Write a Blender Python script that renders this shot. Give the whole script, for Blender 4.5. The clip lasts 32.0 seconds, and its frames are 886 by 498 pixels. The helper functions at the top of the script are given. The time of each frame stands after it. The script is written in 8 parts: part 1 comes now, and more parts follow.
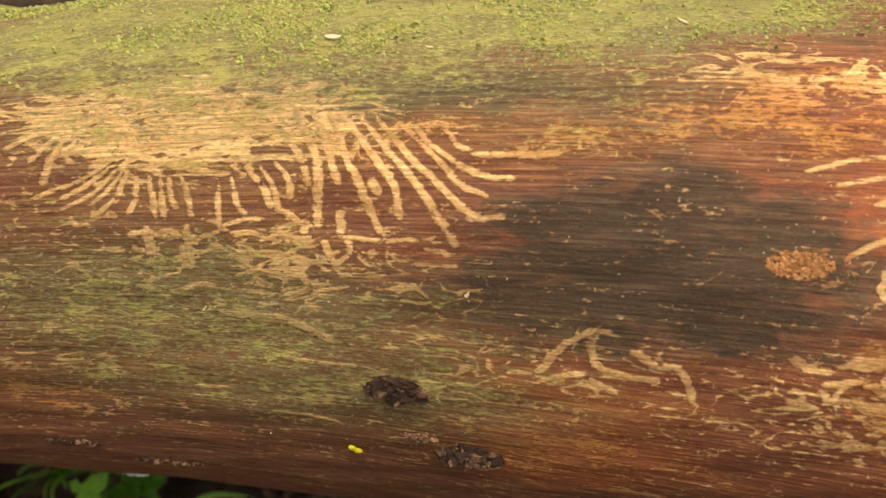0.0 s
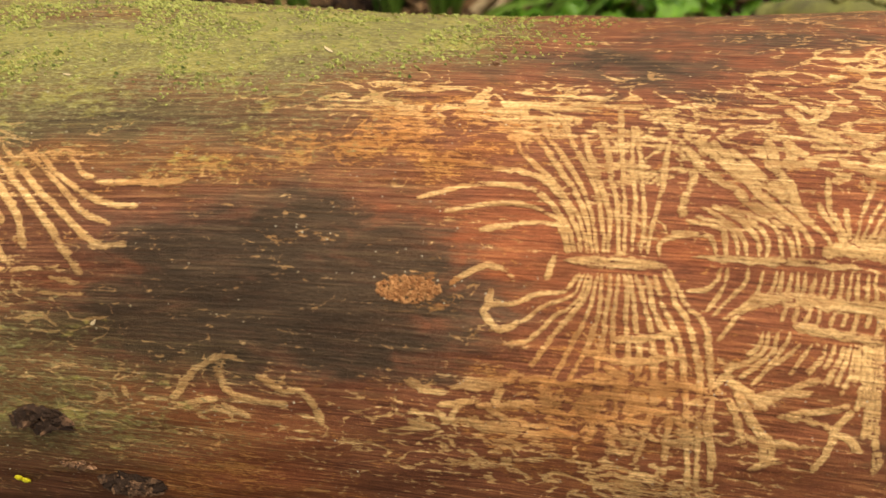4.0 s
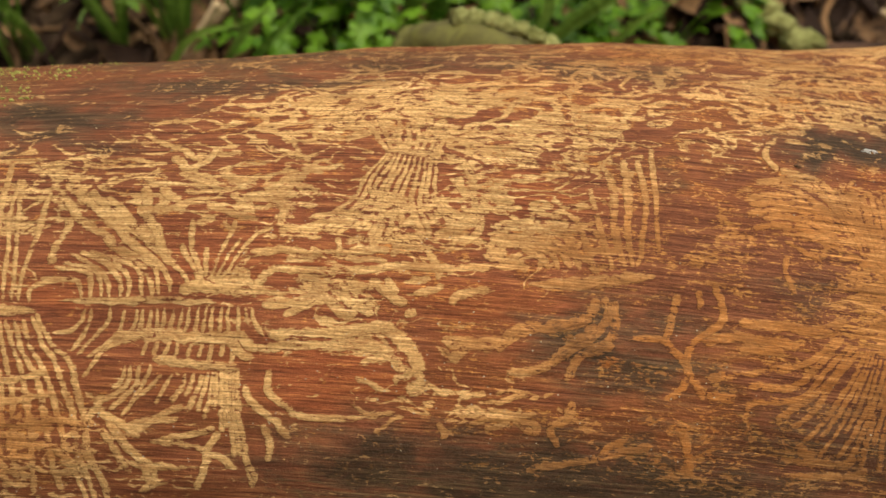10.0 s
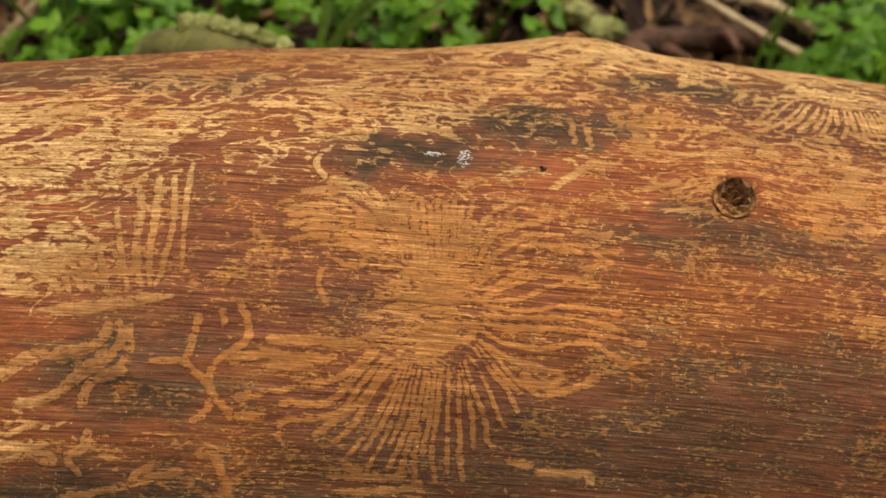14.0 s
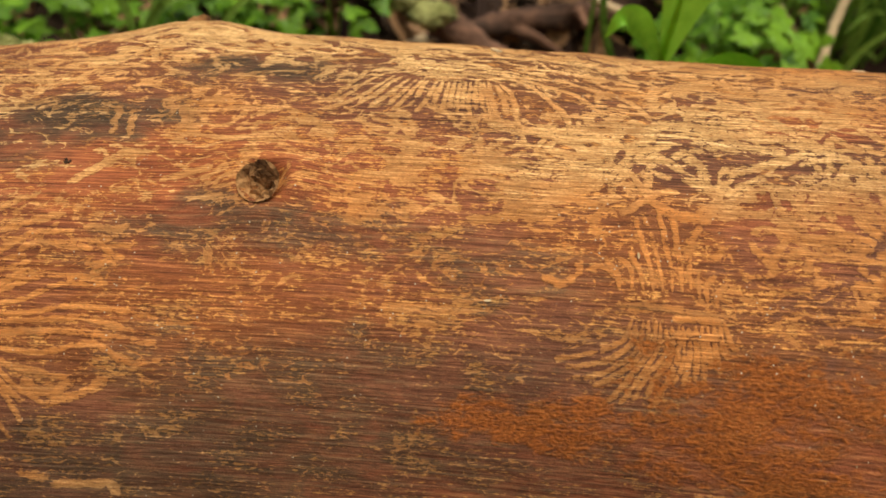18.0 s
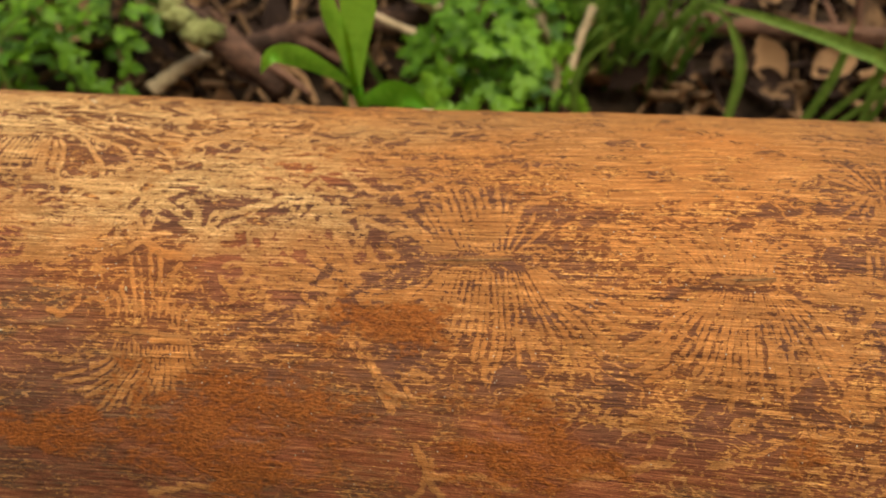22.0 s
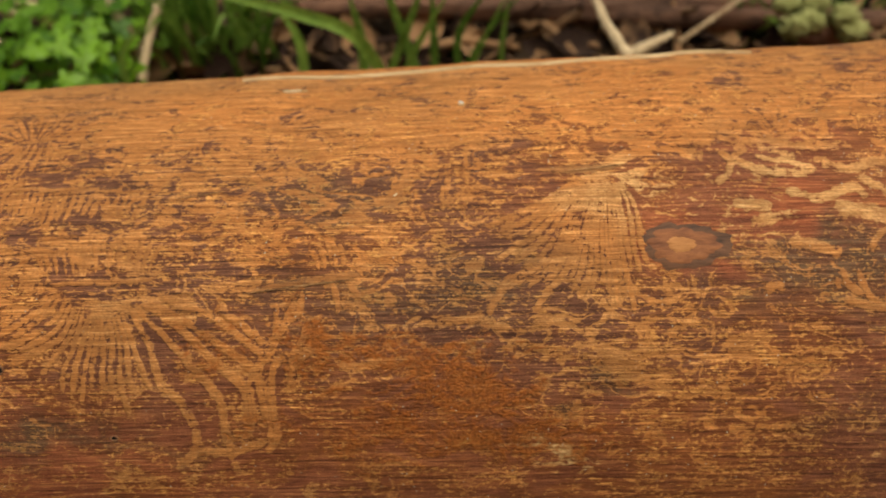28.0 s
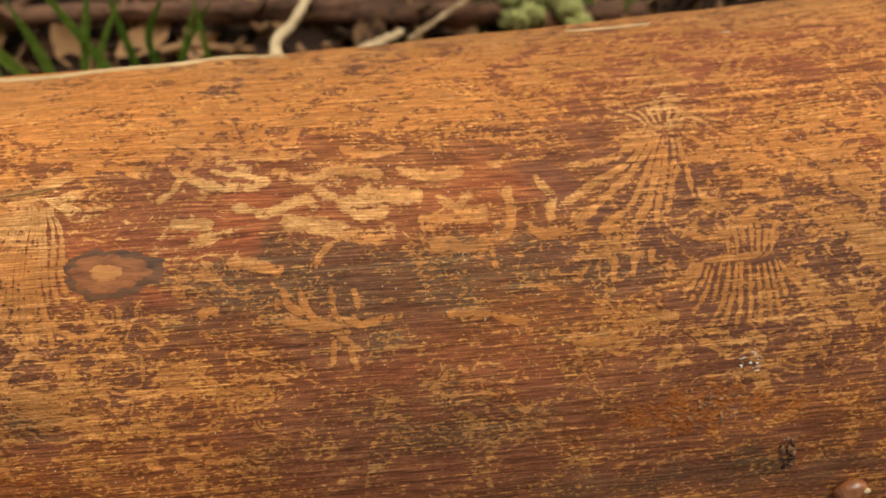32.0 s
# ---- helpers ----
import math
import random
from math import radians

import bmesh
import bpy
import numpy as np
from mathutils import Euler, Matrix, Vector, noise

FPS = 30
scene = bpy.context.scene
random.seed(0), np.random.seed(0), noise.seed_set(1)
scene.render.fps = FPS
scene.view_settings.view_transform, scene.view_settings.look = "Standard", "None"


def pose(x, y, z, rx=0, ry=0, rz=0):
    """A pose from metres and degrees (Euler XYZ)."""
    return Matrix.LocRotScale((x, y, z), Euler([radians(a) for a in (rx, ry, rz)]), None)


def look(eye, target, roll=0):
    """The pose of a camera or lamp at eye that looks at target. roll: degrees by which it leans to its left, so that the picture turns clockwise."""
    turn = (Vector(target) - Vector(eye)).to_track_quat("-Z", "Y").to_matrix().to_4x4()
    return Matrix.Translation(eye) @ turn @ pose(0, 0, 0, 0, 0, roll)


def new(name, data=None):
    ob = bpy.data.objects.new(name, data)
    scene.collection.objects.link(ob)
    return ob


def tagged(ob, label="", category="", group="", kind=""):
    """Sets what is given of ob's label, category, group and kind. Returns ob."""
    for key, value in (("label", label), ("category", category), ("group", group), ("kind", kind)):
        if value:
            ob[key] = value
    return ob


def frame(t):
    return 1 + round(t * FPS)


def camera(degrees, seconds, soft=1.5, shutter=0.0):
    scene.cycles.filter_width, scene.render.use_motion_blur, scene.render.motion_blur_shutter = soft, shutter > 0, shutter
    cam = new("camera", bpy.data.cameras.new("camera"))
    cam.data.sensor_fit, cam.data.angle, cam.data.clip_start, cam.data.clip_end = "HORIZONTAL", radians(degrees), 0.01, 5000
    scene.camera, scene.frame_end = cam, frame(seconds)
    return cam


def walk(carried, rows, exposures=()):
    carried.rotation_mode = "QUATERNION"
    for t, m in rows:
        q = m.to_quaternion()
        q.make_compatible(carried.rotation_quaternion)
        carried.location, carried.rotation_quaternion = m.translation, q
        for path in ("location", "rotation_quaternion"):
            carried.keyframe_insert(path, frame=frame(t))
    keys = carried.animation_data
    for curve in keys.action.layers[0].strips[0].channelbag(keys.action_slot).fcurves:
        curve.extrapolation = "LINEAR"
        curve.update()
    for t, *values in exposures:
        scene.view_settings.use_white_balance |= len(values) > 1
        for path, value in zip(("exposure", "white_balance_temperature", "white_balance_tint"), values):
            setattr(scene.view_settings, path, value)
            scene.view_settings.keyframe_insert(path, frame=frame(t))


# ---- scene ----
EXPOSURES = [(0.0, 0.66), (3.0, 0.50), (6.0, 0.34), (9.0, 0.06), (10.0, 0.02), (13.0, -0.02), (19.0, 0.15), (23.0, -0.04), (27.0, -0.12), (30.0, 0.0), (32.0, 0.0)]
cam = camera(54.92, 32.0, soft=1.6)
cam.data.dof.use_dof, cam.data.dof.focus_distance, cam.data.dof.aperture_fstop = True, 0.182, 15.0
# seconds, x, y, z, turns about x, y, z
PATH = [
    (0.0, 0.2996, -0.1693, 0.3844, 24.75, 2.06, 19.12),
    (0.5, 0.3076, -0.1678, 0.3833, 24.33, 2.01, 18.38),
    (1.0, 0.3175, -0.1642, 0.3839, 24.27, 1.43, 17.99),
    (1.5, 0.3228, -0.1610, 0.3866, 24.47, 0.76, 17.75),
    (2.0, 0.3313, -0.1575, 0.3860, 24.51, -0.02, 17.45),
    (2.5, 0.3387, -0.1543, 0.3865, 24.49, -0.32, 17.19),
    (4.5, 0.3650, -0.1481, 0.3876, 25.83, -1.63, 16.54),
    (5.0, 0.3766, -0.1452, 0.3908, 25.24, -1.89, 16.04),
    (5.5, 0.3842, -0.1430, 0.3902, 25.28, -2.32, 15.33),
    (6.0, 0.3898, -0.1416, 0.3891, 25.15, -2.86, 14.92),
    (6.5, 0.3994, -0.1387, 0.3906, 25.52, -3.48, 14.47),
    (7.0, 0.4066, -0.1373, 0.3915, 25.55, -4.06, 14.22),
    (7.5, 0.4195, -0.1347, 0.3928, 25.69, -4.40, 13.63),
    (8.0, 0.4268, -0.1321, 0.3928, 25.66, -4.15, 13.26),
    (8.5, 0.4361, -0.1292, 0.3941, 25.57, -4.23, 12.90),
    (9.0, 0.4425, -0.1277, 0.3986, 25.51, -4.46, 12.58),
    (9.5, 0.4498, -0.1256, 0.4016, 25.74, -4.52, 12.22),
    (10.0, 0.4591, -0.1220, 0.4087, 25.71, -4.37, 11.80),
    (10.5, 0.4678, -0.1235, 0.4087, 25.64, -4.76, 11.57),
    (11.0, 0.4806, -0.1149, 0.4070, 25.88, -5.24, 11.09),
    (11.5, 0.4906, -0.1116, 0.4092, 26.22, -5.25, 10.61),
    (12.0, 0.4926, -0.1066, 0.4085, 26.14, -4.84, 10.19),
    (12.5, 0.4994, -0.1062, 0.4009, 25.53, -4.73, 10.08),
    (13.0, 0.5205, -0.1032, 0.4084, 25.21, -4.55, 9.86),
    (13.5, 0.5339, -0.1008, 0.4098, 25.12, -4.68, 9.32),
    (14.0, 0.5521, -0.0978, 0.4130, 25.38, -4.18, 9.00),
    (14.5, 0.5621, -0.0979, 0.4131, 25.57, -4.73, 8.15),
    (15.0, 0.5790, -0.0960, 0.4185, 26.00, -4.64, 7.54),
    (15.5, 0.5971, -0.0931, 0.4217, 25.95, -4.53, 6.70),
    (17.5, 0.6512, -0.0821, 0.4033, 25.39, -0.28, 7.77),
    (18.0, 0.6614, -0.0780, 0.4052, 25.39, -0.23, 7.78),
    (18.5, 0.6700, -0.0741, 0.4062, 25.72, -0.03, 7.49),
    (19.0, 0.6763, -0.0668, 0.4095, 26.03, 0.05, 6.88),
    (19.5, 0.6860, -0.0587, 0.4178, 26.45, 0.32, 7.04),
    (20.0, 0.7016, -0.0565, 0.4260, 25.92, 0.08, 7.66),
    (20.5, 0.7176, -0.0549, 0.4358, 25.55, -0.37, 7.90),
    (21.0, 0.7360, -0.0594, 0.4356, 24.46, -0.85, 7.57),
    (21.5, 0.7559, -0.0654, 0.4433, 23.92, -0.85, 6.86),
    (22.0, 0.7687, -0.0691, 0.4456, 23.79, -1.49, 5.37),
    (22.5, 0.7865, -0.0750, 0.4541, 24.01, -1.53, 4.59),
    (23.0, 0.8101, -0.0862, 0.4472, 25.11, -1.06, 3.59),
    (23.5, 0.8293, -0.0845, 0.4495, 24.95, -1.66, 2.43),
    (24.0, 0.8424, -0.0817, 0.4562, 23.84, -3.04, 0.79),
    (24.5, 0.8608, -0.0875, 0.4586, 24.95, -2.84, 0.16),
    (26.5, 0.9174, -0.0830, 0.4658, 24.06, -2.64, -0.42),
    (27.0, 0.9351, -0.0845, 0.4666, 24.31, -3.39, -1.25),
    (27.5, 0.9453, -0.0863, 0.4673, 24.29, -3.86, -2.16),
    (28.0, 0.9599, -0.0882, 0.4654, 24.62, -3.94, -2.96),
    (28.5, 0.9720, -0.0897, 0.4627, 24.83, -4.32, -3.61),
    (29.0, 0.9867, -0.0892, 0.4635, 24.90, -4.97, -4.35),
    (29.5, 0.9976, -0.0898, 0.4611, 24.88, -5.59, -4.90),
    (30.0, 1.0131, -0.0919, 0.4649, 24.97, -6.50, -5.64),
    (30.5, 1.0262, -0.0915, 0.4660, 25.18, -7.35, -6.22),
    (31.0, 1.0428, -0.0909, 0.4641, 25.26, -7.73, -6.99),
    (31.5, 1.0593, -0.0890, 0.4634, 25.20, -7.74, -7.49),
    (32.0, 1.0731, -0.0868, 0.4653, 24.98, -7.77, -8.43),
]
walk(cam, [(t, pose(*row)) for t, *row in PATH], EXPOSURES)
# ---- world and light: an overcast sky over a clearing ----
world = bpy.data.worlds.new("sky")
scene.world = world
world.use_nodes = True
wt = world.node_tree
sky = wt.nodes.new("ShaderNodeTexSky")
sky.sky_type, sky.sun_disc = "NISHITA", False
sky.sun_elevation, sky.sun_rotation = radians(62), radians(15)
sky.air_density, sky.dust_density = 1.0, 4.0
cloud = wt.nodes.new("ShaderNodeHueSaturation")
cloud.inputs["Saturation"].default_value = 0.10
wt.links.new(sky.outputs[0], cloud.inputs["Color"])
wt.links.new(cloud.outputs[0], wt.nodes["Background"].inputs[0])
wt.nodes["Background"].inputs[1].default_value = 0.105
sun = new("sun", bpy.data.lights.new("sun", "SUN"))
sun.data.energy, sun.data.angle, sun.data.color = 2.5, radians(40), (1.0, 0.89, 0.70)
sun.matrix_world = look((0.10, 0.28, 0.95), (0, 0, 0))

# ---- materials ----
def graph(name):
    m = bpy.data.materials.new(name)
    m.use_nodes = True
    t = m.node_tree
    return m, t, t.nodes["Principled BSDF"]


def node(t, kind, ins=None, **props):
    n = t.nodes.new("ShaderNode" + kind)
    for k, v in props.items():
        if k == "operation":
            n.operation = v
        elif k == "data_type":
            n.data_type = v
        elif k == "attribute_name":
            n.attribute_name = v
        elif k == "feature":
            n.feature = v
        elif k == "interpolation_type":
            n.interpolation_type = v
    for k, v in (ins or {}).items():
        if isinstance(v, bpy.types.NodeSocket):
            t.links.new(v, n.inputs[k])
        else:
            n.inputs[k].default_value = v
    return n


def calc(t, op, a, b=0.0, c=0.0):
    return node(t, "Math", {0: a, 1: b, 2: c}, operation=op).outputs[0]


def mix(t, f, a, b):
    n = node(t, "Mix", data_type="RGBA")
    for k, v in ((0, f), (6, a), (7, b)):
        if isinstance(v, bpy.types.NodeSocket):
            t.links.new(v, n.inputs[k])
        else:
            n.inputs[k].default_value = (*v, 1) if k else v
    return n.outputs[2]


def ramp(t, f, *stops):
    n = t.nodes.new("ShaderNodeValToRGB")
    t.links.new(f, n.inputs[0])
    e = n.color_ramp.elements
    while len(e) < len(stops):
        e.new(0.5)
    for el, (p, col) in zip(e, stops):
        el.position, el.color = p, (*col, 1)
    return n.outputs[0]


def step(t, v, lo, hi):
    return node(t, "MapRange", {0: v, 1: lo, 2: hi, 3: 0.0, 4: 1.0}, interpolation_type="SMOOTHSTEP").outputs[0]


def grain(t, where, scale, detail=4.0, rough=0.6, distort=0.0):
    m = node(t, "Mapping", {0: where, 3: scale})
    return node(t, "TexNoise", {"Vector": m.outputs[0], "Scale": 1.0, "Detail": detail, "Roughness": rough, "Distortion": distort}).outputs[0]


def log_wood():
    """Bare log wood: dark cambium, pale burrowed wood, grey stain, red and orange wood, algae, crumbly rust."""
    m, t, b = graph("debarked_log_wood")
    place = node(t, "Attribute", attribute_name="place").outputs["Vector"]
    one = node(t, "Attribute", attribute_name="tone")
    two = node(t, "Attribute", attribute_name="tint")
    s1 = node(t, "SeparateColor", {0: one.outputs["Color"]})
    s2 = node(t, "SeparateColor", {0: two.outputs["Color"]})
    pale, grey, red, green = s1.outputs[0], s1.outputs[1], s1.outputs[2], one.outputs["Alpha"]
    rust, orange, rim = s2.outputs[0], s2.outputs[1], s2.outputs[2]
    dark = two.outputs["Alpha"]
    streak = grain(t, place, (38, 900, 1), 6, 0.72, 0.25)
    fibre = grain(t, place, (90, 2600, 1), 4, 0.7, 0.2)
    blotch = grain(t, place, (85, 150, 1), 5, 0.62, 0.8)
    wind = grain(t, place, (90, 165, 1), 2.5, 0.45, 1.3)
    lace = grain(t, place, (430, 850, 1), 4, 0.6, 0.6)
    fleck = calc(t, "MULTIPLY_ADD", grain(t, place, (48, 2300, 1), 5, 0.70, 0.3), 0.42, calc(t, "MULTIPLY", grain(t, place, (620, 1500, 1), 4, 0.65, 0.4), 0.58))
    maze = grain(t, place, (150, 520, 1), 2.5, 0.5, 1.6)
    patch = grain(t, place, (48, 80, 1), 3, 0.55, 0.6)
    speck = grain(t, place, (1100, 1700, 1), 2, 0.5)
    wide = grain(t, place, (14, 26, 1), 3, 0.5)
    vein = calc(t, "ABSOLUTE", calc(t, "SUBTRACT", wind, 0.5))
    # where the pale burrowed wood shows: winding bands, lacy edges, islands left between
    ragged = calc(t, "MULTIPLY_ADD", vein, -5.5, 0.40)
    ragged = calc(t, "ADD", ragged, calc(t, "MULTIPLY_ADD", blotch, 1.2, -0.60))
    ragged = calc(t, "ADD", ragged, calc(t, "MULTIPLY_ADD", lace, 1.1, -0.55))
    ragged = calc(t, "ADD", ragged, calc(t, "MULTIPLY_ADD", streak, 1.0, -0.5))
    open_wood = calc(t, "ADD", pale, ragged)
    nibble = calc(t, "MULTIPLY_ADD", lace, 1.9, -0.95)
    nibble = calc(t, "ADD", nibble, calc(t, "MULTIPLY_ADD", blotch, 1.3, -0.65))
    nibble = calc(t, "ADD", nibble, calc(t, "MULTIPLY_ADD", speck, 0.9, -0.45))
    nibble = calc(t, "ADD", nibble, calc(t, "MULTIPLY_ADD", fibre, 0.8, -0.4))
    bored = calc(t, "ADD", rim, nibble)
    cover = step(t, calc(t, "MAXIMUM", open_wood, bored), 0.45, 0.58)
    # narrow dark slits left between crowded burrows
    slits = step(t, calc(t, "ABSOLUTE", calc(t, "SUBTRACT", maze, 0.5)), 0.030, 0.012)
    slits = calc(t, "MULTIPLY", slits, step(t, calc(t, "MULTIPLY_ADD", lace, 0.3, calc(t, "MULTIPLY", patch, 0.7)), 0.42, 0.54))
    slits = calc(t, "MULTIPLY", slits, calc(t, "MULTIPLY_ADD", rim, -0.7, 1.0))
    cover = calc(t, "MULTIPLY", cover, calc(t, "MULTIPLY_ADD", slits, -0.92, 1.0))
    # dark wood: smooth maroon brown with fine grain
    thin = calc(t, "MULTIPLY_ADD", streak, 0.5, calc(t, "MULTIPLY", fibre, 0.5))
    deep = ramp(t, thin, (0.36, (0.076, 0.030, 0.016)), (0.50, (0.148, 0.058, 0.029)), (0.64, (0.27, 0.112, 0.050)))
    brown = ramp(t, thin, (0.36, (0.062, 0.026, 0.012)), (0.5, (0.125, 0.052, 0.021)), (0.64, (0.26, 0.115, 0.042)))
    deep = mix(t, step(t, calc(t, "MULTIPLY_ADD", wide, 0.6, calc(t, "MULTIPLY", blotch, 0.4)), 0.45, 0.60), deep, brown)
    redder = mix(t, calc(t, "MULTIPLY", red, 0.8), deep, ramp(t, thin, (0.36, (0.17, 0.040, 0.015)), (0.5, (0.34, 0.090, 0.030)), (0.64, (0.54, 0.19, 0.058))))
    warm = mix(t, calc(t, "MULTIPLY", orange, calc(t, "MULTIPLY", step(t, calc(t, "MULTIPLY_ADD", wide, 0.5, calc(t, "MULTIPLY", blotch, 0.5)), 0.42, 0.58), 0.8)), redder, ramp(t, thin, (0.36, (0.085, 0.024, 0.007)), (0.5, (0.20, 0.058, 0.014)), (0.64, (0.42, 0.140, 0.030))))
    # flecks of lighter fibre along the grain, brightened to paint in glints
    flecks_and_glints = step(t, calc(t, "MULTIPLY_ADD", pale, 0.10, calc(t, "MULTIPLY_ADD", orange, 0.05, calc(t, "MULTIPLY_ADD", blotch, 0.40, calc(t, "SUBTRACT", fleck, 0.20)))), 0.596, 0.65)
    warm = mix(t, calc(t, "MULTIPLY", flecks_and_glints, 0.65), warm, ramp(t, fibre, (0.35, (0.46, 0.165, 0.036)), (0.65, (0.80, 0.38, 0.10))))
    # pale wood
    light = ramp(t, thin, (0.34, (0.40, 0.205, 0.066)), (0.5, (0.66, 0.390, 0.145)), (0.66, (0.87, 0.60, 0.27)))
    tan = ramp(t, thin, (0.34, (0.28, 0.088, 0.018)), (0.5, (0.49, 0.190, 0.047)), (0.66, (0.70, 0.34, 0.108)))
    tan = mix(t, calc(t, "MULTIPLY", step(t, wide, 0.46, 0.62), 0.45), tan, ramp(t, thin, (0.34, (0.29, 0.086, 0.016)), (0.66, (0.60, 0.22, 0.046))))
    bare = mix(t, step(t, calc(t, "ADD", calc(t, "MULTIPLY", orange, calc(t, "MULTIPLY_ADD", rim, 0.12, 1.0)), calc(t, "MULTIPLY_ADD", wide, 0.8, -0.4)), 0.15, 0.95), light, tan)
    # frass grains, soiled threads and patches; shade of recessed burrow edges painted in
    solid = calc(t, "MULTIPLY_ADD", rim, -0.75, 1.0)
    bare = mix(t, calc(t, "MULTIPLY", calc(t, "MULTIPLY", step(t, fleck, 0.57, 0.65), 0.22), solid), bare, (0.24, 0.092, 0.032))
    bare = mix(t, calc(t, "MULTIPLY", step(t, speck, 0.48, 0.60), 0.40), bare, (0.30, 0.125, 0.040))
    bare = mix(t, calc(t, "MULTIPLY", step(t, calc(t, "MULTIPLY_ADD", lace, 0.4, calc(t, "MULTIPLY", blotch, 0.6)), 0.50, 0.61), 0.42), bare, (0.27, 0.105, 0.030))
    soil_edge_shade = calc(t, "MULTIPLY", step(t, rim, 0.02, 0.25), calc(t, "MAXIMUM", step(t, rim, 0.85, 0.50), step(t, calc(t, "MULTIPLY_ADD", patch, 0.6, calc(t, "MULTIPLY", blotch, 0.4)), 0.50, 0.62)))
    bare = mix(t, calc(t, "MULTIPLY", soil_edge_shade, 0.40), bare, (0.26, 0.115, 0.038))
    wood = mix(t, cover, warm, bare)
    wood = mix(t, calc(t, "MULTIPLY", dark, calc(t, "MULTIPLY_ADD", streak, 0.6, 0.40)), wood, (0.16, 0.075, 0.030))
    # blue-grey stain over all but the burrows
    grey_f = step(t, calc(t, "ADD", grey, calc(t, "ADD", calc(t, "MULTIPLY_ADD", blotch, 1.5, -0.75), calc(t, "MULTIPLY_ADD", streak, 1.3, -0.65))), 0.22, 0.98)
    through_burrows = calc(t, "MULTIPLY_ADD", cover, -0.60, 0.86)
    deepest = calc(t, "MULTIPLY", step(t, calc(t, "ADD", grey, calc(t, "MULTIPLY_ADD", blotch, 0.8, -0.4)), 0.75, 1.0), 0.6)
    wood = mix(t, calc(t, "MULTIPLY", grey_f, through_burrows), wood, ramp(t, thin, (0.34, (0.034, 0.021, 0.012)), (0.5, (0.072, 0.045, 0.025)), (0.66, (0.150, 0.094, 0.050))))
    wood = mix(t, calc(t, "MULTIPLY", deepest, calc(t, "MULTIPLY_ADD", cover, -0.7, 1.0)), wood, (0.033, 0.024, 0.0125))
    # orange fibre and its painted glints show through the stain again
    again = calc(t, "MULTIPLY", calc(t, "MULTIPLY", flecks_and_glints, orange), calc(t, "MULTIPLY_ADD", cover, -0.5, 0.5))
    wood = mix(t, again, wood, ramp(t, fibre, (0.35, (0.46, 0.17, 0.036)), (0.65, (0.80, 0.40, 0.105))))
    # drying cracks and hair-thin threads
    thread = grain(t, place, (55, 2500, 1), 4, 0.7, 0.15)
    wood = mix(t, calc(t, "MULTIPLY", calc(t, "MULTIPLY", step(t, thread, 0.53, 0.66), 0.58), calc(t, "MULTIPLY_ADD", rim, -0.5, 1.0)), wood, (0.060, 0.024, 0.010))
    wood = mix(t, calc(t, "MULTIPLY", step(t, thread, 0.40, 0.30), 0.10), wood, (0.62, 0.40, 0.19))
    gain = calc(t, "MULTIPLY_ADD", thin, 2.3, calc(t, "MULTIPLY_ADD", wide, 1.0, calc(t, "MULTIPLY_ADD", lace, 0.9, -1.02)))
    gain = node(t, "Clamp", {0: gain, 1: 0.38, 2: 1.7}).outputs[0]
    wood = node(t, "VectorMath", {0: wood, "Scale": gain}, operation="SCALE").outputs[0]
    # crumbly rust, algae threads and algae film lie on top
    tint = calc(t, "MULTIPLY", step(t, calc(t, "ADD", green, calc(t, "MULTIPLY_ADD", streak, 0.9, -0.45)), 0.02, 0.55), calc(t, "MULTIPLY_ADD", cover, -0.32, 0.50))
    wood = mix(t, tint, wood, ramp(t, calc(t, "MULTIPLY_ADD", cover, 0.16, thin), (0.34, (0.050, 0.038, 0.015)), (0.5, (0.150, 0.106, 0.037)), (0.68, (0.44, 0.31, 0.105))))
    moss_thread = calc(t, "MULTIPLY", step(t, calc(t, "MULTIPLY_ADD", green, 0.22, calc(t, "MULTIPLY_ADD", lace, 0.35, calc(t, "MULTIPLY", fleck, 0.65))), 0.585, 0.65), step(t, green, 0.05, 0.2))
    wood = mix(t, calc(t, "MULTIPLY", moss_thread, 0.75), wood, ramp(t, speck, (0.35, (0.11, 0.085, 0.032)), (0.65, (0.30, 0.26, 0.11))))
    rust_f = step(t, calc(t, "ADD", rust, calc(t, "ADD", calc(t, "MULTIPLY_ADD", blotch, 2.0, -1.0), calc(t, "MULTIPLY_ADD", lace, 1.2, -0.6))), 0.45, 0.95)
    wood = mix(t, calc(t, "MULTIPLY", rust_f, 0.82), wood, ramp(t, calc(t, "MULTIPLY_ADD", speck, 0.5, calc(t, "MULTIPLY", lace, 0.5)), (0.35, (0.11, 0.026, 0.005)), (0.65, (0.45, 0.128, 0.018))))
    film = step(t, calc(t, "ADD", green, calc(t, "ADD", calc(t, "MULTIPLY_ADD", blotch, 1.8, -0.9), calc(t, "MULTIPLY_ADD", lace, 1.2, -0.6))), 0.42, 0.95)
    algae = mix(t, step(t, speck, 0.40, 0.62), ramp(t, blotch, (0.3, (0.12, 0.10, 0.035)), (0.5, (0.27, 0.23, 0.055)), (0.72, (0.47, 0.40, 0.07))), ramp(t, lace, (0.36, (0.060, 0.068, 0.018)), (0.62, (0.46, 0.40, 0.13))))
    wood = mix(t, calc(t, "MULTIPLY", film, 0.72), wood, algae)
    # pale dust caught in the fibres
    dust = node(t, "TexVoronoi", {"Vector": node(t, "Mapping", {0: place, 3: (420, 420, 1)}).outputs[0], "Scale": 1.0})
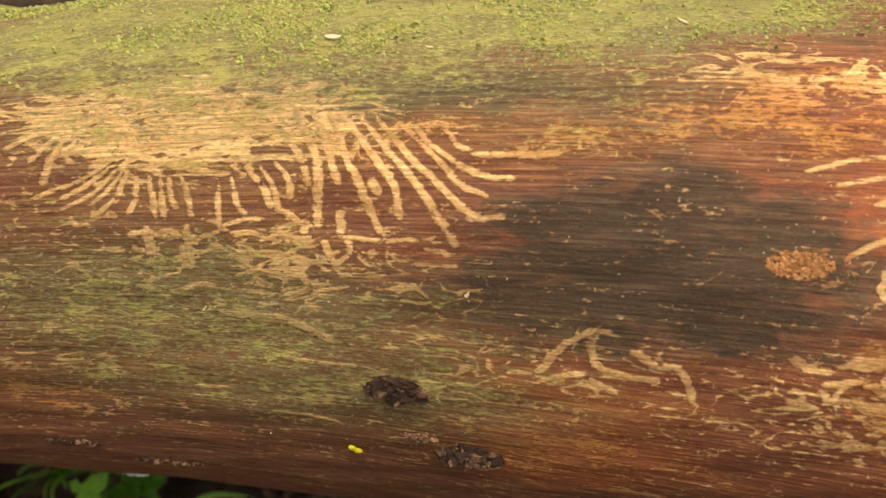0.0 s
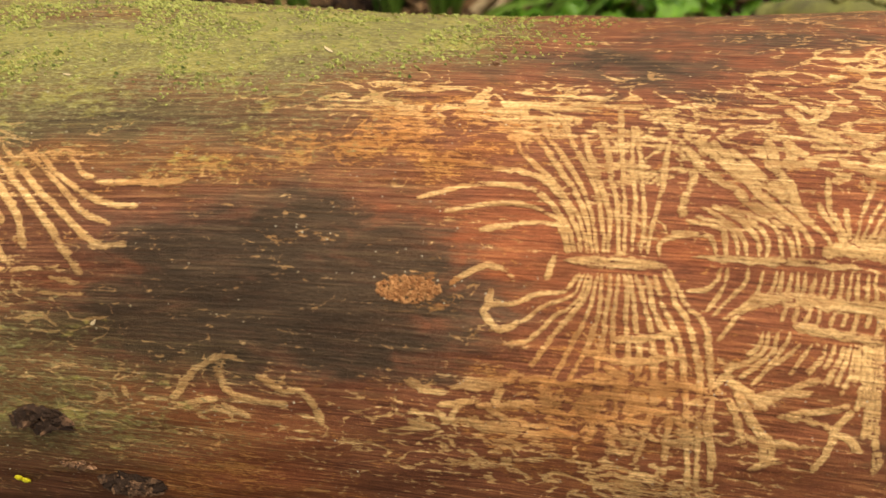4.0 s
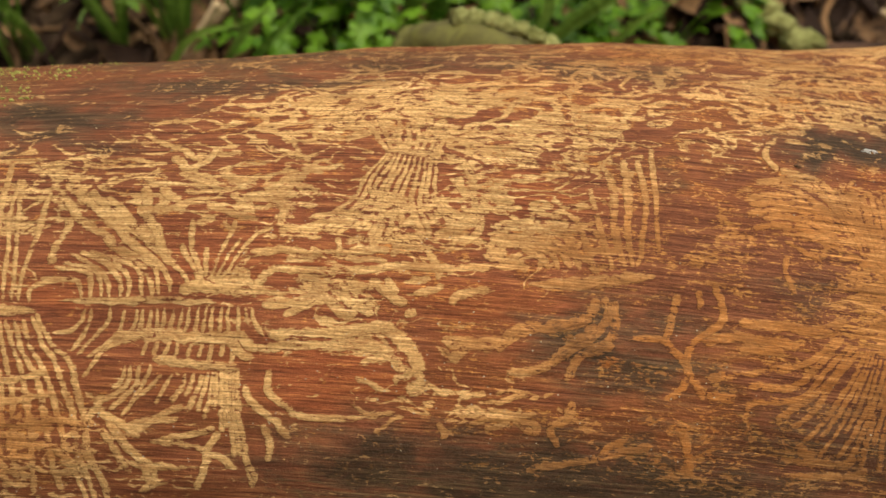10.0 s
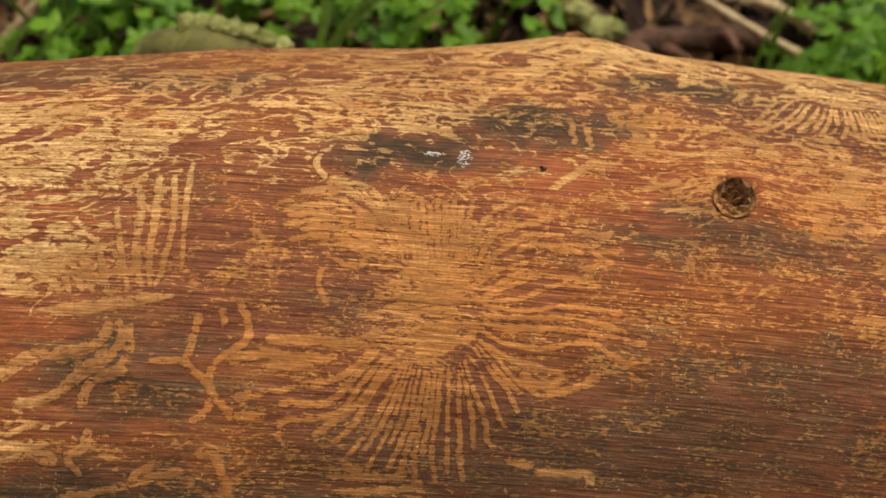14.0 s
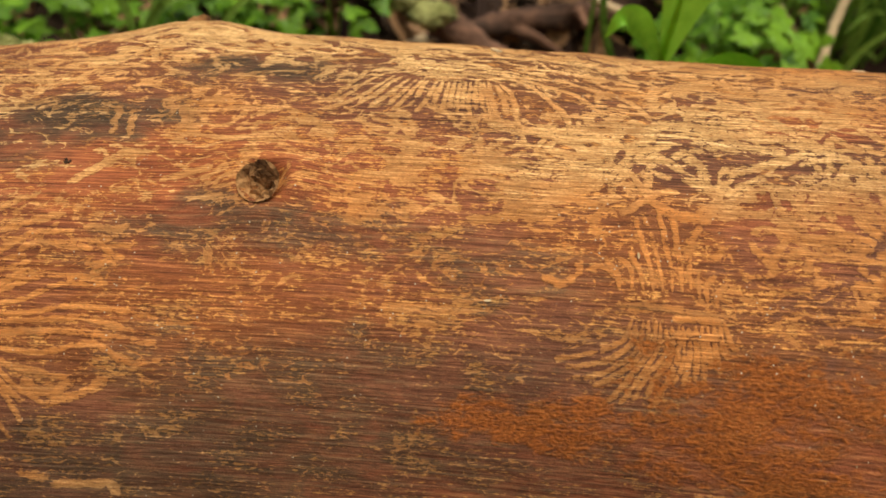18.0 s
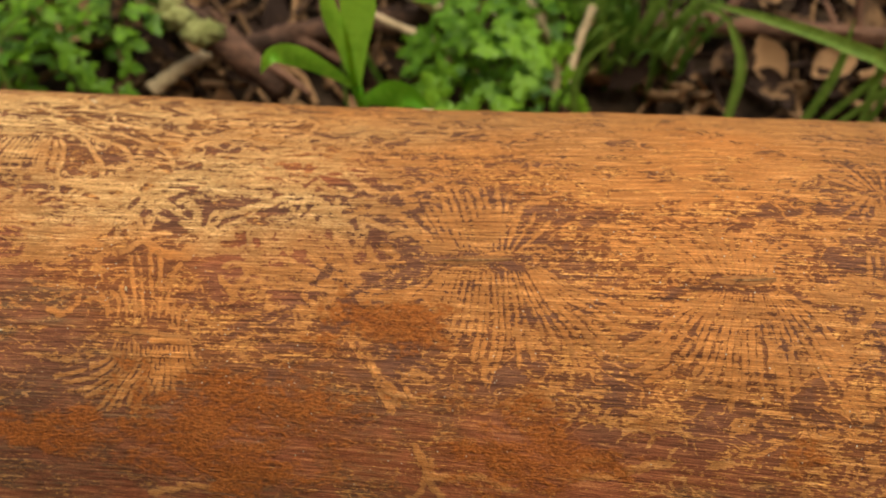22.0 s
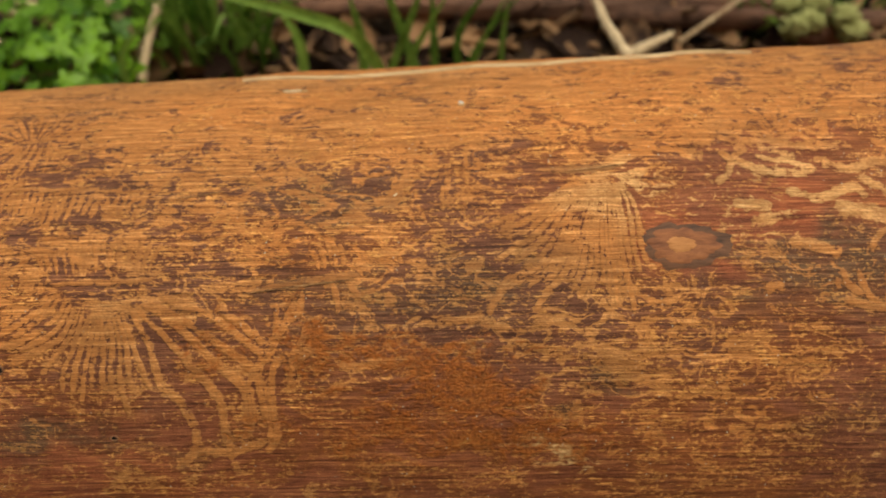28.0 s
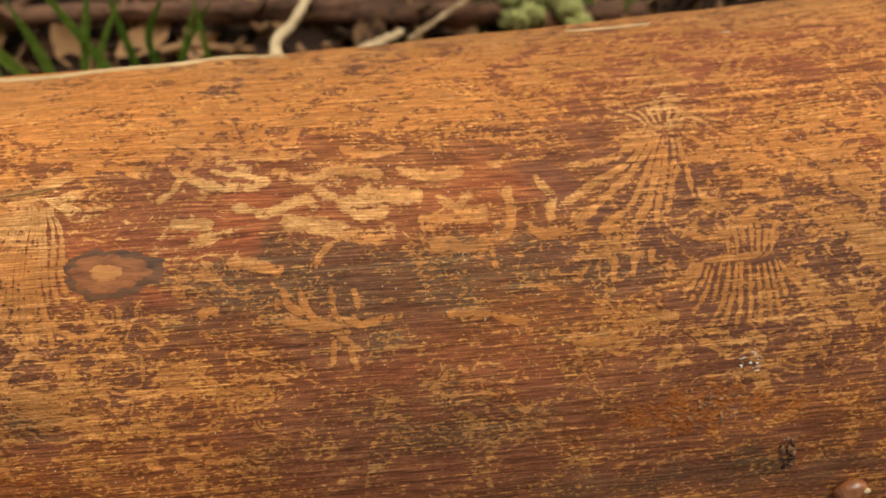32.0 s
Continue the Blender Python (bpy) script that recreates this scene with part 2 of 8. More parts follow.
    wood = mix(t, calc(t, "MULTIPLY", step(t, dust.outputs["Distance"], 0.09, 0.05), step(t, wide, 0.42, 0.6)), wood, (0.55, 0.47, 0.33))
    t.links.new(wood, b.inputs["Base Color"])
    b.inputs["Roughness"].default_value = 0.62
    b.inputs["Specular IOR Level"].default_value = 0.14
    height = calc(t, "ADD", calc(t, "MULTIPLY", streak, 0.8), calc(t, "ADD", calc(t, "MULTIPLY", fibre, 0.45), calc(t, "ADD", calc(t, "MULTIPLY", cover, -0.45), calc(t, "MULTIPLY_ADD", speck, 0.5, calc(t, "MULTIPLY", lace, 0.5)))))
    height = calc(t, "ADD", height, calc(t, "MULTIPLY", calc(t, "MULTIPLY", speck, 1.2), calc(t, "MAXIMUM", rust_f, film)))
    bump = node(t, "Bump", {"Strength": 0.7, "Distance": 0.0006, "Height": height})
    t.links.new(bump.outputs[0], b.inputs["Normal"])
    return m


def mottled(name, dark, light, scale=300.0, roughness=0.8, stretch=(1, 1, 1), bump=0.5, depth=0.001, per=0.0, sheen=0.25, detail=4.0):
    """A two-tone natural surface in object space; per: how far single things differ."""
    m, t, b = graph(name)
    co = node(t, "TexCoord").outputs["Object"]
    n = grain(t, co, tuple(scale * s for s in stretch), detail, 0.65, 0.5)
    n2 = grain(t, co, tuple(scale * 0.17 * s for s in stretch), 3, 0.5)
    f = calc(t, "MULTIPLY_ADD", n2, 0.7, calc(t, "MULTIPLY_ADD", n, 0.9, -0.3))
    if per:
        f = calc(t, "ADD", f, calc(t, "MULTIPLY_ADD", node(t, "NewGeometry").outputs["Random Per Island"], per, -per / 2))
        f = calc(t, "ADD", f, calc(t, "MULTIPLY_ADD", node(t, "ObjectInfo").outputs["Random"], per, -per / 2))
    t.links.new(ramp(t, f, (0.28, dark), (0.72, light)), b.inputs["Base Color"])
    b.inputs["Roughness"].default_value = roughness
    b.inputs["Specular IOR Level"].default_value = sheen
    bu = node(t, "Bump", {"Strength": bump, "Distance": depth, "Height": n})
    t.links.new(bu.outputs[0], b.inputs["Normal"])
    return m


def leafy(name, dark, light, scale=220.0, sheer=0.35):
    """A thin green leaf that lets some light through."""
    m, t, b = graph(name)
    co = node(t, "TexCoord").outputs["Object"]
    n = grain(t, co, (scale, scale, scale), 3, 0.6)
    f = calc(t, "ADD", calc(t, "MULTIPLY_ADD", n, 0.8, 0.1), calc(t, "MULTIPLY_ADD", node(t, "ObjectInfo").outputs["Random"], 0.5, -0.25))
    col = ramp(t, f, (0.25, dark), (0.75, light))
    t.links.new(col, b.inputs["Base Color"])
    b.inputs["Roughness"].default_value = 0.42
    b.inputs["Specular IOR Level"].default_value = 0.25
    tr = node(t, "BsdfTranslucent", {0: col})
    both = node(t, "MixShader", {0: sheer, 1: b.outputs[0], 2: tr.outputs[0]})
    t.links.new(both.outputs[0], t.nodes["Material Output"].inputs[0])
    bu = node(t, "Bump", {"Strength": 0.3, "Distance": 0.001, "Height": n})
    t.links.new(bu.outputs[0], b.inputs["Normal"])
    return m


WOOD = log_wood()
END_GRAIN = mottled("log_end_grain", (0.16, 0.08, 0.035), (0.42, 0.25, 0.11), 240)
ROT = mottled("rotten_knot_wood", (0.075, 0.030, 0.010), (0.52, 0.27, 0.10), 700, 0.9, bump=1.0)
HOLE_SHADE = mottled("painted_hole_shade", (0.006, 0.004, 0.003), (0.018, 0.010, 0.006), 600, 0.95)
CRUMB = mottled("bark_crumbs", (0.042, 0.022, 0.012), (0.34, 0.18, 0.09), 900, 0.9, per=0.7, bump=0.8)
KNOT_RING = mottled("flush_knot_ring", (0.050, 0.026, 0.014), (0.20, 0.085, 0.036), 420, 0.65, (0.35, 1.6, 1.6), 0.4)
KNOT_OVAL = mottled("flush_knot_wood", (0.12, 0.038, 0.014), (0.36, 0.135, 0.045), 420, 0.65, (0.35, 1.6, 1.6), 0.4)
KNOT_HEART = mottled("flush_knot_heart", (0.30, 0.110, 0.028), (0.58, 0.26, 0.080), 420, 0.65, (0.35, 1.6, 1.6), 0.4)
KNOT_RIM = mottled("knot_rim_wood", (0.14, 0.055, 0.025), (0.36, 0.18, 0.075), 500, 0.7)
SPLINTER = mottled("pale_splinter_wood", (0.52, 0.36, 0.17), (0.80, 0.66, 0.42), 700, 0.7, (0.3, 2, 2))
BASTFIBRE = mottled("torn_bast_edge", (0.38, 0.24, 0.10), (0.74, 0.55, 0.30), 600, 0.7, (0.15, 2, 2))
LICHEN_WHITE = mottled("white_crust", (0.42, 0.40, 0.34), (0.82, 0.81, 0.76), 800, 0.9)
YELLOW = mottled("yellow_petal", (0.62, 0.50, 0.01), (0.85, 0.74, 0.03), 300, 0.5)
ALGAE = mottled("algae_crumbs", (0.06, 0.085, 0.020), (0.40, 0.40, 0.10), 900, 0.9, per=0.8, bump=0.6)
FRASS = mottled("packed_orange_frass", (0.28, 0.11, 0.035), (0.52, 0.26, 0.095), 900, 0.9, per=0.35)
DUST = mottled("pale_dust", (0.35, 0.27, 0.15), (0.75, 0.66, 0.48), 900, 0.9, per=0.6)
EARTH = mottled("forest_soil", (0.012, 0.008, 0.005), (0.085, 0.052, 0.028), 120, 0.95, bump=1.0, depth=0.004)
LITTER = mottled("dead_leaf_litter", (0.026, 0.012, 0.006), (0.32, 0.18, 0.082), 140, 0.85, per=1.0)
BARK = mottled("brown_branch_bark", (0.040, 0.021, 0.012), (0.21, 0.105, 0.060), 300, 0.85, (0.5, 1, 1), per=0.35, bump=0.8)
LICHEN = mottled("lichened_bark", (0.14, 0.15, 0.035), (0.46, 0.46, 0.17), 350, 0.95, bump=1.0, depth=0.002)
DRY = mottled("dry_stalk", (0.24, 0.15, 0.07), (0.58, 0.44, 0.25), 260, 0.7, (1, 1, 0.3), per=0.5)
MOSSY = mottled("mossy_wood", (0.075, 0.060, 0.032), (0.24, 0.235, 0.055), 110, 0.95, bump=0.9, depth=0.002)
HERB = leafy("herb_leaf", (0.055, 0.150, 0.006), (0.22, 0.42, 0.022))
SHOOT = leafy("shoot_leaf", (0.13, 0.38, 0.014), (0.32, 0.64, 0.05), 160, 0.4)
GRASS = leafy("grass_blade", (0.055, 0.135, 0.012), (0.26, 0.42, 0.065))
SEED = mottled("glossy_seed_coat", (0.12, 0.035, 0.012), (0.44, 0.17, 0.06), 260, 0.25, bump=0.2, sheen=0.6)

# ---- building helpers ----
def mesh_of(name, verts, faces, material, smooth=True):
    me = bpy.data.meshes.new(name)
    me.from_pydata([tuple(v) for v in verts], [], faces)
    me.materials.append(material)
    if smooth:
        me.polygons.foreach_set("use_smooth", [True] * len(me.polygons))
    me.update()
    return me


def part(name, me, parent=None, label=""):
    ob = new(name, me)
    if parent:
        ob.parent = parent
    return tagged(ob, label) if label else ob


def group_at(name, at, label, category, group=""):
    ob = new(name)
    ob.empty_display_size = 0.01
    ob.location = at
    return tagged(ob, label, category, group)


def local(me, at):
    me.transform(Matrix.Translation(-Vector(at)))
    return me


def smooth_path(points, n):
    """A rounded path of n points through a few given ones."""
    p = np.array(points, float)
    if len(p) == 2:
        return p[0] + (p[1] - p[0]) * np.linspace(0, 1, n)[:, None]
    q = np.vstack([2 * p[0] - p[1], p, 2 * p[-1] - p[-2]])
    s = np.linspace(0, len(p) - 1 - 1e-9, n)
    i, f = s.astype(int), (s % 1)[:, None]
    a, b, c, d = q[i], q[i + 1], q[i + 2], q[i + 3]
    return 0.5 * (2 * b + (c - a) * f + (2 * a - 5 * b + 4 * c - d) * f**2 + (3 * b - a - 3 * c + d) * f**3)


def tube(name, points, r0, r1, material, n=26, sides=10, rough=0.12, seed=0):
    """A tapered, slightly knobbly round stick along a path."""
    rng = np.random.default_rng(seed)
    p = smooth_path(points, n)
    tan = np.gradient(p, axis=0)
    tan /= np.linalg.norm(tan, axis=1)[:, None]
    up = np.array([0.03, 0.1, 1.0]) if abs(tan[0][2]) < 0.9 else np.array([0, 1.0, 0.1])
    v, faces = [], []
    for i in range(n):
        a = np.cross(tan[i], up)
        a /= np.linalg.norm(a)
        b = np.cross(a, tan[i])
        r = r0 + (r1 - r0) * i / (n - 1)
        for j in range(sides):
            w = 2 * math.pi * j / sides
            k = r * (1 + rough * (rng.random() - 0.5) * 2 + rough * math.sin(3 * w + i * 0.7))
            v.append(p[i] + k * (math.cos(w) * a + math.sin(w) * b))
    for i in range(n - 1):
        for j in range(sides):
            faces.append((i * sides + j, i * sides + (j + 1) % sides, (i + 1) * sides + (j + 1) % sides, (i + 1) * sides + j))
    faces.append(tuple(range(sides - 1, -1, -1)))
    faces.append(tuple((n - 1) * sides + j for j in range(sides)))
    return mesh_of(name, v, faces, material)


def blade(name, points, width, material, side=None, fold=0.25, n=14, tip=0.02, base=0.55, peak=0.35, point=2.2):
    """A long leaf with a folded midrib, widest at peak, along a path."""
    p = smooth_path(points, n)
    tan = np.gradient(p, axis=0)
    tan /= np.linalg.norm(tan, axis=1)[:, None]
    v, faces = [], []
    for i in range(n):
        s = i / (n - 1)
        w = base + (1 - base) * s / peak if s < peak else max(tip, (1 - ((s - peak) / (1 - peak)) ** point))
        sd = np.cross(tan[i], side if side is not None else (0.0, -0.75, 0.66))
        sd = sd / (np.linalg.norm(sd) + 1e-9)
        nm = np.cross(sd, tan[i])
        h = width * w / 2
        for k, f in ((-1, 1), (-0.5, 0.35), (0, 0), (0.5, 0.35), (1, 1)):
            v.append(p[i] + sd * h * k + nm * h * fold * f)
    for i in range(n - 1):
        for k in range(4):
            a = i * 5 + k
            faces.append((a, a + 1, a + 6, a + 5))
    return mesh_of(name, v, faces, material)


def lump(name, at, size, material, seed=0, rough=0.25, cuts=3, freq=3.0):
    """A rounded, uneven lump."""
    bm = bmesh.new()
    bmesh.ops.create_icosphere(bm, subdivisions=cuts, radius=1.0)
    off = Vector((seed * 3.7, seed * 1.3, seed * 5.1))
    for v in bm.verts:
        k = 1 + rough * noise.fractal(v.co * freq + off, 0.8, 2.0, 3)
        v.co = Vector((v.co.x * size[0], v.co.y * size[1], v.co.z * size[2])) * k
    me = bpy.data.meshes.new(name)
    bm.to_mesh(me)
    bm.free()
    me.materials.append(material)
    me.polygons.foreach_set("use_smooth", [True] * len(me.polygons))
    me.transform(Matrix.Translation(at))
    return me


# ---- the log's form: u runs along it in metres, a is the angle round it ----
SIZE, TIP, RISE = 1.25, radians(-24), 0.118
SWELL_U = (0.16, 0.27, 0.38, 0.48, 0.58, 0.70, 0.82, 0.94)
SWELL_A = (0.55, 1.15, 1.75, 2.35)
SWELL = ((-0.0060, 0.0020, 0.0055, 0.0000), (0.0036, -0.0003, -0.0042, -0.0004), (0.0023, 0.0005, 0.0011, 0.0010), (-0.0073, -0.0025, 0.0035, 0.0011), (-0.0088, -0.0016, -0.0023, 0.0002), (-0.0069, 0.0065, -0.0005, -0.0017), (-0.0093, 0.0055, 0.0007, -0.0019), (-0.0077, -0.0013, 0.0018, -0.0018))
KNOT = (0.6136, 1.247)
HUMP = (0.5781, 1.782)


def ripple(u, a):
    return 0.00035 * (np.sin(61 * u + 3.1 * a + 1) * np.sin(37 * u - 11 * a) + 0.8 * np.sin(140 * u + 17 * a) * np.sin(23 * a - 55 * u + 2) + 0.5 * np.sin(47 * a + 21 * np.sin(9 * u)))


def log_skin(u, a, lift=0.0):
    """Points of the log's skin, lift metres proud of it."""
    u, a = np.asarray(u, float), np.asarray(a, float)
    f = u / SIZE
    w = np.clip(f, 0.125, 1.04) - 0.65
    r = 0.1 * (1 + 0.4304 * w + (-0.5546) * w**2 + 0.4024 * w**3 + ((-0.1173) + (-0.1482) * w) * np.cos(2 * a) + (0.0880 + (-0.0237) * w) * np.sin(2 * a))
    for i, su in enumerate(SWELL_U):
        for j, sa in enumerate(SWELL_A):
            r = r + SWELL[i][j] * np.exp(-(((f - su) / 0.075) ** 2) - ((a - sa) / 0.42) ** 2)
    r = r * SIZE + ripple(u, a)
    du, da = u - KNOT[0], (a - KNOT[1]) * 0.125
    d2 = du**2 + da**2
    r = r + 0.0042 * np.exp(-d2 / 0.011**2) - 0.0062 * np.exp(-((d2 / 0.0041**2) ** 2))
    du, da = u - HUMP[0], (a - HUMP[1]) * 0.125
    r = r + 0.0045 * np.exp(-(du / 0.020) ** 2 - (da / 0.016) ** 2) - 0.003 * np.exp(-(((du / 0.0040) ** 2 + (da / 0.0026) ** 2) ** 2))
    r = r + lift
    y = SIZE * ((-0.2514) * w**2 + 0.1973 * w**3) - r * np.cos(a)
    z = SIZE * (0.0822 * w**2 + 0.1988 * w**3) + r * np.sin(a)
    c, s = math.cos(TIP), math.sin(TIP)
    return np.stack([u + 0 * y, c * y - s * z, s * y + c * z + RISE], -1)


STAINS = {k: [] for k in ("pale", "grey", "red", "green", "rust", "orange", "clean", "fair_and_lit", "mass")}


def stain(kind, u, a, ru, ra, amount):
    STAINS[kind].append((u, a, ru, ra, amount))


def tones(u, a):
    """How strongly each stain and painted highlight shows at points of the skin."""
    out = {}
    x, y = u * 1000, a * 125
    wu = 0.0030 * np.sin(y / 3.3 + 1.2 * np.sin(x / 9)) + 0.0026 * np.sin(y / 1.3 + x / 17) + 0.0018 * np.sin(y / 0.6 - x / 8)
    wa = 0.011 * np.sin(x / 7.5 + 1.5 * np.sin(y / 6)) + 0.010 * np.sin(x / 3.1 + y / 5) + 0.006 * np.sin(x / 1.4 - y / 3)
    warped, straight = (u + wu, a + wa), (u, a)
    for kind, spots in STAINS.items():
        keep = np.ones(np.shape(u))
        pu, pa = straight if kind in ("mass", "clean") else warped
        for su, sa, ru, ra, amount in spots:
            d = ((pu - su) / ru) ** 2 + ((pa - sa) / ra) ** 2
            keep = keep * (1 - np.clip(amount, 0, 0.999) * np.exp(-(d**1.5) * 0.7))
        out[kind] = 1 - keep
    fade = np.clip((u - 0.46) / 0.2, 0, 1)
    high = np.clip((a - 0.92) / 0.22, 0, 1)
    low = np.clip((1.0 - a) / 0.3, 0, 1)
    crown = np.clip((a - 1.42) / 0.15, 0, 1)
    out["pale"] = 1 - (1 - out["pale"] * (0.72 - 0.22 * fade) * (1 - 0.5 * low * fade)) * (1 - 0.04 - 0.28 * high * fade - 0.14 * np.clip((a - 1.2) / 0.2, 0, 1) * fade - 0.28 * crown * np.clip((u - 0.30) / 0.1, 0, 1) * (1 - fade))
    out["pale"] = out["pale"] * (1 - 0.95 * out["clean"]) * (1 - 0.25 * np.clip(out["grey"], 0, 1))
    out["pale"] = np.maximum(out["pale"], out["mass"])
    smooth_top = np.clip((a - 1.27) / 0.12, 0, 1) * np.clip((u - 0.74) / 0.06, 0, 1)
    out["pale"] = np.maximum(out["pale"], (0.66 - 0.2 * np.clip((u - 1.0) / 0.1, 0, 1)) * smooth_top * (1 - out["clean"]))
    broad = np.clip((u - 0.74) / 0.08, 0, 1) * np.clip((a - 0.80) / 0.25, 0.35, 1)
    out["pale"] = 1 - (1 - out["pale"]) * (1 - 0.22 * broad * (1 - out["clean"]))
    out["grey"] = out["grey"] * (1 - 0.30 * np.clip((u - 0.60) / 0.08, 0, 1))
    out["orange"] = np.maximum(out["orange"], 0.82 * fade + 0.35 * (1 - fade) * crown) * (1 - 0.85 * out["fair_and_lit"])
    out["red"] = np.maximum(out["red"], 0.5 * (1 - fade) * np.clip((u - 0.26) / 0.15, 0.2, 1))
    crest = np.exp(-(((a - 1.85) / 0.4) ** 2))
    out["green"] = np.maximum(out["green"], np.clip((0.36 - u) / 0.12, 0, 1) * crest)
    return out


def paint(me, u, a, rim=None, dark=0.0):
    f = tones(u, a)
    n = len(u)
    one = np.stack([f["pale"], f["grey"], f["red"], f["green"]], -1)
    two = np.stack([f["rust"], f["orange"], np.zeros(n) if rim is None else rim, np.full(n, dark)], -1)
    at = me.attributes.new("place", "FLOAT_VECTOR", "POINT")
    at.data.foreach_set("vector", np.stack([u, a * 0.125, np.zeros(n)], -1).astype(np.float32).ravel())
    for name, arr in (("tone", one), ("tint", two)):
        at = me.attributes.new(name, "FLOAT_COLOR", "POINT")
        at.data.foreach_set("color", arr.astype(np.float32).ravel())


stain('pale', 0.2140, 1.037, 0.0203, 0.097, .75)
stain('pale', 0.2378, 0.733, 0.0240, 0.070, .42)
stain('pale', 0.2003, 0.311, 0.0170, 0.093, .3)
stain('grey', 0.3062, 0.792, 0.0223, 0.128, 1.3)
stain('grey', 0.2979, 0.656, 0.0259, 0.045, .6)
stain('grey', 0.2551, 1.088, 0.0239, 0.059, .8)
stain('grey', 0.2047, 0.722, 0.0365, 0.113, .45)
stain('grey', 0.2279, 0.596, 0.0434, 0.092, .2)
stain('grey', 0.1799, 1.271, 0.0109, 0.134, .5)
stain('red', 0.2785, 0.732, 0.0174, 0.068, .7)
stain('red', 0.3361, 0.863, 0.0140, 0.078, .8)
stain('red', 0.2686, 0.517, 0.0462, 0.088, .55)
stain('red', 0.3110, 0.333, 0.0233, 0.155, .8)
stain('green', 0.1916, 1.345, 0.0515, 0.162, 1)
stain('green', 0.2589, 1.307, 0.0360, 0.109, 1)
stain('green', 0.2048, 0.708, 0.0466, 0.172, .3)
stain('green', 0.2578, 0.469, 0.0570, 0.147, .34)
stain('grey', 0.2330, 0.089, 0.0660, 0.233, .35)
stain('orange', 0.3125, 1.039, 0.0256, 0.059, .7)
stain('pale', 0.3284, 1.155, 0.0201, 0.050, .5)
stain('pale', 0.3125, 1.039, 0.0197, 0.036, .3)
stain('pale', 0.3350, 0.784, 0.0057, 0.030, .62)
stain('orange', 0.3361, 0.782, 0.0059, 0.035, .8)
stain('pale', 0.3594, 1.174, 0.0346, 0.058, .45)
stain('red', 0.3460, 0.859, 0.0128, 0.079, .8)
stain('grey', 0.3584, 1.272, 0.0272, 0.057, .7)
stain('pale', 0.3712, 0.607, 0.0266, 0.091, .42)
stain('pale', 0.3914, 0.678, 0.0132, 0.089, .4)
stain('pale', 0.3805, 0.457, 0.0193, 0.050, .4)
stain('pale', 0.3694, 0.979, 0.0072, 0.105, .4)
stain('pale', 0.4076, 1.076, 0.0063, 0.051, .8)
stain('red', 0.4405, 0.784, 0.0112, 0.063, 1)
stain('red', 0.3835, 0.886, 0.0046, 0.024, .8)
stain('grey', 0.3650, 1.292, 0.0293, 0.045, .7)
stain('grey', 0.3738, 1.207, 0.0153, 0.031, .8)
stain('red', 0.3756, 1.328, 0.0173, 0.045, .6)
stain('red', 0.4223, 1.134, 0.0119, 0.030, .5)
stain('orange', 0.3332, 1.066, 0.0268, 0.073, .6)
stain('pale', 0.4285, 1.282, 0.0346, 0.134, .55)
stain('pale', 0.4480, 1.331, 0.0358, 0.111, .5)
stain('pale', 0.4066, 1.108, 0.0171, 0.059, .5)
stain('pale', 0.4369, 1.028, 0.0149, 0.077, .62)
stain('pale', 0.4383, 0.924, 0.0126, 0.033, .6)
stain('pale', 0.4383, 0.844, 0.0135, 0.028, .6)
stain('pale', 0.4688, 1.020, 0.0240, 0.059, .5)
stain('pale', 0.4722, 1.215, 0.0255, 0.118, .5)
stain('pale', 0.4705, 0.737, 0.0246, 0.028, .35)
stain('red', 0.4319, 0.968, 0.0116, 0.019, .8)
stain('red', 0.4371, 0.772, 0.0125, 0.056, 1)
stain('red', 0.4650, 1.122, 0.0168, 0.039, .9)
stain('red', 0.4654, 0.919, 0.0171, 0.046, .6)
stain('grey', 0.4804, 0.614, 0.0384, 0.064, .7)
stain('grey', 0.4933, 0.827, 0.0164, 0.054, .5)
stain('red', 0.3866, 0.898, 0.0061, 0.024, .8)
stain('pale', 0.5118, 0.747, 0.0127, 0.041, .55)
stain('pale', 0.5046, 0.656, 0.0185, 0.033, .4)
stain('pale', 0.4666, 0.738, 0.0141, 0.035, .42)
stain('pale', 0.4566, 1.112, 0.0101, 0.100, .4)
stain('pale', 0.4921, 1.080, 0.0381, 0.042, .45)
stain('pale', 0.4867, 1.347, 0.0503, 0.076, .5)
stain('orange', 0.4925, 0.824, 0.0045, 0.024, 1)
stain('pale', 0.4925, 0.824, 0.0045, 0.021, .6)
stain('orange', 0.4987, 1.412, 0.0432, 0.089, .7)
stain('orange', 0.5259, 1.561, 0.0723, 0.163, .8)
stain('grey', 0.4845, 1.493, 0.0295, 0.069, .6)
stain('grey', 0.5386, 1.290, 0.0195, 0.055, 1)
stain('grey', 0.5686, 1.390, 0.0195, 0.057, .9)
stain('grey', 0.5330, 1.003, 0.0096, 0.049, .6)
stain('grey', 0.4853, 0.886, 0.0133, 0.038, .4)
stain('grey', 0.4994, 1.188, 0.0060, 0.036, .5)
stain('pale', 0.5518, 1.062, 0.0154, 0.121, .62)
stain('pale', 0.5399, 1.113, 0.0148, 0.063, .45)
stain('orange', 0.5521, 1.042, 0.0517, 0.219, .8)
stain('pale', 0.5811, 1.135, 0.0221, 0.051, .42)
stain('pale', 0.5956, 0.981, 0.0240, 0.076, .4)
stain('pale', 0.5429, 0.667, 0.0296, 0.046, .45)
stain('grey', 0.6057, 1.190, 0.0188, 0.043, .5)
stain('red', 0.5981, 1.252, 0.0303, 0.082, .9)
stain('red', 0.5656, 1.242, 0.0185, 0.056, .7)
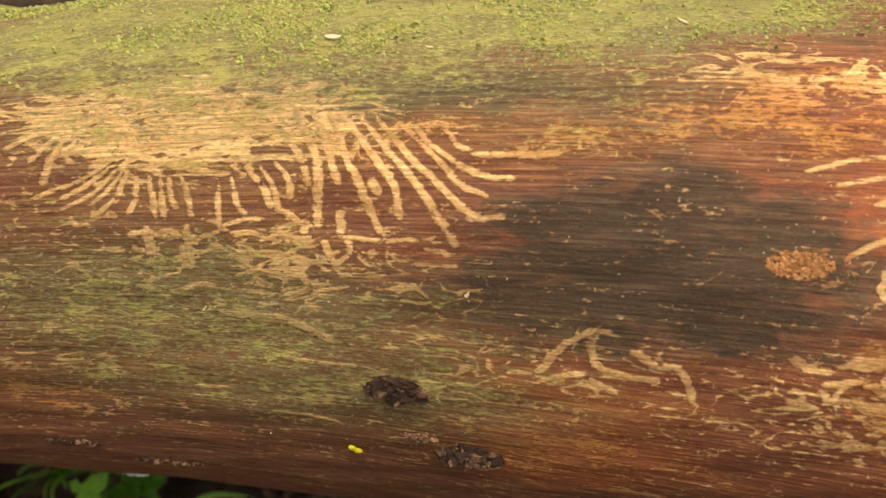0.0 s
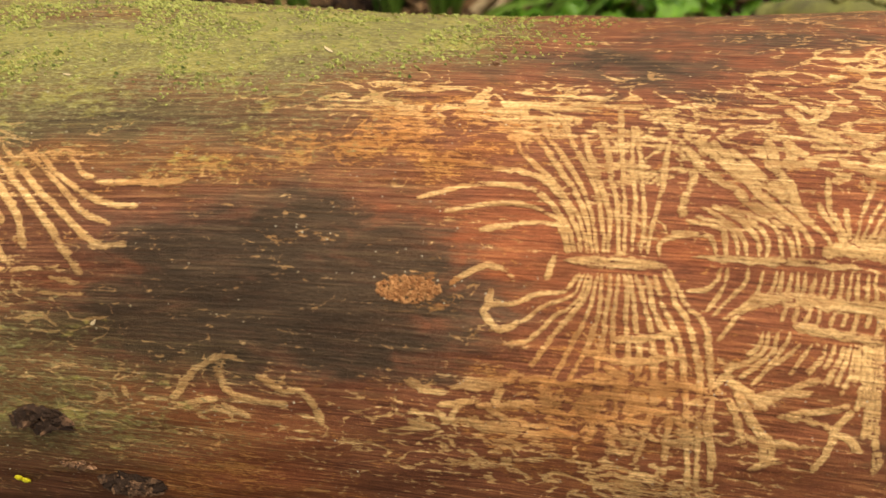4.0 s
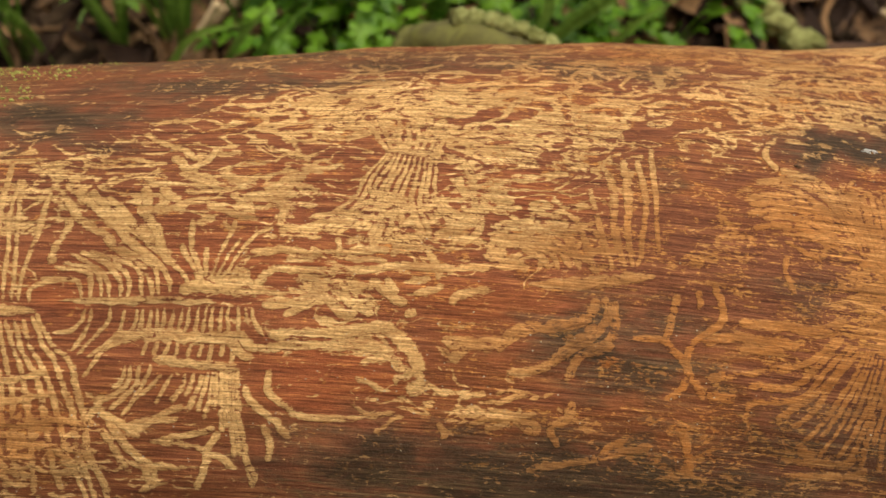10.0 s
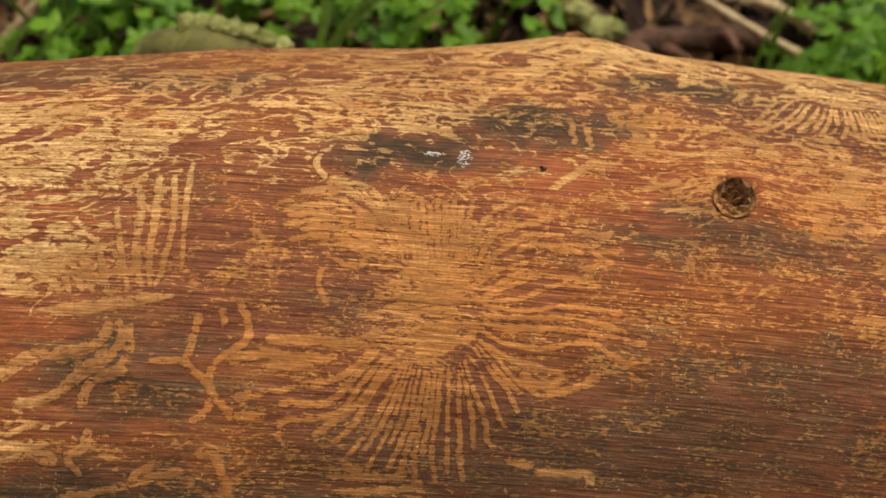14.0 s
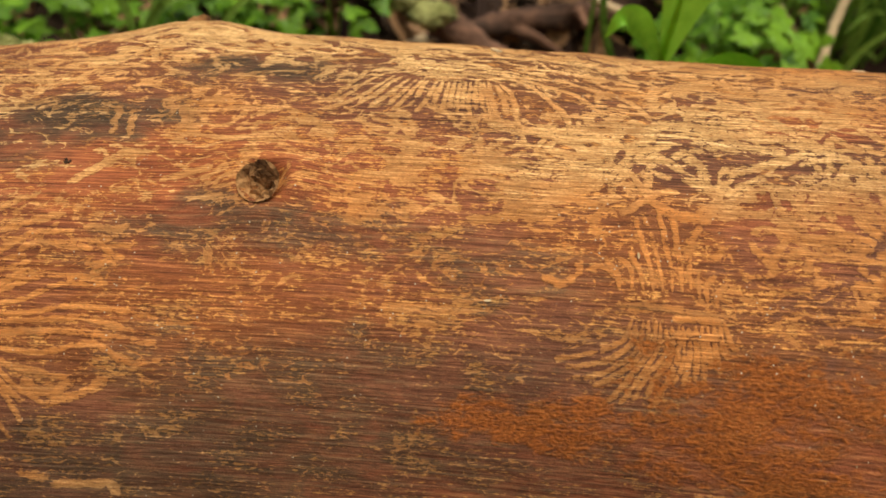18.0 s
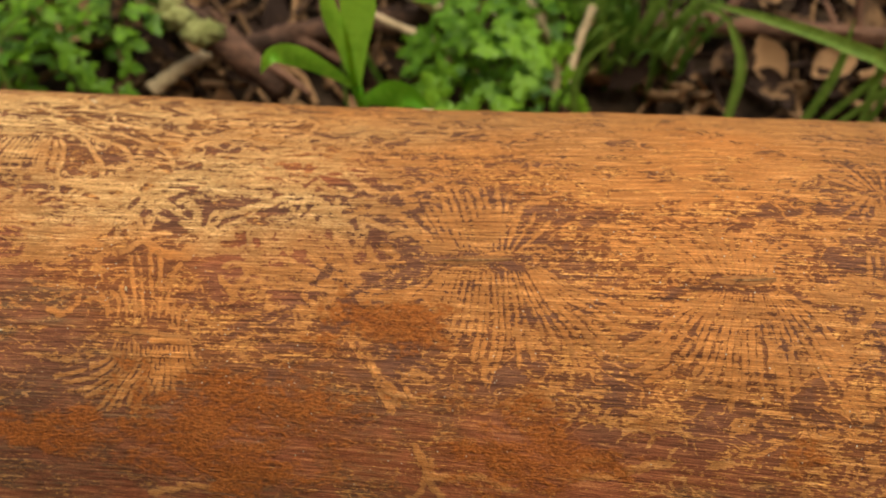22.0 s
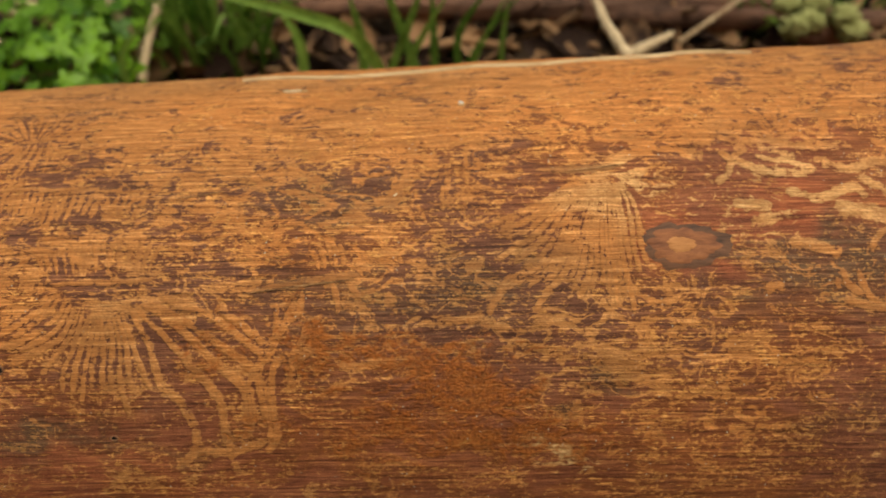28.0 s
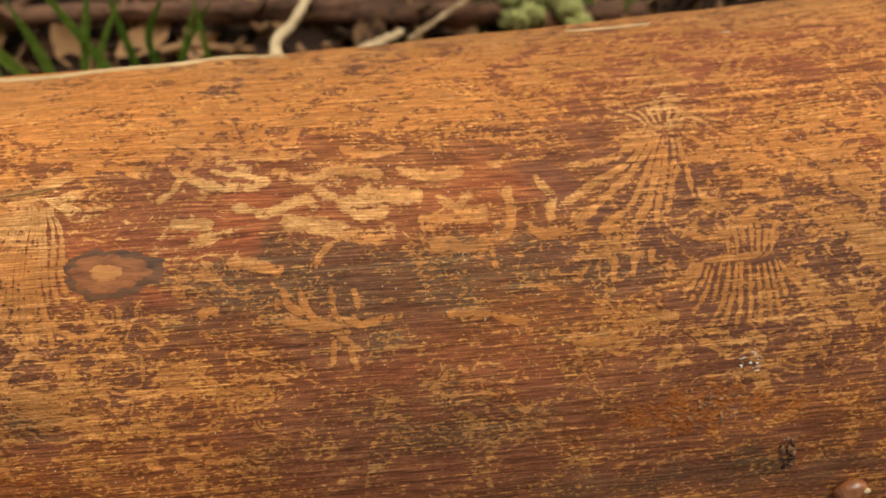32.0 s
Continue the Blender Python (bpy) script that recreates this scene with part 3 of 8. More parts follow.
stain('grey', 0.5778, 1.383, 0.0184, 0.050, .7)
stain('grey', 0.6055, 1.533, 0.0234, 0.049, 1)
stain('grey', 0.6258, 1.174, 0.0274, 0.044, .8)
stain('grey', 0.6610, 1.102, 0.0144, 0.049, .7)
stain('grey', 0.6375, 0.810, 0.0471, 0.069, .6)
stain('pale', 0.6180, 1.354, 0.0145, 0.039, .45)
stain('pale', 0.5856, 0.932, 0.0253, 0.054, .4)
stain('orange', 0.6012, 0.993, 0.0555, 0.125, .7)
stain('rust', 0.6698, 0.890, 0.0141, 0.044, .9)
stain('rust', 0.7169, 0.959, 0.0103, 0.057, .8)
stain('rust', 0.7139, 0.855, 0.0155, 0.061, .7)
stain('orange', 0.6648, 1.268, 0.0695, 0.152, .6)
stain('pale', 0.6509, 1.035, 0.0176, 0.035, .32)
stain('pale', 0.6535, 0.941, 0.0066, 0.035, .45)
stain('pale', 0.6785, 1.033, 0.0130, 0.050, .38)
stain('pale', 0.6529, 1.285, 0.0293, 0.079, .45)
stain('orange', 0.5924, 1.688, 0.0561, 0.354, .7)
stain('pale', 0.6963, 1.344, 0.0319, 0.070, .55)
stain('pale', 0.6705, 1.282, 0.0232, 0.078, .6)
stain('pale', 0.6567, 1.607, 0.0274, 0.085, .6)
stain('pale', 0.7155, 1.522, 0.0328, 0.097, .5)
stain('orange', 0.6996, 1.079, 0.0213, 0.168, .9)
stain('red', 0.7186, 1.176, 0.0128, 0.045, .5)
stain('pale', 0.7028, 1.338, 0.0602, 0.075, .4)
stain('pale', 0.7370, 1.296, 0.0324, 0.034, .5)
stain('pale', 0.7412, 1.591, 0.0745, 0.109, .4)
stain('red', 0.7280, 1.455, 0.0168, 0.059, .9)
stain('red', 0.7261, 1.246, 0.0206, 0.037, .7)
stain('grey', 0.6630, 1.119, 0.0192, 0.049, .6)
stain('pale', 0.7348, 1.190, 0.0201, 0.058, .4)
stain('rust', 0.7524, 1.098, 0.0168, 0.035, .9)
stain('rust', 0.6777, 0.892, 0.0281, 0.041, .7)
stain('orange', 0.7431, 1.335, 0.1049, 0.306, .7)
stain('pale', 0.8247, 1.001, 0.0386, 0.035, .45)
stain('pale', 0.8573, 0.936, 0.0324, 0.034, .4)
stain('pale', 0.7968, 1.144, 0.0681, 0.129, .42)
stain('pale', 0.8499, 1.246, 0.0657, 0.098, .45)
stain('grey', 0.8710, 0.872, 0.0323, 0.027, .9)
stain('grey', 0.8661, 1.032, 0.0111, 0.018, .8)
stain('grey', 0.7364, 0.948, 0.0368, 0.062, .4)
stain('grey', 0.8230, 1.380, 0.0158, 0.030, .35)
stain('grey', 0.7941, 1.251, 0.0071, 0.026, .5)
stain('red', 0.7719, 0.898, 0.0555, 0.071, .5)
stain('red', 0.8339, 0.777, 0.0659, 0.066, .6)
stain('rust', 0.7910, 0.916, 0.0122, 0.068, .9)
stain('rust', 0.8442, 0.974, 0.0076, 0.043, .8)
stain('rust', 0.7525, 1.123, 0.0156, 0.052, .7)
stain('rust', 0.7224, 0.880, 0.0285, 0.088, .7)
stain('pale', 0.7095, 1.431, 0.0311, 0.136, .5)
stain('pale', 0.7437, 0.888, 0.0170, 0.042, .35)
stain('orange', 0.8230, 1.307, 0.1250, 0.289, 1)
stain('pale', 0.9070, 1.069, 0.0241, 0.034, .7)
stain('pale', 0.8587, 1.064, 0.0244, 0.035, .45)
stain('grey', 0.9485, 1.242, 0.0179, 0.042, 1)
stain('grey', 0.9429, 1.058, 0.0198, 0.042, .7)
stain('grey', 0.8662, 0.876, 0.0300, 0.029, .7)
stain('grey', 0.9432, 1.254, 0.0169, 0.049, .9)
stain('grey', 0.9761, 1.102, 0.0267, 0.060, .8)
stain('grey', 0.9357, 1.097, 0.0081, 0.035, .7)
stain('grey', 0.9899, 0.942, 0.0332, 0.053, .5)
stain('pale', 0.9643, 1.135, 0.0081, 0.022, .8)
stain('pale', 0.9975, 0.828, 0.0095, 0.026, .95)
stain('pale', 0.9017, 1.085, 0.0273, 0.044, .6)
stain('rust', 0.9694, 1.008, 0.0267, 0.051, .5)
stain('pale', 1.0025, 1.005, 0.0197, 0.067, .38)
stain('orange', 0.9584, 1.331, 0.1009, 0.259, 1)
stain('pale', 1.0326, 0.927, 0.0405, 0.134, .36)
stain('pale', 1.0022, 0.828, 0.0083, 0.029, 1)
stain('pale', 0.9589, 1.139, 0.0081, 0.027, .75)
stain('grey', 0.9787, 1.051, 0.0214, 0.050, .7)
stain('grey', 1.0645, 1.148, 0.0177, 0.035, .9)
stain('grey', 1.0136, 0.933, 0.0043, 0.022, 1.2)
stain('grey', 0.9466, 1.236, 0.0181, 0.047, .8)
stain('red', 1.0354, 1.153, 0.0162, 0.040, .9)
stain('orange', 1.0493, 1.135, 0.0081, 0.035, 1)
stain('pale', 1.0494, 1.139, 0.0054, 0.031, .6)
stain('rust', 0.9785, 0.948, 0.0243, 0.062, .8)
stain('rust', 0.9992, 0.854, 0.0193, 0.050, .5)
stain('orange', 0.9823, 1.440, 0.1360, 0.224, 1)
stain('red', 1.0678, 1.343, 0.0173, 0.032, .7)
stain('pale', 1.0497, 1.252, 0.0195, 0.031, .6)
stain('red', 1.0695, 1.222, 0.0139, 0.039, .9)
stain('pale', 1.0886, 1.205, 0.0155, 0.031, .8)
stain('pale', 1.1151, 1.214, 0.0079, 0.023, .7)
stain('pale', 1.0675, 1.279, 0.0194, 0.041, .5)
stain('pale', 1.0877, 1.314, 0.0401, 0.044, .5)
stain('red', 1.1200, 1.250, 0.0121, 0.058, .9)
stain('red', 1.0670, 1.222, 0.0114, 0.032, .9)
stain('grey', 1.0979, 1.141, 0.0424, 0.038, .9)
stain('grey', 1.1209, 1.115, 0.0301, 0.038, .8)
stain('grey', 1.0598, 1.123, 0.0184, 0.032, .6)
stain('red', 1.1113, 0.995, 0.0388, 0.049, .5)
stain('pale', 1.1810, 0.956, 0.0263, 0.069, .38)
stain('pale', 1.0460, 0.980, 0.0361, 0.095, .34)
stain('rust', 1.1677, 0.893, 0.0241, 0.046, .8)
stain('rust', 1.1213, 0.948, 0.0157, 0.034, .6)
stain('orange', 1.1358, 1.512, 0.1308, 0.208, 1)
stain('orange', 1.1819, 1.256, 0.0400, 0.116, .8)
stain('grey', 1.1689, 0.774, 0.0551, 0.033, 1)
stain('pale', 1.1800, 1.208, 0.0265, 0.055, .5)
stain('red', 1.2132, 1.251, 0.0065, 0.038, .8)
stain('pale', 0.2170, 1.042, 0.0213, 0.110, .85)
stain('grey', 0.2217, 0.682, 0.0559, 0.085, .45)
stain('green', 0.2219, 0.653, 0.0564, 0.117, .28)
stain('green', 0.2476, 1.159, 0.0444, 0.060, .35)
stain('green', 0.1857, 1.241, 0.0258, 0.080, .3)
stain('orange', 0.1933, 0.328, 0.0144, 0.115, .9)
stain('orange', 0.3057, 0.318, 0.0237, 0.143, .9)
stain('green', 0.2993, 1.433, 0.0362, 0.195, 1)
stain('green', 0.3012, 1.139, 0.0205, 0.085, .2)
stain('grey', 0.3146, 0.799, 0.0262, 0.123, .9)
stain('grey', 0.3243, 0.679, 0.0306, 0.042, .8)
stain('orange', 0.4965, 0.894, 0.0451, 0.171, .55)
stain('grey', 0.4915, 0.910, 0.0280, 0.076, .35)
stain('orange', 0.4909, 0.648, 0.0567, 0.066, .6)
stain('clean', 1.1002, 1.267, 0.0558, 0.085, .95)
stain('clean', 1.1847, 1.224, 0.0198, 0.047, .6)
stain('clean', 0.7205, 1.290, 0.0283, 0.063, .7)
stain('clean', 0.7396, 1.210, 0.0159, 0.098, .9)
# lighter colour painted in for the highlight band along the log's top
stain('fair_and_lit', 0.7094, 1.366, 0.0452, 0.114, .3)
stain('fair_and_lit', 0.6495, 1.646, 0.0343, 0.140, .7)
stain('clean', 0.7292, 1.287, 0.0358, 0.109, .8)
stain('fair_and_lit', 0.6998, 1.378, 0.0335, 0.150, .3)
stain('mass', 0.7750, 1.280, 0.0102, 0.052, .5)
stain('mass', 0.8366, 1.246, 0.0107, 0.039, .45)
stain('mass', 0.9070, 1.069, 0.0227, 0.030, .45)
stain('mass', 0.8966, 1.165, 0.0163, 0.038, .45)
stain('mass', 0.2149, 1.043, 0.0246, 0.104, .9)
stain('mass', 0.5399, 1.113, 0.0123, 0.053, .42)
stain('mass', 0.3718, 0.898, 0.0061, 0.039, .3)
stain('fair_and_lit', 1.0192, 1.254, 0.0111, 0.063, .6)
stain('mass', 1.0203, 1.298, 0.0127, 0.058, .5)
stain('fair_and_lit', 1.1666, 1.378, 0.0166, 0.061, .5)
stain('fair_and_lit', 1.0861, 1.215, 0.0142, 0.027, .15)
stain('pale', 0.2281, 0.549, 0.0486, 0.178, .12)
stain('pale', 0.2814, 0.411, 0.0464, 0.153, .22)
stain('pale', 0.2895, 0.573, 0.0310, 0.076, .2)
stain('green', 0.2464, 0.416, 0.0354, 0.092, .1)
stain('red', 0.2970, 0.474, 0.0209, 0.058, .6)
stain('red', 0.2284, 0.427, 0.0179, 0.047, .6)
stain('red', 0.3279, 0.863, 0.0145, 0.060, .5)
stain('rust', 0.4925, 0.824, 0.0056, 0.029, .5)
stain('red', 0.3871, 0.830, 0.0656, 0.311, .55)
stain('red', 0.4560, 1.038, 0.0652, 0.251, .5)
stain('red', 0.6208, 1.290, 0.0399, 0.088, .6)
stain('rust', 0.7236, 0.978, 0.0370, 0.055, .7)
stain('rust', 0.7968, 0.925, 0.0227, 0.059, .8)
stain('rust', 0.7795, 1.014, 0.0172, 0.039, .5)
stain('rust', 0.9318, 1.021, 0.0267, 0.068, .6)
stain('red', 0.5891, 1.201, 0.0561, 0.220, .5)
stain('red', 0.6366, 1.134, 0.0511, 0.135, .35)
stain('grey', 0.3169, 0.790, 0.0333, 0.153, 1)
stain('orange', 0.3710, 0.618, 0.0204, 0.117, .7)
stain('grey', 0.3719, 0.574, 0.0165, 0.068, .35)
stain('grey', 0.5855, 0.748, 0.0754, 0.101, .75)
stain('grey', 0.4961, 0.879, 0.0215, 0.056, .6)
stain('grey', 0.6401, 0.942, 0.0668, 0.088, .8)
stain('grey', 0.5912, 1.122, 0.0248, 0.065, .5)
stain('grey', 0.6705, 1.146, 0.0224, 0.044, .6)
stain('grey', 0.7708, 0.760, 0.0434, 0.063, .6)
stain('grey', 0.9220, 0.857, 0.0265, 0.049, .5)
stain('grey', 1.0972, 0.899, 0.0346, 0.056, .6)
stain('red', 1.0593, 1.231, 0.0552, 0.079, .5)
stain('green', 0.2187, 1.022, 0.0351, 0.140, .26)
stain('pale', 0.2013, 0.478, 0.0187, 0.076, .2)
stain('pale', 0.2498, 0.731, 0.0161, 0.037, .5)
stain('pale', 0.3240, 1.116, 0.0207, 0.054, .5)
stain('pale', 0.3605, 0.488, 0.0318, 0.080, .4)
stain('grey', 0.4881, 0.628, 0.0702, 0.087, .7)
stain('grey', 0.4997, 0.804, 0.0249, 0.047, .4)
stain('red', 0.4809, 0.862, 0.0133, 0.056, .9)
stain('red', 0.4097, 0.944, 0.0042, 0.030, .8)
stain('grey', 0.8675, 0.846, 0.0418, 0.062, .5)
stain('rust', 0.9783, 0.857, 0.0551, 0.060, .6)
stain('mass', 1.0022, 0.828, 0.0069, 0.019, .9)
stain('fair_and_lit', 1.0022, 0.828, 0.0083, 0.029, 1)
stain('grey', 0.7419, 0.993, 0.0483, 0.053, .6)
stain('grey', 0.6969, 1.052, 0.0252, 0.056, .5)
stain('clean', 0.2370, 0.964, 0.0547, 0.183, .9)
stain('clean', 0.3706, 0.790, 0.0278, 0.230, .9)
stain('pale', 0.3700, 1.110, 0.0300, 0.060, .45)
stain('pale', 0.3950, 1.060, 0.0200, 0.060, .40)
stain('orange', 0.5500, 0.780, 0.0500, 0.150, .85)
stain('orange', 0.5000, 1.080, 0.0250, 0.120, .55)
stain('pale', 0.2480, 0.720, 0.0300, 0.060, .35)
stain('pale', 1.0050, 1.120, 0.0400, 0.100, .35)
stain('grey', 0.7000, 0.850, 0.0600, 0.070, .35)
stain('fair_and_lit', 1.0850, 1.265, 0.0600, 0.080, .55)
stain('clean', 0.4043, 0.916, 0.0190, 0.118, .9)
stain('clean', 0.4081, 0.693, 0.0177, 0.100, .9)
stain('clean', 0.4409, 1.136, 0.0127, 0.143, .6)
stain('clean', 0.4942, 1.084, 0.0186, 0.144, .6)
stain('clean', 0.5623, 0.951, 0.0506, 0.257, .6)
stain('clean', 0.6592, 1.525, 0.0453, 0.136, .6)
stain('clean', 0.6962, 1.081, 0.0172, 0.151, .6)
stain('clean', 0.7784, 1.247, 0.0264, 0.212, .68)
stain('clean', 0.8346, 1.171, 0.0241, 0.155, .68)
stain('clean', 0.8747, 1.261, 0.0214, 0.080, .68)
stain('clean', 0.8707, 1.407, 0.0118, 0.084, .68)
stain('clean', 0.9008, 1.025, 0.0245, 0.162, .68)
stain('clean', 0.9424, 1.094, 0.0139, 0.058, .68)
stain('clean', 1.0041, 1.200, 0.0318, 0.166, .68)
stain('clean', 1.1587, 1.305, 0.0225, 0.127, .68)
stain('clean', 1.1756, 1.092, 0.0193, 0.073, .82)

stain('pale', 0.2150, 0.770, 0.0350, 0.070, .50)
stain('mass', 0.6520, 1.570, 0.0180, 0.050, .75)
stain('clean', 1.0950, 1.080, 0.0450, 0.085, .9)
stain('grey', 1.0950, 1.080, 0.0400, 0.070, .6)
stain('grey', 0.3950, 1.400, 0.0400, 0.060, .8)
stain('grey', 0.4300, 1.520, 0.0600, 0.070, .7)
stain('pale', 0.2150, 0.640, 0.0450, 0.100, .22)
stain('clean', 0.3110, 0.780, 0.0290, 0.120, .97)
stain('fair_and_lit', 0.6400, 1.640, 0.0900, 0.150, .75)
stain('fair_and_lit', 0.5100, 1.420, 0.0500, 0.120, .7)
stain('pale', 0.6500, 1.640, 0.1000, 0.140, .80)
stain('pale', 0.5850, 1.760, 0.0500, 0.160, .80)
stain('fair_and_lit', 0.5850, 1.760, 0.0500, 0.160, .6)
stain('green', 0.2950, 1.030, 0.0350, 0.080, .26)
stain('clean', 0.7200, 0.880, 0.0700, 0.110, .7)
stain('grey', 0.7200, 0.860, 0.0800, 0.100, .55)
stain('grey', 0.4700, 0.540, 0.0500, 0.090, .25)
stain('green', 0.4600, 0.520, 0.0600, 0.090, .15)
stain('red', 0.8000, 0.780, 0.1000, 0.150, .8)
stain('red', 0.9500, 0.800, 0.1000, 0.150, .5)
stain('red', 1.1000, 0.860, 0.1000, 0.150, .3)
stain('grey', 0.3850, 1.640, 0.0500, 0.090, .9)
stain('grey', 0.4700, 1.620, 0.0400, 0.060, .5)
stain('fair_and_lit', 0.7000, 1.340, 0.0400, 0.100, .5)
stain('pale', 0.7000, 1.370, 0.0450, 0.080, .5)
stain('clean', 1.0354, 1.154, 0.0120, 0.042, .95)
stain('red', 1.0354, 1.154, 0.0130, 0.045, .9)
stain('clean', 1.0850, 1.265, 0.0550, 0.078, .97)
stain('grey', 1.0900, 1.235, 0.0500, 0.050, .40)
stain('grey', 1.1200, 0.950, 0.0600, 0.120, .6)
stain('mass', 0.2060, 1.085, 0.0200, 0.060, .7)
stain('red', 0.6700, 0.800, 0.0800, 0.130, .6)
stain('grey', 0.2600, 0.450, 0.0500, 0.180, .45)
stain('grey', 0.2900, 0.660, 0.0500, 0.120, .45)
stain('orange', 0.2900, 1.020, 0.0400, 0.070, .5)
stain('red', 1.1900, 1.520, 0.0700, 0.160, .7)
stain('clean', 1.1900, 1.500, 0.0600, 0.140, .6)
stain('pale', 0.5100, 1.440, 0.0500, 0.100, .35)
stain('mass', 0.5510, 1.010, 0.0105, 0.100, .90)
stain('mass', 0.2280, 1.040, 0.0280, 0.080, .75)
stain('green', 0.2150, 1.090, 0.0500, 0.110, .30)
stain('green', 0.2300, 0.420, 0.0700, 0.200, .22)
stain('grey', 0.1950, 0.330, 0.0400, 0.120, .4)
stain('clean', 1.0700, 1.270, 0.0450, 0.060, .8)
stain('clean', 1.1300, 1.250, 0.0350, 0.075, .9)
stain('grey', 1.0800, 1.120, 0.0400, 0.050, .8)
stain('grey', 1.1300, 1.130, 0.0300, 0.040, .8)
stain('grey', 0.2640, 1.098, 0.0330, 0.048, 1)
stain('grey', 0.2330, 1.150, 0.0300, 0.040, .5)
stain('grey', 0.3110, 0.760, 0.0300, 0.105, 1)
stain('grey', 0.7000, 0.800, 0.0600, 0.090, .55)
stain('rust', 0.7600, 0.860, 0.0500, 0.060, .35)
stain('grey', 0.5000, 0.560, 0.0600, 0.090, .4)
stain('mass', 0.3700, 1.040, 0.0085, 0.070, .45)
stain('mass', 0.4160, 0.920, 0.0070, 0.030, .6)
stain('mass', 0.4080, 1.110, 0.0080, 0.040, .6)

# ---- the log ----
def build_log():
    us = np.concatenate([np.linspace(-0.34, 0.12, 60)[:-1], np.linspace(0.12, 1.30, 860), np.linspace(1.30, 1.78, 60)[1:]])
    fine = np.linspace(-0.75, 2.25, 290)
    rest = np.linspace(2.25, 2 * math.pi - 0.75, 62)[1:-1]
    angles = np.concatenate([fine, rest])
    U, A = np.meshgrid(us, angles, indexing="ij")
    n, k = len(us), len(angles)
    co = log_skin(U.ravel(), A.ravel())
    i, j = np.meshgrid(np.arange(n - 1), np.arange(k), indexing="ij")
    i, j = i.ravel(), j.ravel()
    j2 = (j + 1) % k
    quads = np.stack([i * k + j, (i + 1) * k + j, (i + 1) * k + j2, i * k + j2], -1)
    me = bpy.data.meshes.new("log")
    me.vertices.add(len(co))
    me.vertices.foreach_set("co", co.astype(np.float32).ravel())
    me.loops.add(quads.size)
    me.loops.foreach_set("vertex_index", quads.astype(np.int32).ravel())
    me.polygons.add(len(quads))
    me.polygons.foreach_set("loop_start", np.arange(0, quads.size, 4, dtype=np.int32))
    me.polygons.foreach_set("use_smooth", np.ones(len(quads), dtype=bool))
    me.update(calc_edges=True)
    me.validate()
    me.materials.append(WOOD)
    paint(me, U.ravel(), A.ravel())
    ob = tagged(new("log", me), "debarked fallen log engraved with pale bark beetle galleries, lying on soil", "log")
    for u, name in ((us[0], "sawn_end"), (us[-1], "sawn_end")):
        ring = log_skin(np.full(k, u), angles)
        v = [ring.mean(0) + (-0.002 if u < 0 else 0.002) * np.array([1, 0, 0]), *ring]
        part(name, mesh_of(name, v, [(0, 1 + q, 1 + (q + 1) % k) for q in range(k)], END_GRAIN), ob, "sawn end grain")
    return ob


LOG = build_log()
dice = np.random.default_rng(7)


def ribbon(name, u, v, width, parent, lift=0.00008, dark=0.0, label=""):
    """A packed burrow: a shallow strip on the skin with uneven edges. u, v: its path; v is the arc in metres."""
    n = len(u)
    du, dv = np.gradient(u), np.gradient(v)
    ln = np.hypot(du, dv) + 1e-9
    nu, nv = -dv / ln, du / ln
    s = np.linspace(0, 1, n)
    ends = np.clip(np.minimum(s, 1 - s) * n / 2.2 + 0.35, 0, 1) ** 0.5
    h = width / 2000 * 1.22 * ends
    wob = dice.random((2, n)) * 0.44 + 0.78
    worn = np.clip(0.62 + 0.62 * np.convolve(dice.random(n + 4), np.ones(5) / 5, "valid")[:n], 0, 1) * (1 - 0.25 * dice.random() * s**3)
    P, FU, FA, rim = [], [], [], []
    for k, hgt, rr in ((-1, -0.6, 0.0), (-0.62, 1.0, 0.80), (0, 0.35, 1.0), (0.62, 1.0, 0.80), (1, -0.6, 0.0)):
        q = k * h * (wob[0] if k < 0 else wob[1])
        FU.append(u + nu * q)
        FA.append((v + nv * q) / 0.125)
        P.append(log_skin(FU[-1], FA[-1], lift * hgt))
        rim.append(rr * worn * np.clip(ends + 0.1, 0, 1))
    P, FU, FA, rim = (np.stack(x, 1).reshape(n * 5, -1) for x in (P, FU, FA, rim))
    faces = [(i * 5 + k, i * 5 + k + 1, i * 5 + k + 6, i * 5 + k + 5) for i in range(n - 1) for k in range(4)]
    me = mesh_of(name, P, faces, WOOD)
    paint(me, FU.ravel(), FA.ravel(), rim.ravel(), dark)
    return part(name, me, parent, label)


def drift(path, amount):
    """Neighbouring burrows wind together."""
    u, v = path[:, 0] * 1000, path[:, 1] * 1000
    du = np.sin(v / 4.6 + np.sin(u / 7.0) * 1.3 + u / 19) + 0.45 * np.sin(v / 2.3 + u / 5.5 + 2.0)
    dv = 0.7 * np.sin(u / 3.7 + v / 9.0) + 0.4 * np.sin(u / 1.9 - v / 6.0)
    grow = np.clip(np.linspace(0, 2.2, len(path)), 0, 1)
    return path + amount * grow[:, None] * np.stack([du, dv], 1)


def wander(path, amount):
    """Small side-steps along a path."""
    n = len(path)
    k = np.convolve(np.r_[dice.normal(size=n + 8)], np.ones(9) / 9, "valid")[:n]
    t = np.gradient(path, axis=0)
    t /= np.linalg.norm(t, axis=1)[:, None] + 1e-9
    return path + np.stack([-t[:, 1], t[:, 0]], 1) * (k * amount)[:, None]


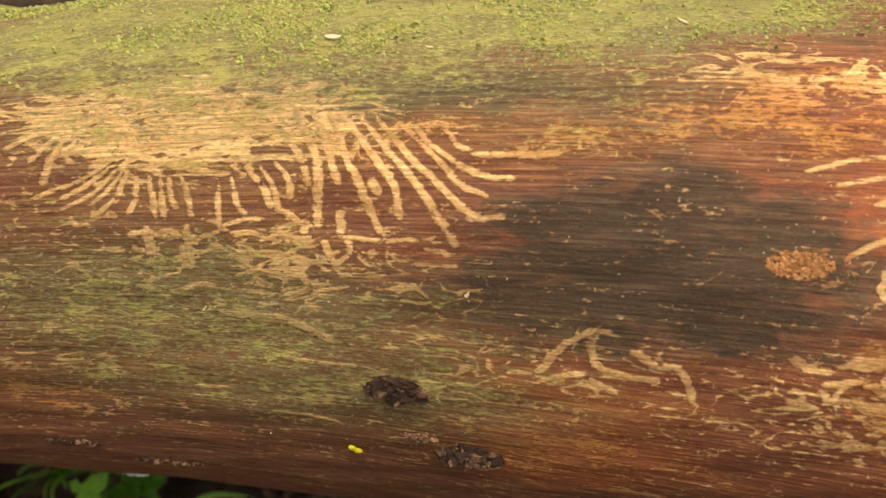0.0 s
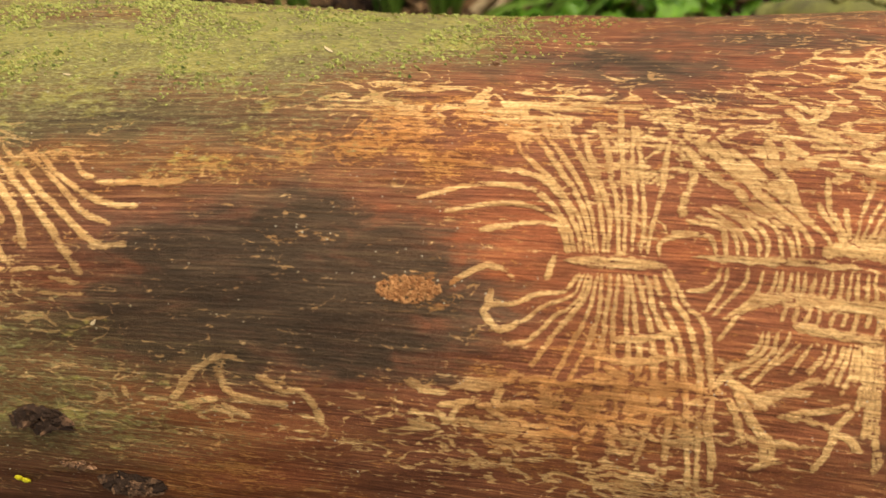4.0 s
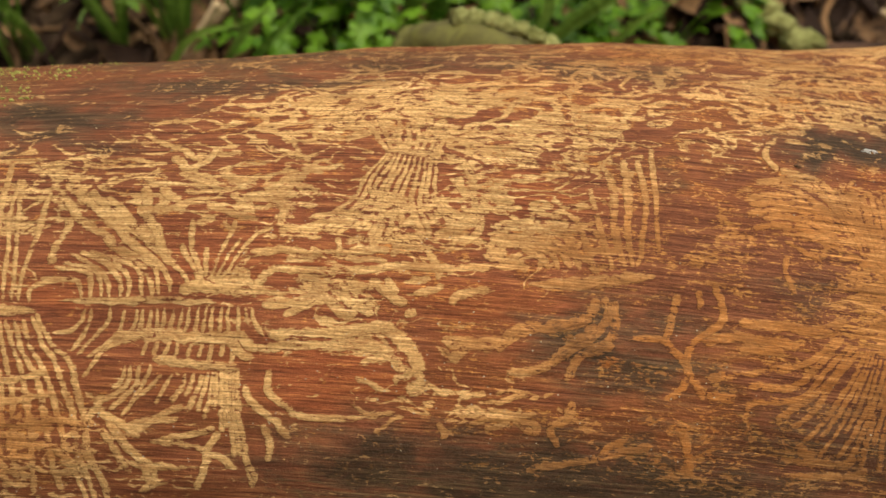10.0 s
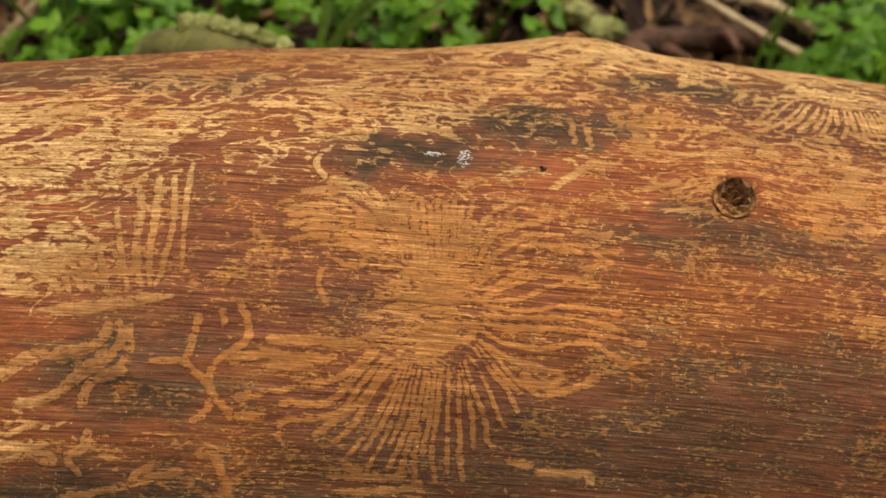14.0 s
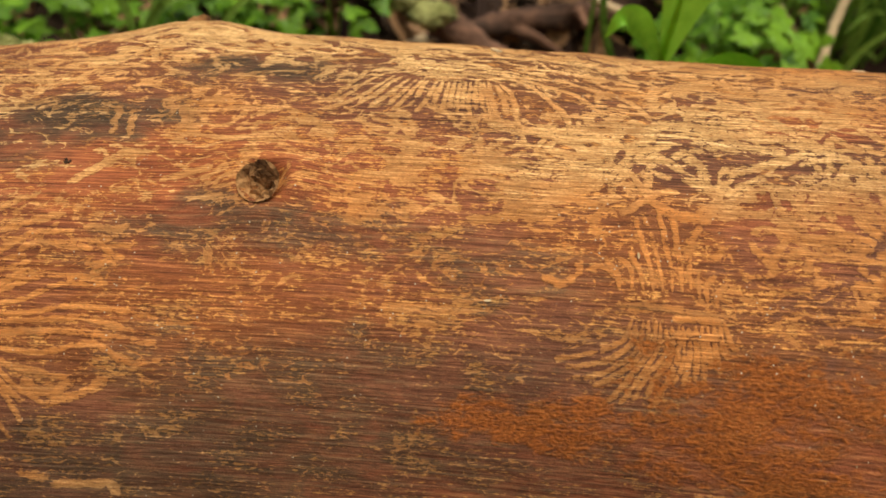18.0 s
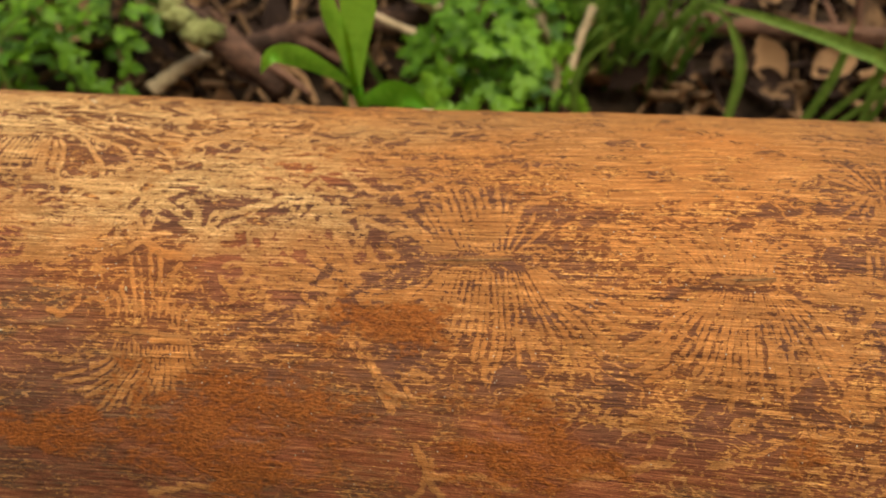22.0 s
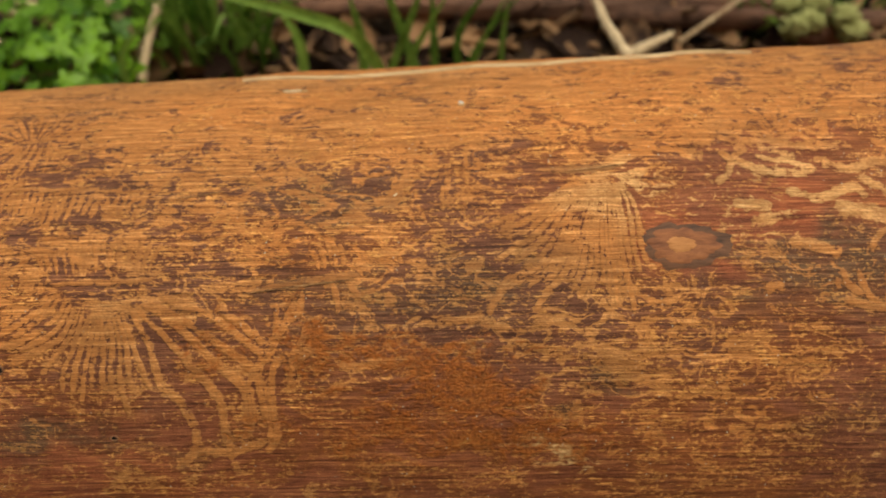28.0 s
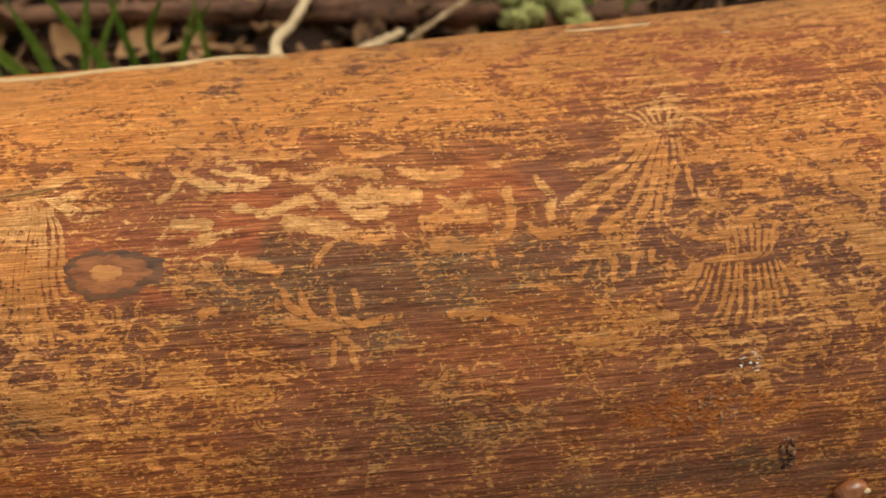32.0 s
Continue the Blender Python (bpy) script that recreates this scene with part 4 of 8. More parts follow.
def gallery(p, q, width, tone=""):
    """A mother gallery along the grain from p to q (u, a)."""
    a, b = np.array([p[0], p[1] * 0.125]), np.array([q[0], q[1] * 0.125])
    n = max(8, int(np.linalg.norm(b - a) / 0.001))
    path = wander(a + (b - a) * np.linspace(0, 1, n)[:, None], 0.0006)
    ob = ribbon("beetle_gallery", path[:, 0], path[:, 1], width * (0.10 + 0.80 * np.sin(np.linspace(0.12, 2.85, n)) ** 0.8), LOG, 0.00016, 0.6 if tone else 0.24, "mother gallery, a dark slit" if tone else "mother gallery packed with brown frass")
    return ob, a, b


def fan(g, count, f0, f1, width, tips):
    """Larval burrows that leave a mother gallery and spread to a line of tips."""
    ob, a, b = g
    m = (b - a) / np.linalg.norm(b - a)
    nrm = np.array([-m[1], m[0]])
    line = np.array([(u, t * 0.125) for u, t in tips])
    seg = np.r_[0, np.cumsum(np.linalg.norm(np.diff(line, axis=0), axis=1))]
    r0, r1 = a + (b - a) * f0, a + (b - a) * f1
    if np.dot(line[-1] - line[0], r1 - r0) < 0:
        r0, r1 = r1, r0
    gap0, gap1 = np.linalg.norm(r1 - r0) / count, seg[-1] / count
    for i in range(count):
        s = (i + 0.5) / count
        x = np.clip(s + dice.normal() * 0.16 / count, 0, 1) * seg[-1]
        tip = np.array([np.interp(x, seg, line[:, 0]), np.interp(x, seg, line[:, 1])])
        root = r0 + (r1 - r0) * s
        d = tip - root
        tip = root + d * (1 + dice.normal() * 0.12)
        d = tip - root
        out = nrm * np.dot(nrm, d)
        swing = abs(np.dot(m, d)) / (abs(np.dot(m, d)) + np.linalg.norm(out) + 1e-9)
        bend = root + out * (0.38 + 0.14 * dice.random() + 0.55 * swing**2) + m * np.dot(m, d) * 0.15
        n = max(7, int(np.linalg.norm(d) / 0.0008))
        t = np.linspace(0, 1, n)[:, None]
        path = (1 - t) ** 2 * root + 2 * t * (1 - t) * bend + t**2 * tip
        path = drift(wander(path, min(0.0006, 0.3 * (gap0 + gap1) / 2)), 0.0006)
        taper = width * (0.85 + 0.3 * dice.random())
        room = np.linspace(555, 490, n) * (gap0 + (gap1 - gap0) * np.linspace(0, 1, n))
        w = np.clip(np.minimum(taper * (0.55 + 0.45 * np.linspace(0, 1, n)), room * (0.85 + 0.3 * dice.random())), 0.42, None)
        ribbon("larval_burrow", path[:, 0], path[:, 1], w, ob)


def spread(g, width, between, joined, keys):
    """Larval burrows drawn one by one from root to tip, with others between them. joined: the first was drawn before."""
    ob = g[0]
    n = 48
    paths = [smooth_path([(u, a * 0.125) for u, a in k], n) for k in keys]
    for i, p in enumerate(paths):
        for j in range(between + 1 if i + 1 < len(paths) else 1):
            if joined and i + j == 0:
                continue
            f = j / (between + 1)
            q = p if j == 0 else p * (1 - f) + paths[i + 1] * f
            if j:
                q = q[: int(n * (0.70 + 0.3 * dice.random()))]
            length = np.linalg.norm(np.diff(q, axis=0), axis=1).sum()
            q = smooth_path(q, max(10, int(length / 0.0007)))
            q = drift(wander(q, 0.00045), 0.0002)
            m = len(q)
            w = width * (0.62 + 0.38 * np.clip(np.linspace(0, 1.8, m), 0, 1)) * (0.85 + 0.3 * dice.random())
            w = w * (0.80 + 0.4 * np.convolve(dice.random(m + 6), np.ones(7) / 7, "valid")[:m])
            ribbon("larval_burrow", q[:, 0], q[:, 1], w, ob)


def nest(u, a, ru, ra, count, width, length, seed):
    """A patch of short wandering burrows, mostly along the grain."""
    rng = np.random.default_rng(seed)
    head = None
    for i in range(count):
        w, r = rng.random() * 2 * math.pi, math.sqrt(rng.random())
        at = np.array([u + ru * r * math.cos(w), (a + ra * r * math.sin(w)) * 0.125])
        n = max(8, int(length * (0.5 + rng.random()) / 0.8))
        way = rng.normal() * 0.45 + (math.pi if rng.random() < 0.5 else 0)
        turn = np.cumsum(rng.normal(size=n) * 0.19) + rng.normal() * 0.02 * np.arange(n)
        step_uv = 0.0008 * np.stack([np.cos(way + turn), 0.8 * np.sin(way + turn)], 1)
        path = at + np.cumsum(step_uv, axis=0)
        wd = width * (0.7 + 0.5 * rng.random()) * (0.8 + 0.4 * np.convolve(rng.random(n + 6), np.ones(7) / 7, "valid")[:n])
        ob = ribbon("burrow", path[:, 0], path[:, 1], wd, head or LOG, 0.00009)
        head = head or ob


def burrow(width, points):
    """One wandering burrow."""
    p = np.array([(u, a * 0.125) for u, a in points])
    n = max(8, int(np.linalg.norm(np.diff(p, axis=0), axis=1).sum() / 0.0008))
    path = drift(wander(smooth_path(p, n), 0.0008), 0.0003)
    w = width * (0.85 + 0.3 * np.convolve(dice.random(n + 6), np.ones(7) / 7, "valid")[:n])
    ribbon("burrow", path[:, 0], path[:, 1], w, LOG, 0.00011)


# the gallery under the algae
g = gallery((0.2097, 0.988), (0.2395, 1.035), 3.0)
spread(g, 1.7, 0, False, ([(0.2373, 1.011), (0.2420, 0.951), (0.2450, 0.898)],
    [(0.2377, 1.061), (0.2426, 0.986), (0.2461, 0.915), (0.2487, 0.811)],
    [(0.2406, 1.066), (0.2457, 0.986), (0.2506, 0.902)],
    [(0.2434, 1.059), (0.2499, 0.962), (0.2559, 0.879), (0.2604, 0.799)],
    [(0.2462, 1.052), (0.2523, 0.986), (0.2601, 0.901), (0.2640, 0.828)],
    [(0.2494, 1.051), (0.2555, 0.985), (0.2656, 0.890), (0.2702, 0.834), (0.2750, 0.779)]))
spread(g, 1.7, 0, True, ([(0.2494, 1.051), (0.2555, 0.985), (0.2656, 0.890), (0.2702, 0.834), (0.2750, 0.779)],
    [(0.2527, 1.044), (0.2615, 0.960), (0.2710, 0.879), (0.2773, 0.840), (0.2824, 0.841)],
    [(0.2573, 1.031), (0.2657, 0.959), (0.2725, 0.902), (0.2782, 0.879)],
    [(0.2606, 1.024), (0.2676, 0.964), (0.2749, 0.924), (0.2818, 0.914)],
    [(0.2660, 1.018), (0.2714, 0.975), (0.2801, 0.960), (0.2890, 0.969)]))
spread(g, 1.5, 0, False, ([(0.2099, 0.938), (0.2094, 0.903), (0.2093, 0.866)],
    [(0.2122, 0.926), (0.2125, 0.877), (0.2121, 0.840)],
    [(0.2143, 0.925), (0.2157, 0.876), (0.2174, 0.826)],
    [(0.2166, 0.918), (0.2182, 0.863), (0.2194, 0.825)],
    [(0.2181, 0.923), (0.2195, 0.875), (0.2214, 0.849)],
    [(0.2202, 0.922), (0.2228, 0.873), (0.2247, 0.830)]))
spread(g, 1.5, 0, True, ([(0.2202, 0.922), (0.2228, 0.873), (0.2247, 0.830)],
    [(0.2279, 0.907), (0.2290, 0.859), (0.2303, 0.805)],
    [(0.2299, 0.918), (0.2319, 0.871), (0.2347, 0.835)],
    [(0.2320, 0.940), (0.2367, 0.893), (0.2392, 0.846)],
    [(0.2346, 0.940), (0.2383, 0.893), (0.2407, 0.846)],
    [(0.2369, 0.951), (0.2406, 0.904), (0.2424, 0.869)]))
burrow(2.0, [(0.2517, 0.851), (0.2525, 0.823), (0.2527, 0.793)])
burrow(2.0, [(0.2586, 0.879), (0.2561, 0.913)])
burrow(2.0, [(0.2065, 0.990), (0.2136, 0.960), (0.2205, 0.939), (0.2293, 0.918)])
burrow(2.0, [(0.2452, 0.799), (0.2454, 0.817)])
spread(g, 1.6, 1, False, ([(0.2067, 1.096), (0.1910, 1.114), (0.1812, 1.109)],
    [(0.2066, 1.068), (0.1928, 1.071), (0.1833, 1.059)],
    [(0.2029, 1.054), (0.1930, 1.034), (0.1850, 0.994)],
    [(0.1992, 1.039), (0.1951, 0.995), (0.1947, 0.908)]))
spread(g, 1.4, 1, False, ([(0.2068, 0.959), (0.2014, 0.918), (0.1935, 0.878)],
    [(0.2085, 0.942), (0.2045, 0.892), (0.1987, 0.854)],
    [(0.2101, 0.933), (0.2085, 0.879), (0.2050, 0.836)]))
burrow(2.0, [(0.2163, 0.796), (0.2173, 0.731)])
burrow(2.0, [(0.2235, 0.777), (0.2254, 0.711)])
burrow(2.0, [(0.2125, 0.790), (0.2196, 0.796), (0.2262, 0.783)])
burrow(2.0, [(0.2322, 0.615), (0.2404, 0.606), (0.2474, 0.597), (0.2540, 0.560)])
burrow(2.2, [(0.2161, 0.815), (0.2166, 0.776), (0.2175, 0.730)])
burrow(2, [(0.2234, 0.820), (0.2244, 0.776), (0.2253, 0.724)])
burrow(2.6, [(0.2335, 0.610), (0.2415, 0.606), (0.2472, 0.602), (0.2520, 0.578), (0.2557, 0.553)])
burrow(1.6, [(0.2278, 0.387), (0.2363, 0.384)])
burrow(1.2, [(0.2442, 0.324), (0.2515, 0.322), (0.2600, 0.307)])
burrow(1.3, [(0.2458, 0.505), (0.2529, 0.498), (0.2610, 0.491)])
burrow(1.2, [(0.1908, 0.469), (0.1952, 0.471)])
burrow(1.3, [(0.1988, 0.444), (0.2049, 0.442)])
burrow(1.6, [(0.2018, 0.817), (0.2050, 0.819)])
burrow(2.0, [(0.2959, 0.526), (0.2984, 0.578), (0.3003, 0.605), (0.3046, 0.644)])
burrow(1.9, [(0.2969, 0.506), (0.3012, 0.526), (0.3050, 0.543)])
burrow(1.9, [(0.3031, 0.609), (0.3063, 0.564), (0.3121, 0.551), (0.3177, 0.551)])
burrow(1.8, [(0.3114, 0.603), (0.3164, 0.578), (0.3207, 0.572), (0.3250, 0.502)])
burrow(1.6, [(0.3058, 0.534), (0.3082, 0.521), (0.3119, 0.500)])
burrow(1.5, [(0.2857, 0.548), (0.2873, 0.516)])
# the first clear gallery
burrow(1.5, [(0.3419, 0.798), (0.3437, 0.811), (0.3454, 0.824), (0.3482, 0.834), (0.3513, 0.830), (0.3538, 0.815)])
g = gallery((0.3608, 0.854), (0.3796, 0.857), 3.4)
spread(g, 1.35, 0, False, ([(0.3613, 0.866), (0.3592, 0.900), (0.3569, 0.915), (0.3499, 0.908), (0.3445, 0.899)],
    [(0.3617, 0.866), (0.3587, 0.916), (0.3519, 0.943), (0.3446, 0.945), (0.3372, 0.925)],
    [(0.3627, 0.867), (0.3591, 0.926), (0.3515, 0.974), (0.3414, 0.979), (0.3317, 0.948)],
    [(0.3636, 0.868), (0.3603, 0.932), (0.3523, 0.996), (0.3422, 1.016), (0.3311, 1.026)],
    [(0.3646, 0.868), (0.3617, 0.933), (0.3559, 0.981), (0.3489, 1.036), (0.3463, 1.065)],
    [(0.3654, 0.869), (0.3624, 0.938), (0.3559, 1.014), (0.3493, 1.084), (0.3405, 1.096)]))
spread(g, 1.35, 0, True, ([(0.3654, 0.869), (0.3624, 0.938), (0.3559, 1.014), (0.3493, 1.084), (0.3405, 1.096)],
    [(0.3664, 0.870), (0.3632, 0.944), (0.3580, 1.014), (0.3527, 1.080), (0.3504, 1.116)],
    [(0.3676, 0.871), (0.3651, 0.945), (0.3598, 1.039), (0.3559, 1.093), (0.3523, 1.140)],
    [(0.3688, 0.872), (0.3665, 0.945), (0.3626, 1.017), (0.3600, 1.064), (0.3580, 1.094)],
    [(0.3700, 0.873), (0.3678, 0.956), (0.3644, 1.041), (0.3613, 1.101), (0.3602, 1.118)],
    [(0.3714, 0.874), (0.3692, 0.957), (0.3665, 1.042), (0.3649, 1.102), (0.3638, 1.152)]))
spread(g, 1.35, 0, True, ([(0.3714, 0.874), (0.3692, 0.957), (0.3665, 1.042), (0.3649, 1.102), (0.3638, 1.152)],
    [(0.3729, 0.875), (0.3711, 0.948), (0.3684, 1.043), (0.3670, 1.115)],
    [(0.3743, 0.876), (0.3726, 0.949), (0.3701, 1.044), (0.3677, 1.116)],
    [(0.3753, 0.876), (0.3748, 0.920), (0.3750, 0.982), (0.3747, 1.048), (0.3747, 1.088)],
    [(0.3776, 0.873), (0.3771, 0.898), (0.3796, 0.912), (0.3845, 0.922)]))
spread(g, 1.3, 0, False, ([(0.3644, 0.834), (0.3627, 0.803), (0.3585, 0.791), (0.3549, 0.773), (0.3489, 0.767)],
    [(0.3652, 0.834), (0.3640, 0.794), (0.3600, 0.772), (0.3559, 0.739), (0.3513, 0.722)],
    [(0.3659, 0.835), (0.3653, 0.785), (0.3616, 0.753), (0.3586, 0.711), (0.3552, 0.704)],
    [(0.3666, 0.835), (0.3664, 0.786), (0.3638, 0.745), (0.3615, 0.693), (0.3597, 0.661)],
    [(0.3676, 0.836), (0.3681, 0.777), (0.3668, 0.727), (0.3655, 0.676), (0.3638, 0.611)],
    [(0.3686, 0.837), (0.3695, 0.778), (0.3690, 0.719), (0.3683, 0.668), (0.3661, 0.602)]))
spread(g, 1.3, 0, True, ([(0.3686, 0.837), (0.3695, 0.778), (0.3690, 0.719), (0.3683, 0.668), (0.3661, 0.602)],
    [(0.3698, 0.838), (0.3713, 0.770), (0.3716, 0.711), (0.3719, 0.651), (0.3698, 0.571)],
    [(0.3708, 0.838), (0.3727, 0.771), (0.3739, 0.703), (0.3749, 0.632), (0.3735, 0.547)],
    [(0.3720, 0.839), (0.3745, 0.772), (0.3763, 0.705), (0.3777, 0.624), (0.3780, 0.535)],
    [(0.3732, 0.840), (0.3759, 0.773), (0.3787, 0.707), (0.3807, 0.627), (0.3812, 0.538)],
    [(0.3744, 0.841), (0.3773, 0.784), (0.3809, 0.719), (0.3838, 0.630), (0.3845, 0.503)]))
spread(g, 1.3, 0, True, ([(0.3744, 0.841), (0.3773, 0.784), (0.3809, 0.719), (0.3838, 0.630), (0.3845, 0.503)],
    [(0.3760, 0.842), (0.3789, 0.785), (0.3835, 0.721), (0.3871, 0.623), (0.3903, 0.484)],
    [(0.3775, 0.843), (0.3801, 0.796), (0.3852, 0.732), (0.3894, 0.636), (0.3955, 0.462)],
    [(0.3789, 0.849), (0.3829, 0.798), (0.3878, 0.734), (0.3919, 0.638), (0.3982, 0.450)],
    [(0.3797, 0.854), (0.3834, 0.808), (0.3892, 0.755), (0.3942, 0.630), (0.3998, 0.475)]))
burrow(1.5, [(0.3497, 0.795), (0.3494, 0.770), (0.3488, 0.755)])
burrow(1.5, [(0.3488, 0.755), (0.3531, 0.728), (0.3557, 0.744)])
burrow(1.5, [(0.3591, 0.860), (0.3593, 0.835), (0.3593, 0.816)])
burrow(2.0, [(0.3692, 0.694), (0.3775, 0.694), (0.3863, 0.711)])
burrow(2.0, [(0.3664, 0.641), (0.3764, 0.655), (0.3867, 0.659)])
burrow(2.0, [(0.3721, 0.617), (0.3791, 0.628), (0.3859, 0.628)])
burrow(2.0, [(0.3735, 0.727), (0.3804, 0.738), (0.3842, 0.751)])
burrow(2.0, [(0.3626, 0.531), (0.3683, 0.540), (0.3736, 0.542)])
burrow(1.9, [(0.3488, 0.637), (0.3561, 0.637), (0.3577, 0.660)])
burrow(1.9, [(0.3562, 0.632), (0.3567, 0.594), (0.3581, 0.581)])
burrow(1.9, [(0.3591, 0.640), (0.3621, 0.648), (0.3664, 0.641), (0.3675, 0.634)])
burrow(1.9, [(0.3615, 0.598), (0.3651, 0.595), (0.3679, 0.615)])
burrow(1.9, [(0.3455, 0.577), (0.3488, 0.581), (0.3538, 0.592)])
burrow(1.9, [(0.3460, 0.571), (0.3471, 0.551), (0.3493, 0.543)])
burrow(1.9, [(0.3523, 0.550), (0.3577, 0.538), (0.3638, 0.551)])
burrow(1.9, [(0.3777, 0.552), (0.3792, 0.530), (0.3816, 0.513)])
burrow(1.9, [(0.3411, 0.563), (0.3435, 0.541)])
# its neighbour
g = gallery((0.3832, 0.879), (0.4135, 0.888), 2.4)
spread(g, 1.2, 0, False, ([(0.3877, 0.884), (0.3862, 0.908), (0.3847, 0.917), (0.3784, 0.918)],
    [(0.3895, 0.882), (0.3883, 0.914), (0.3864, 0.930), (0.3804, 0.939)],
    [(0.3913, 0.884), (0.3902, 0.916), (0.3877, 0.939), (0.3817, 0.950)],
    [(0.3930, 0.885), (0.3919, 0.912), (0.3893, 0.938), (0.3823, 0.966)],
    [(0.3948, 0.886), (0.3939, 0.913), (0.3906, 0.946), (0.3842, 0.972)],
    [(0.3961, 0.887), (0.3952, 0.919), (0.3922, 0.947), (0.3862, 0.973)]))
spread(g, 1.2, 0, True, ([(0.3961, 0.887), (0.3952, 0.919), (0.3922, 0.947), (0.3862, 0.973)],
    [(0.3992, 0.887), (0.3980, 0.921), (0.3959, 0.945), (0.3886, 0.965)],
    [(0.4007, 0.891), (0.3993, 0.922), (0.3963, 0.950), (0.3890, 0.986)],
    [(0.4021, 0.894), (0.4009, 0.923), (0.3984, 0.947), (0.3912, 0.982)],
    [(0.4043, 0.901), (0.4031, 0.925), (0.3992, 0.957), (0.3920, 0.993)],
    [(0.4073, 0.906), (0.4056, 0.932), (0.4024, 0.955), (0.3964, 0.986)]))
spread(g, 1.2, 0, True, ([(0.4073, 0.906), (0.4056, 0.932), (0.4024, 0.955), (0.3964, 0.986)],
    [(0.4091, 0.915), (0.4074, 0.943), (0.4053, 0.967), (0.4036, 0.992)],
    [(0.4095, 0.920), (0.4083, 0.949), (0.4056, 0.988), (0.4040, 1.041)],
    [(0.4102, 0.925), (0.4094, 0.955), (0.4088, 0.991)],
    [(0.4109, 0.926), (0.4115, 0.961), (0.4122, 1.008), (0.4122, 1.039)],
    [(0.4120, 0.927), (0.4132, 0.963), (0.4149, 1.005)]))
spread(g, 1.2, 0, True, ([(0.4120, 0.927), (0.4132, 0.963), (0.4149, 1.005)],
    [(0.4130, 0.928), (0.4147, 0.964), (0.4174, 1.011), (0.4207, 1.030)],
    [(0.4145, 0.929), (0.4159, 0.959), (0.4172, 0.991)],
    [(0.4172, 0.926), (0.4167, 0.945), (0.4167, 0.970), (0.4195, 0.980), (0.4309, 0.986)]))
burrow(2.0, [(0.3787, 1.096), (0.3866, 1.040), (0.3945, 0.979), (0.4007, 0.938)])
burrow(2.0, [(0.3820, 1.092), (0.3900, 1.030), (0.3968, 0.991)])
burrow(2.0, [(0.3925, 1.059), (0.3977, 1.018), (0.4003, 0.979), (0.4036, 0.950)])
burrow(2.0, [(0.3778, 1.072), (0.3838, 1.027), (0.3907, 0.982)])
burrow(2.0, [(0.3856, 1.078), (0.3915, 1.036), (0.3935, 1.015)])
burrow(2.0, [(0.3795, 1.035), (0.3801, 1.014), (0.3794, 0.974), (0.3798, 0.943)])
burrow(3.0, [(0.3935, 1.026), (0.3966, 0.998), (0.3983, 0.995)])
spread(g, 1.1, 0, False, ([(0.3890, 0.865), (0.3889, 0.841), (0.3872, 0.825), (0.3839, 0.818)],
    [(0.3902, 0.866), (0.3905, 0.838), (0.3900, 0.818), (0.3883, 0.788)],
    [(0.3938, 0.869), (0.3939, 0.845), (0.3929, 0.825), (0.3896, 0.779)],
    [(0.3962, 0.866), (0.3964, 0.838), (0.3957, 0.818), (0.3909, 0.771)],
    [(0.3985, 0.868), (0.3985, 0.839), (0.3974, 0.814), (0.3940, 0.788), (0.3917, 0.742)]))
spread(g, 0.95, 1, False, ([(0.4000, 0.869), (0.3999, 0.845), (0.3999, 0.825)],
    [(0.4025, 0.871), (0.4028, 0.848), (0.4026, 0.826)],
    [(0.4056, 0.874), (0.4056, 0.850), (0.4055, 0.826)],
    [(0.4086, 0.876), (0.4089, 0.853), (0.4089, 0.829)],
    [(0.4117, 0.879), (0.4119, 0.855), (0.4122, 0.830)],
    [(0.4147, 0.881), (0.4150, 0.858), (0.4156, 0.831)]))
spread(g, 0.95, 1, True, ([(0.4147, 0.881), (0.4150, 0.858), (0.4156, 0.831)],
    [(0.4178, 0.884), (0.4181, 0.860), (0.4191, 0.834)],
    [(0.4204, 0.881), (0.4215, 0.858), (0.4244, 0.831)]))
burrow(3.0, [(0.3954, 0.813), (0.4028, 0.824), (0.4111, 0.824), (0.4198, 0.827)])
burrow(3.0, [(0.4056, 0.910), (0.4106, 0.918), (0.4158, 0.919), (0.4213, 0.911)])
burrow(2.2, [(0.4039, 0.784), (0.4104, 0.777), (0.4157, 0.775), (0.4209, 0.776)])
burrow(2.2, [(0.4183, 0.826), (0.4205, 0.806), (0.4230, 0.793)])
burrow(2.2, [(0.4195, 0.838), (0.4223, 0.813), (0.4256, 0.811)])
spread(g, 1.0, 1, False, ([(0.4020, 0.815), (0.4020, 0.799), (0.4018, 0.786)],
    [(0.4061, 0.817), (0.4060, 0.800), (0.4058, 0.783)],
    [(0.4102, 0.819), (0.4102, 0.802), (0.4103, 0.781)],
    [(0.4143, 0.820), (0.4145, 0.801), (0.4145, 0.779)],
    [(0.4184, 0.823), (0.4189, 0.800), (0.4192, 0.780)]))
g = gallery((0.4046, 0.779), (0.4210, 0.772), 2.0)
spread(g, 1.15, 0, False, ([(0.3987, 0.768), (0.3989, 0.744), (0.3974, 0.723)],
    [(0.4002, 0.769), (0.4005, 0.740), (0.3985, 0.719), (0.3959, 0.702)],
    [(0.4017, 0.770), (0.4020, 0.737), (0.4002, 0.716), (0.3975, 0.683)],
    [(0.4037, 0.772), (0.4036, 0.743), (0.4019, 0.712), (0.3998, 0.675)],
    [(0.4063, 0.755), (0.4045, 0.729), (0.4011, 0.702)],
    [(0.4084, 0.757), (0.4075, 0.732), (0.4060, 0.696)]))
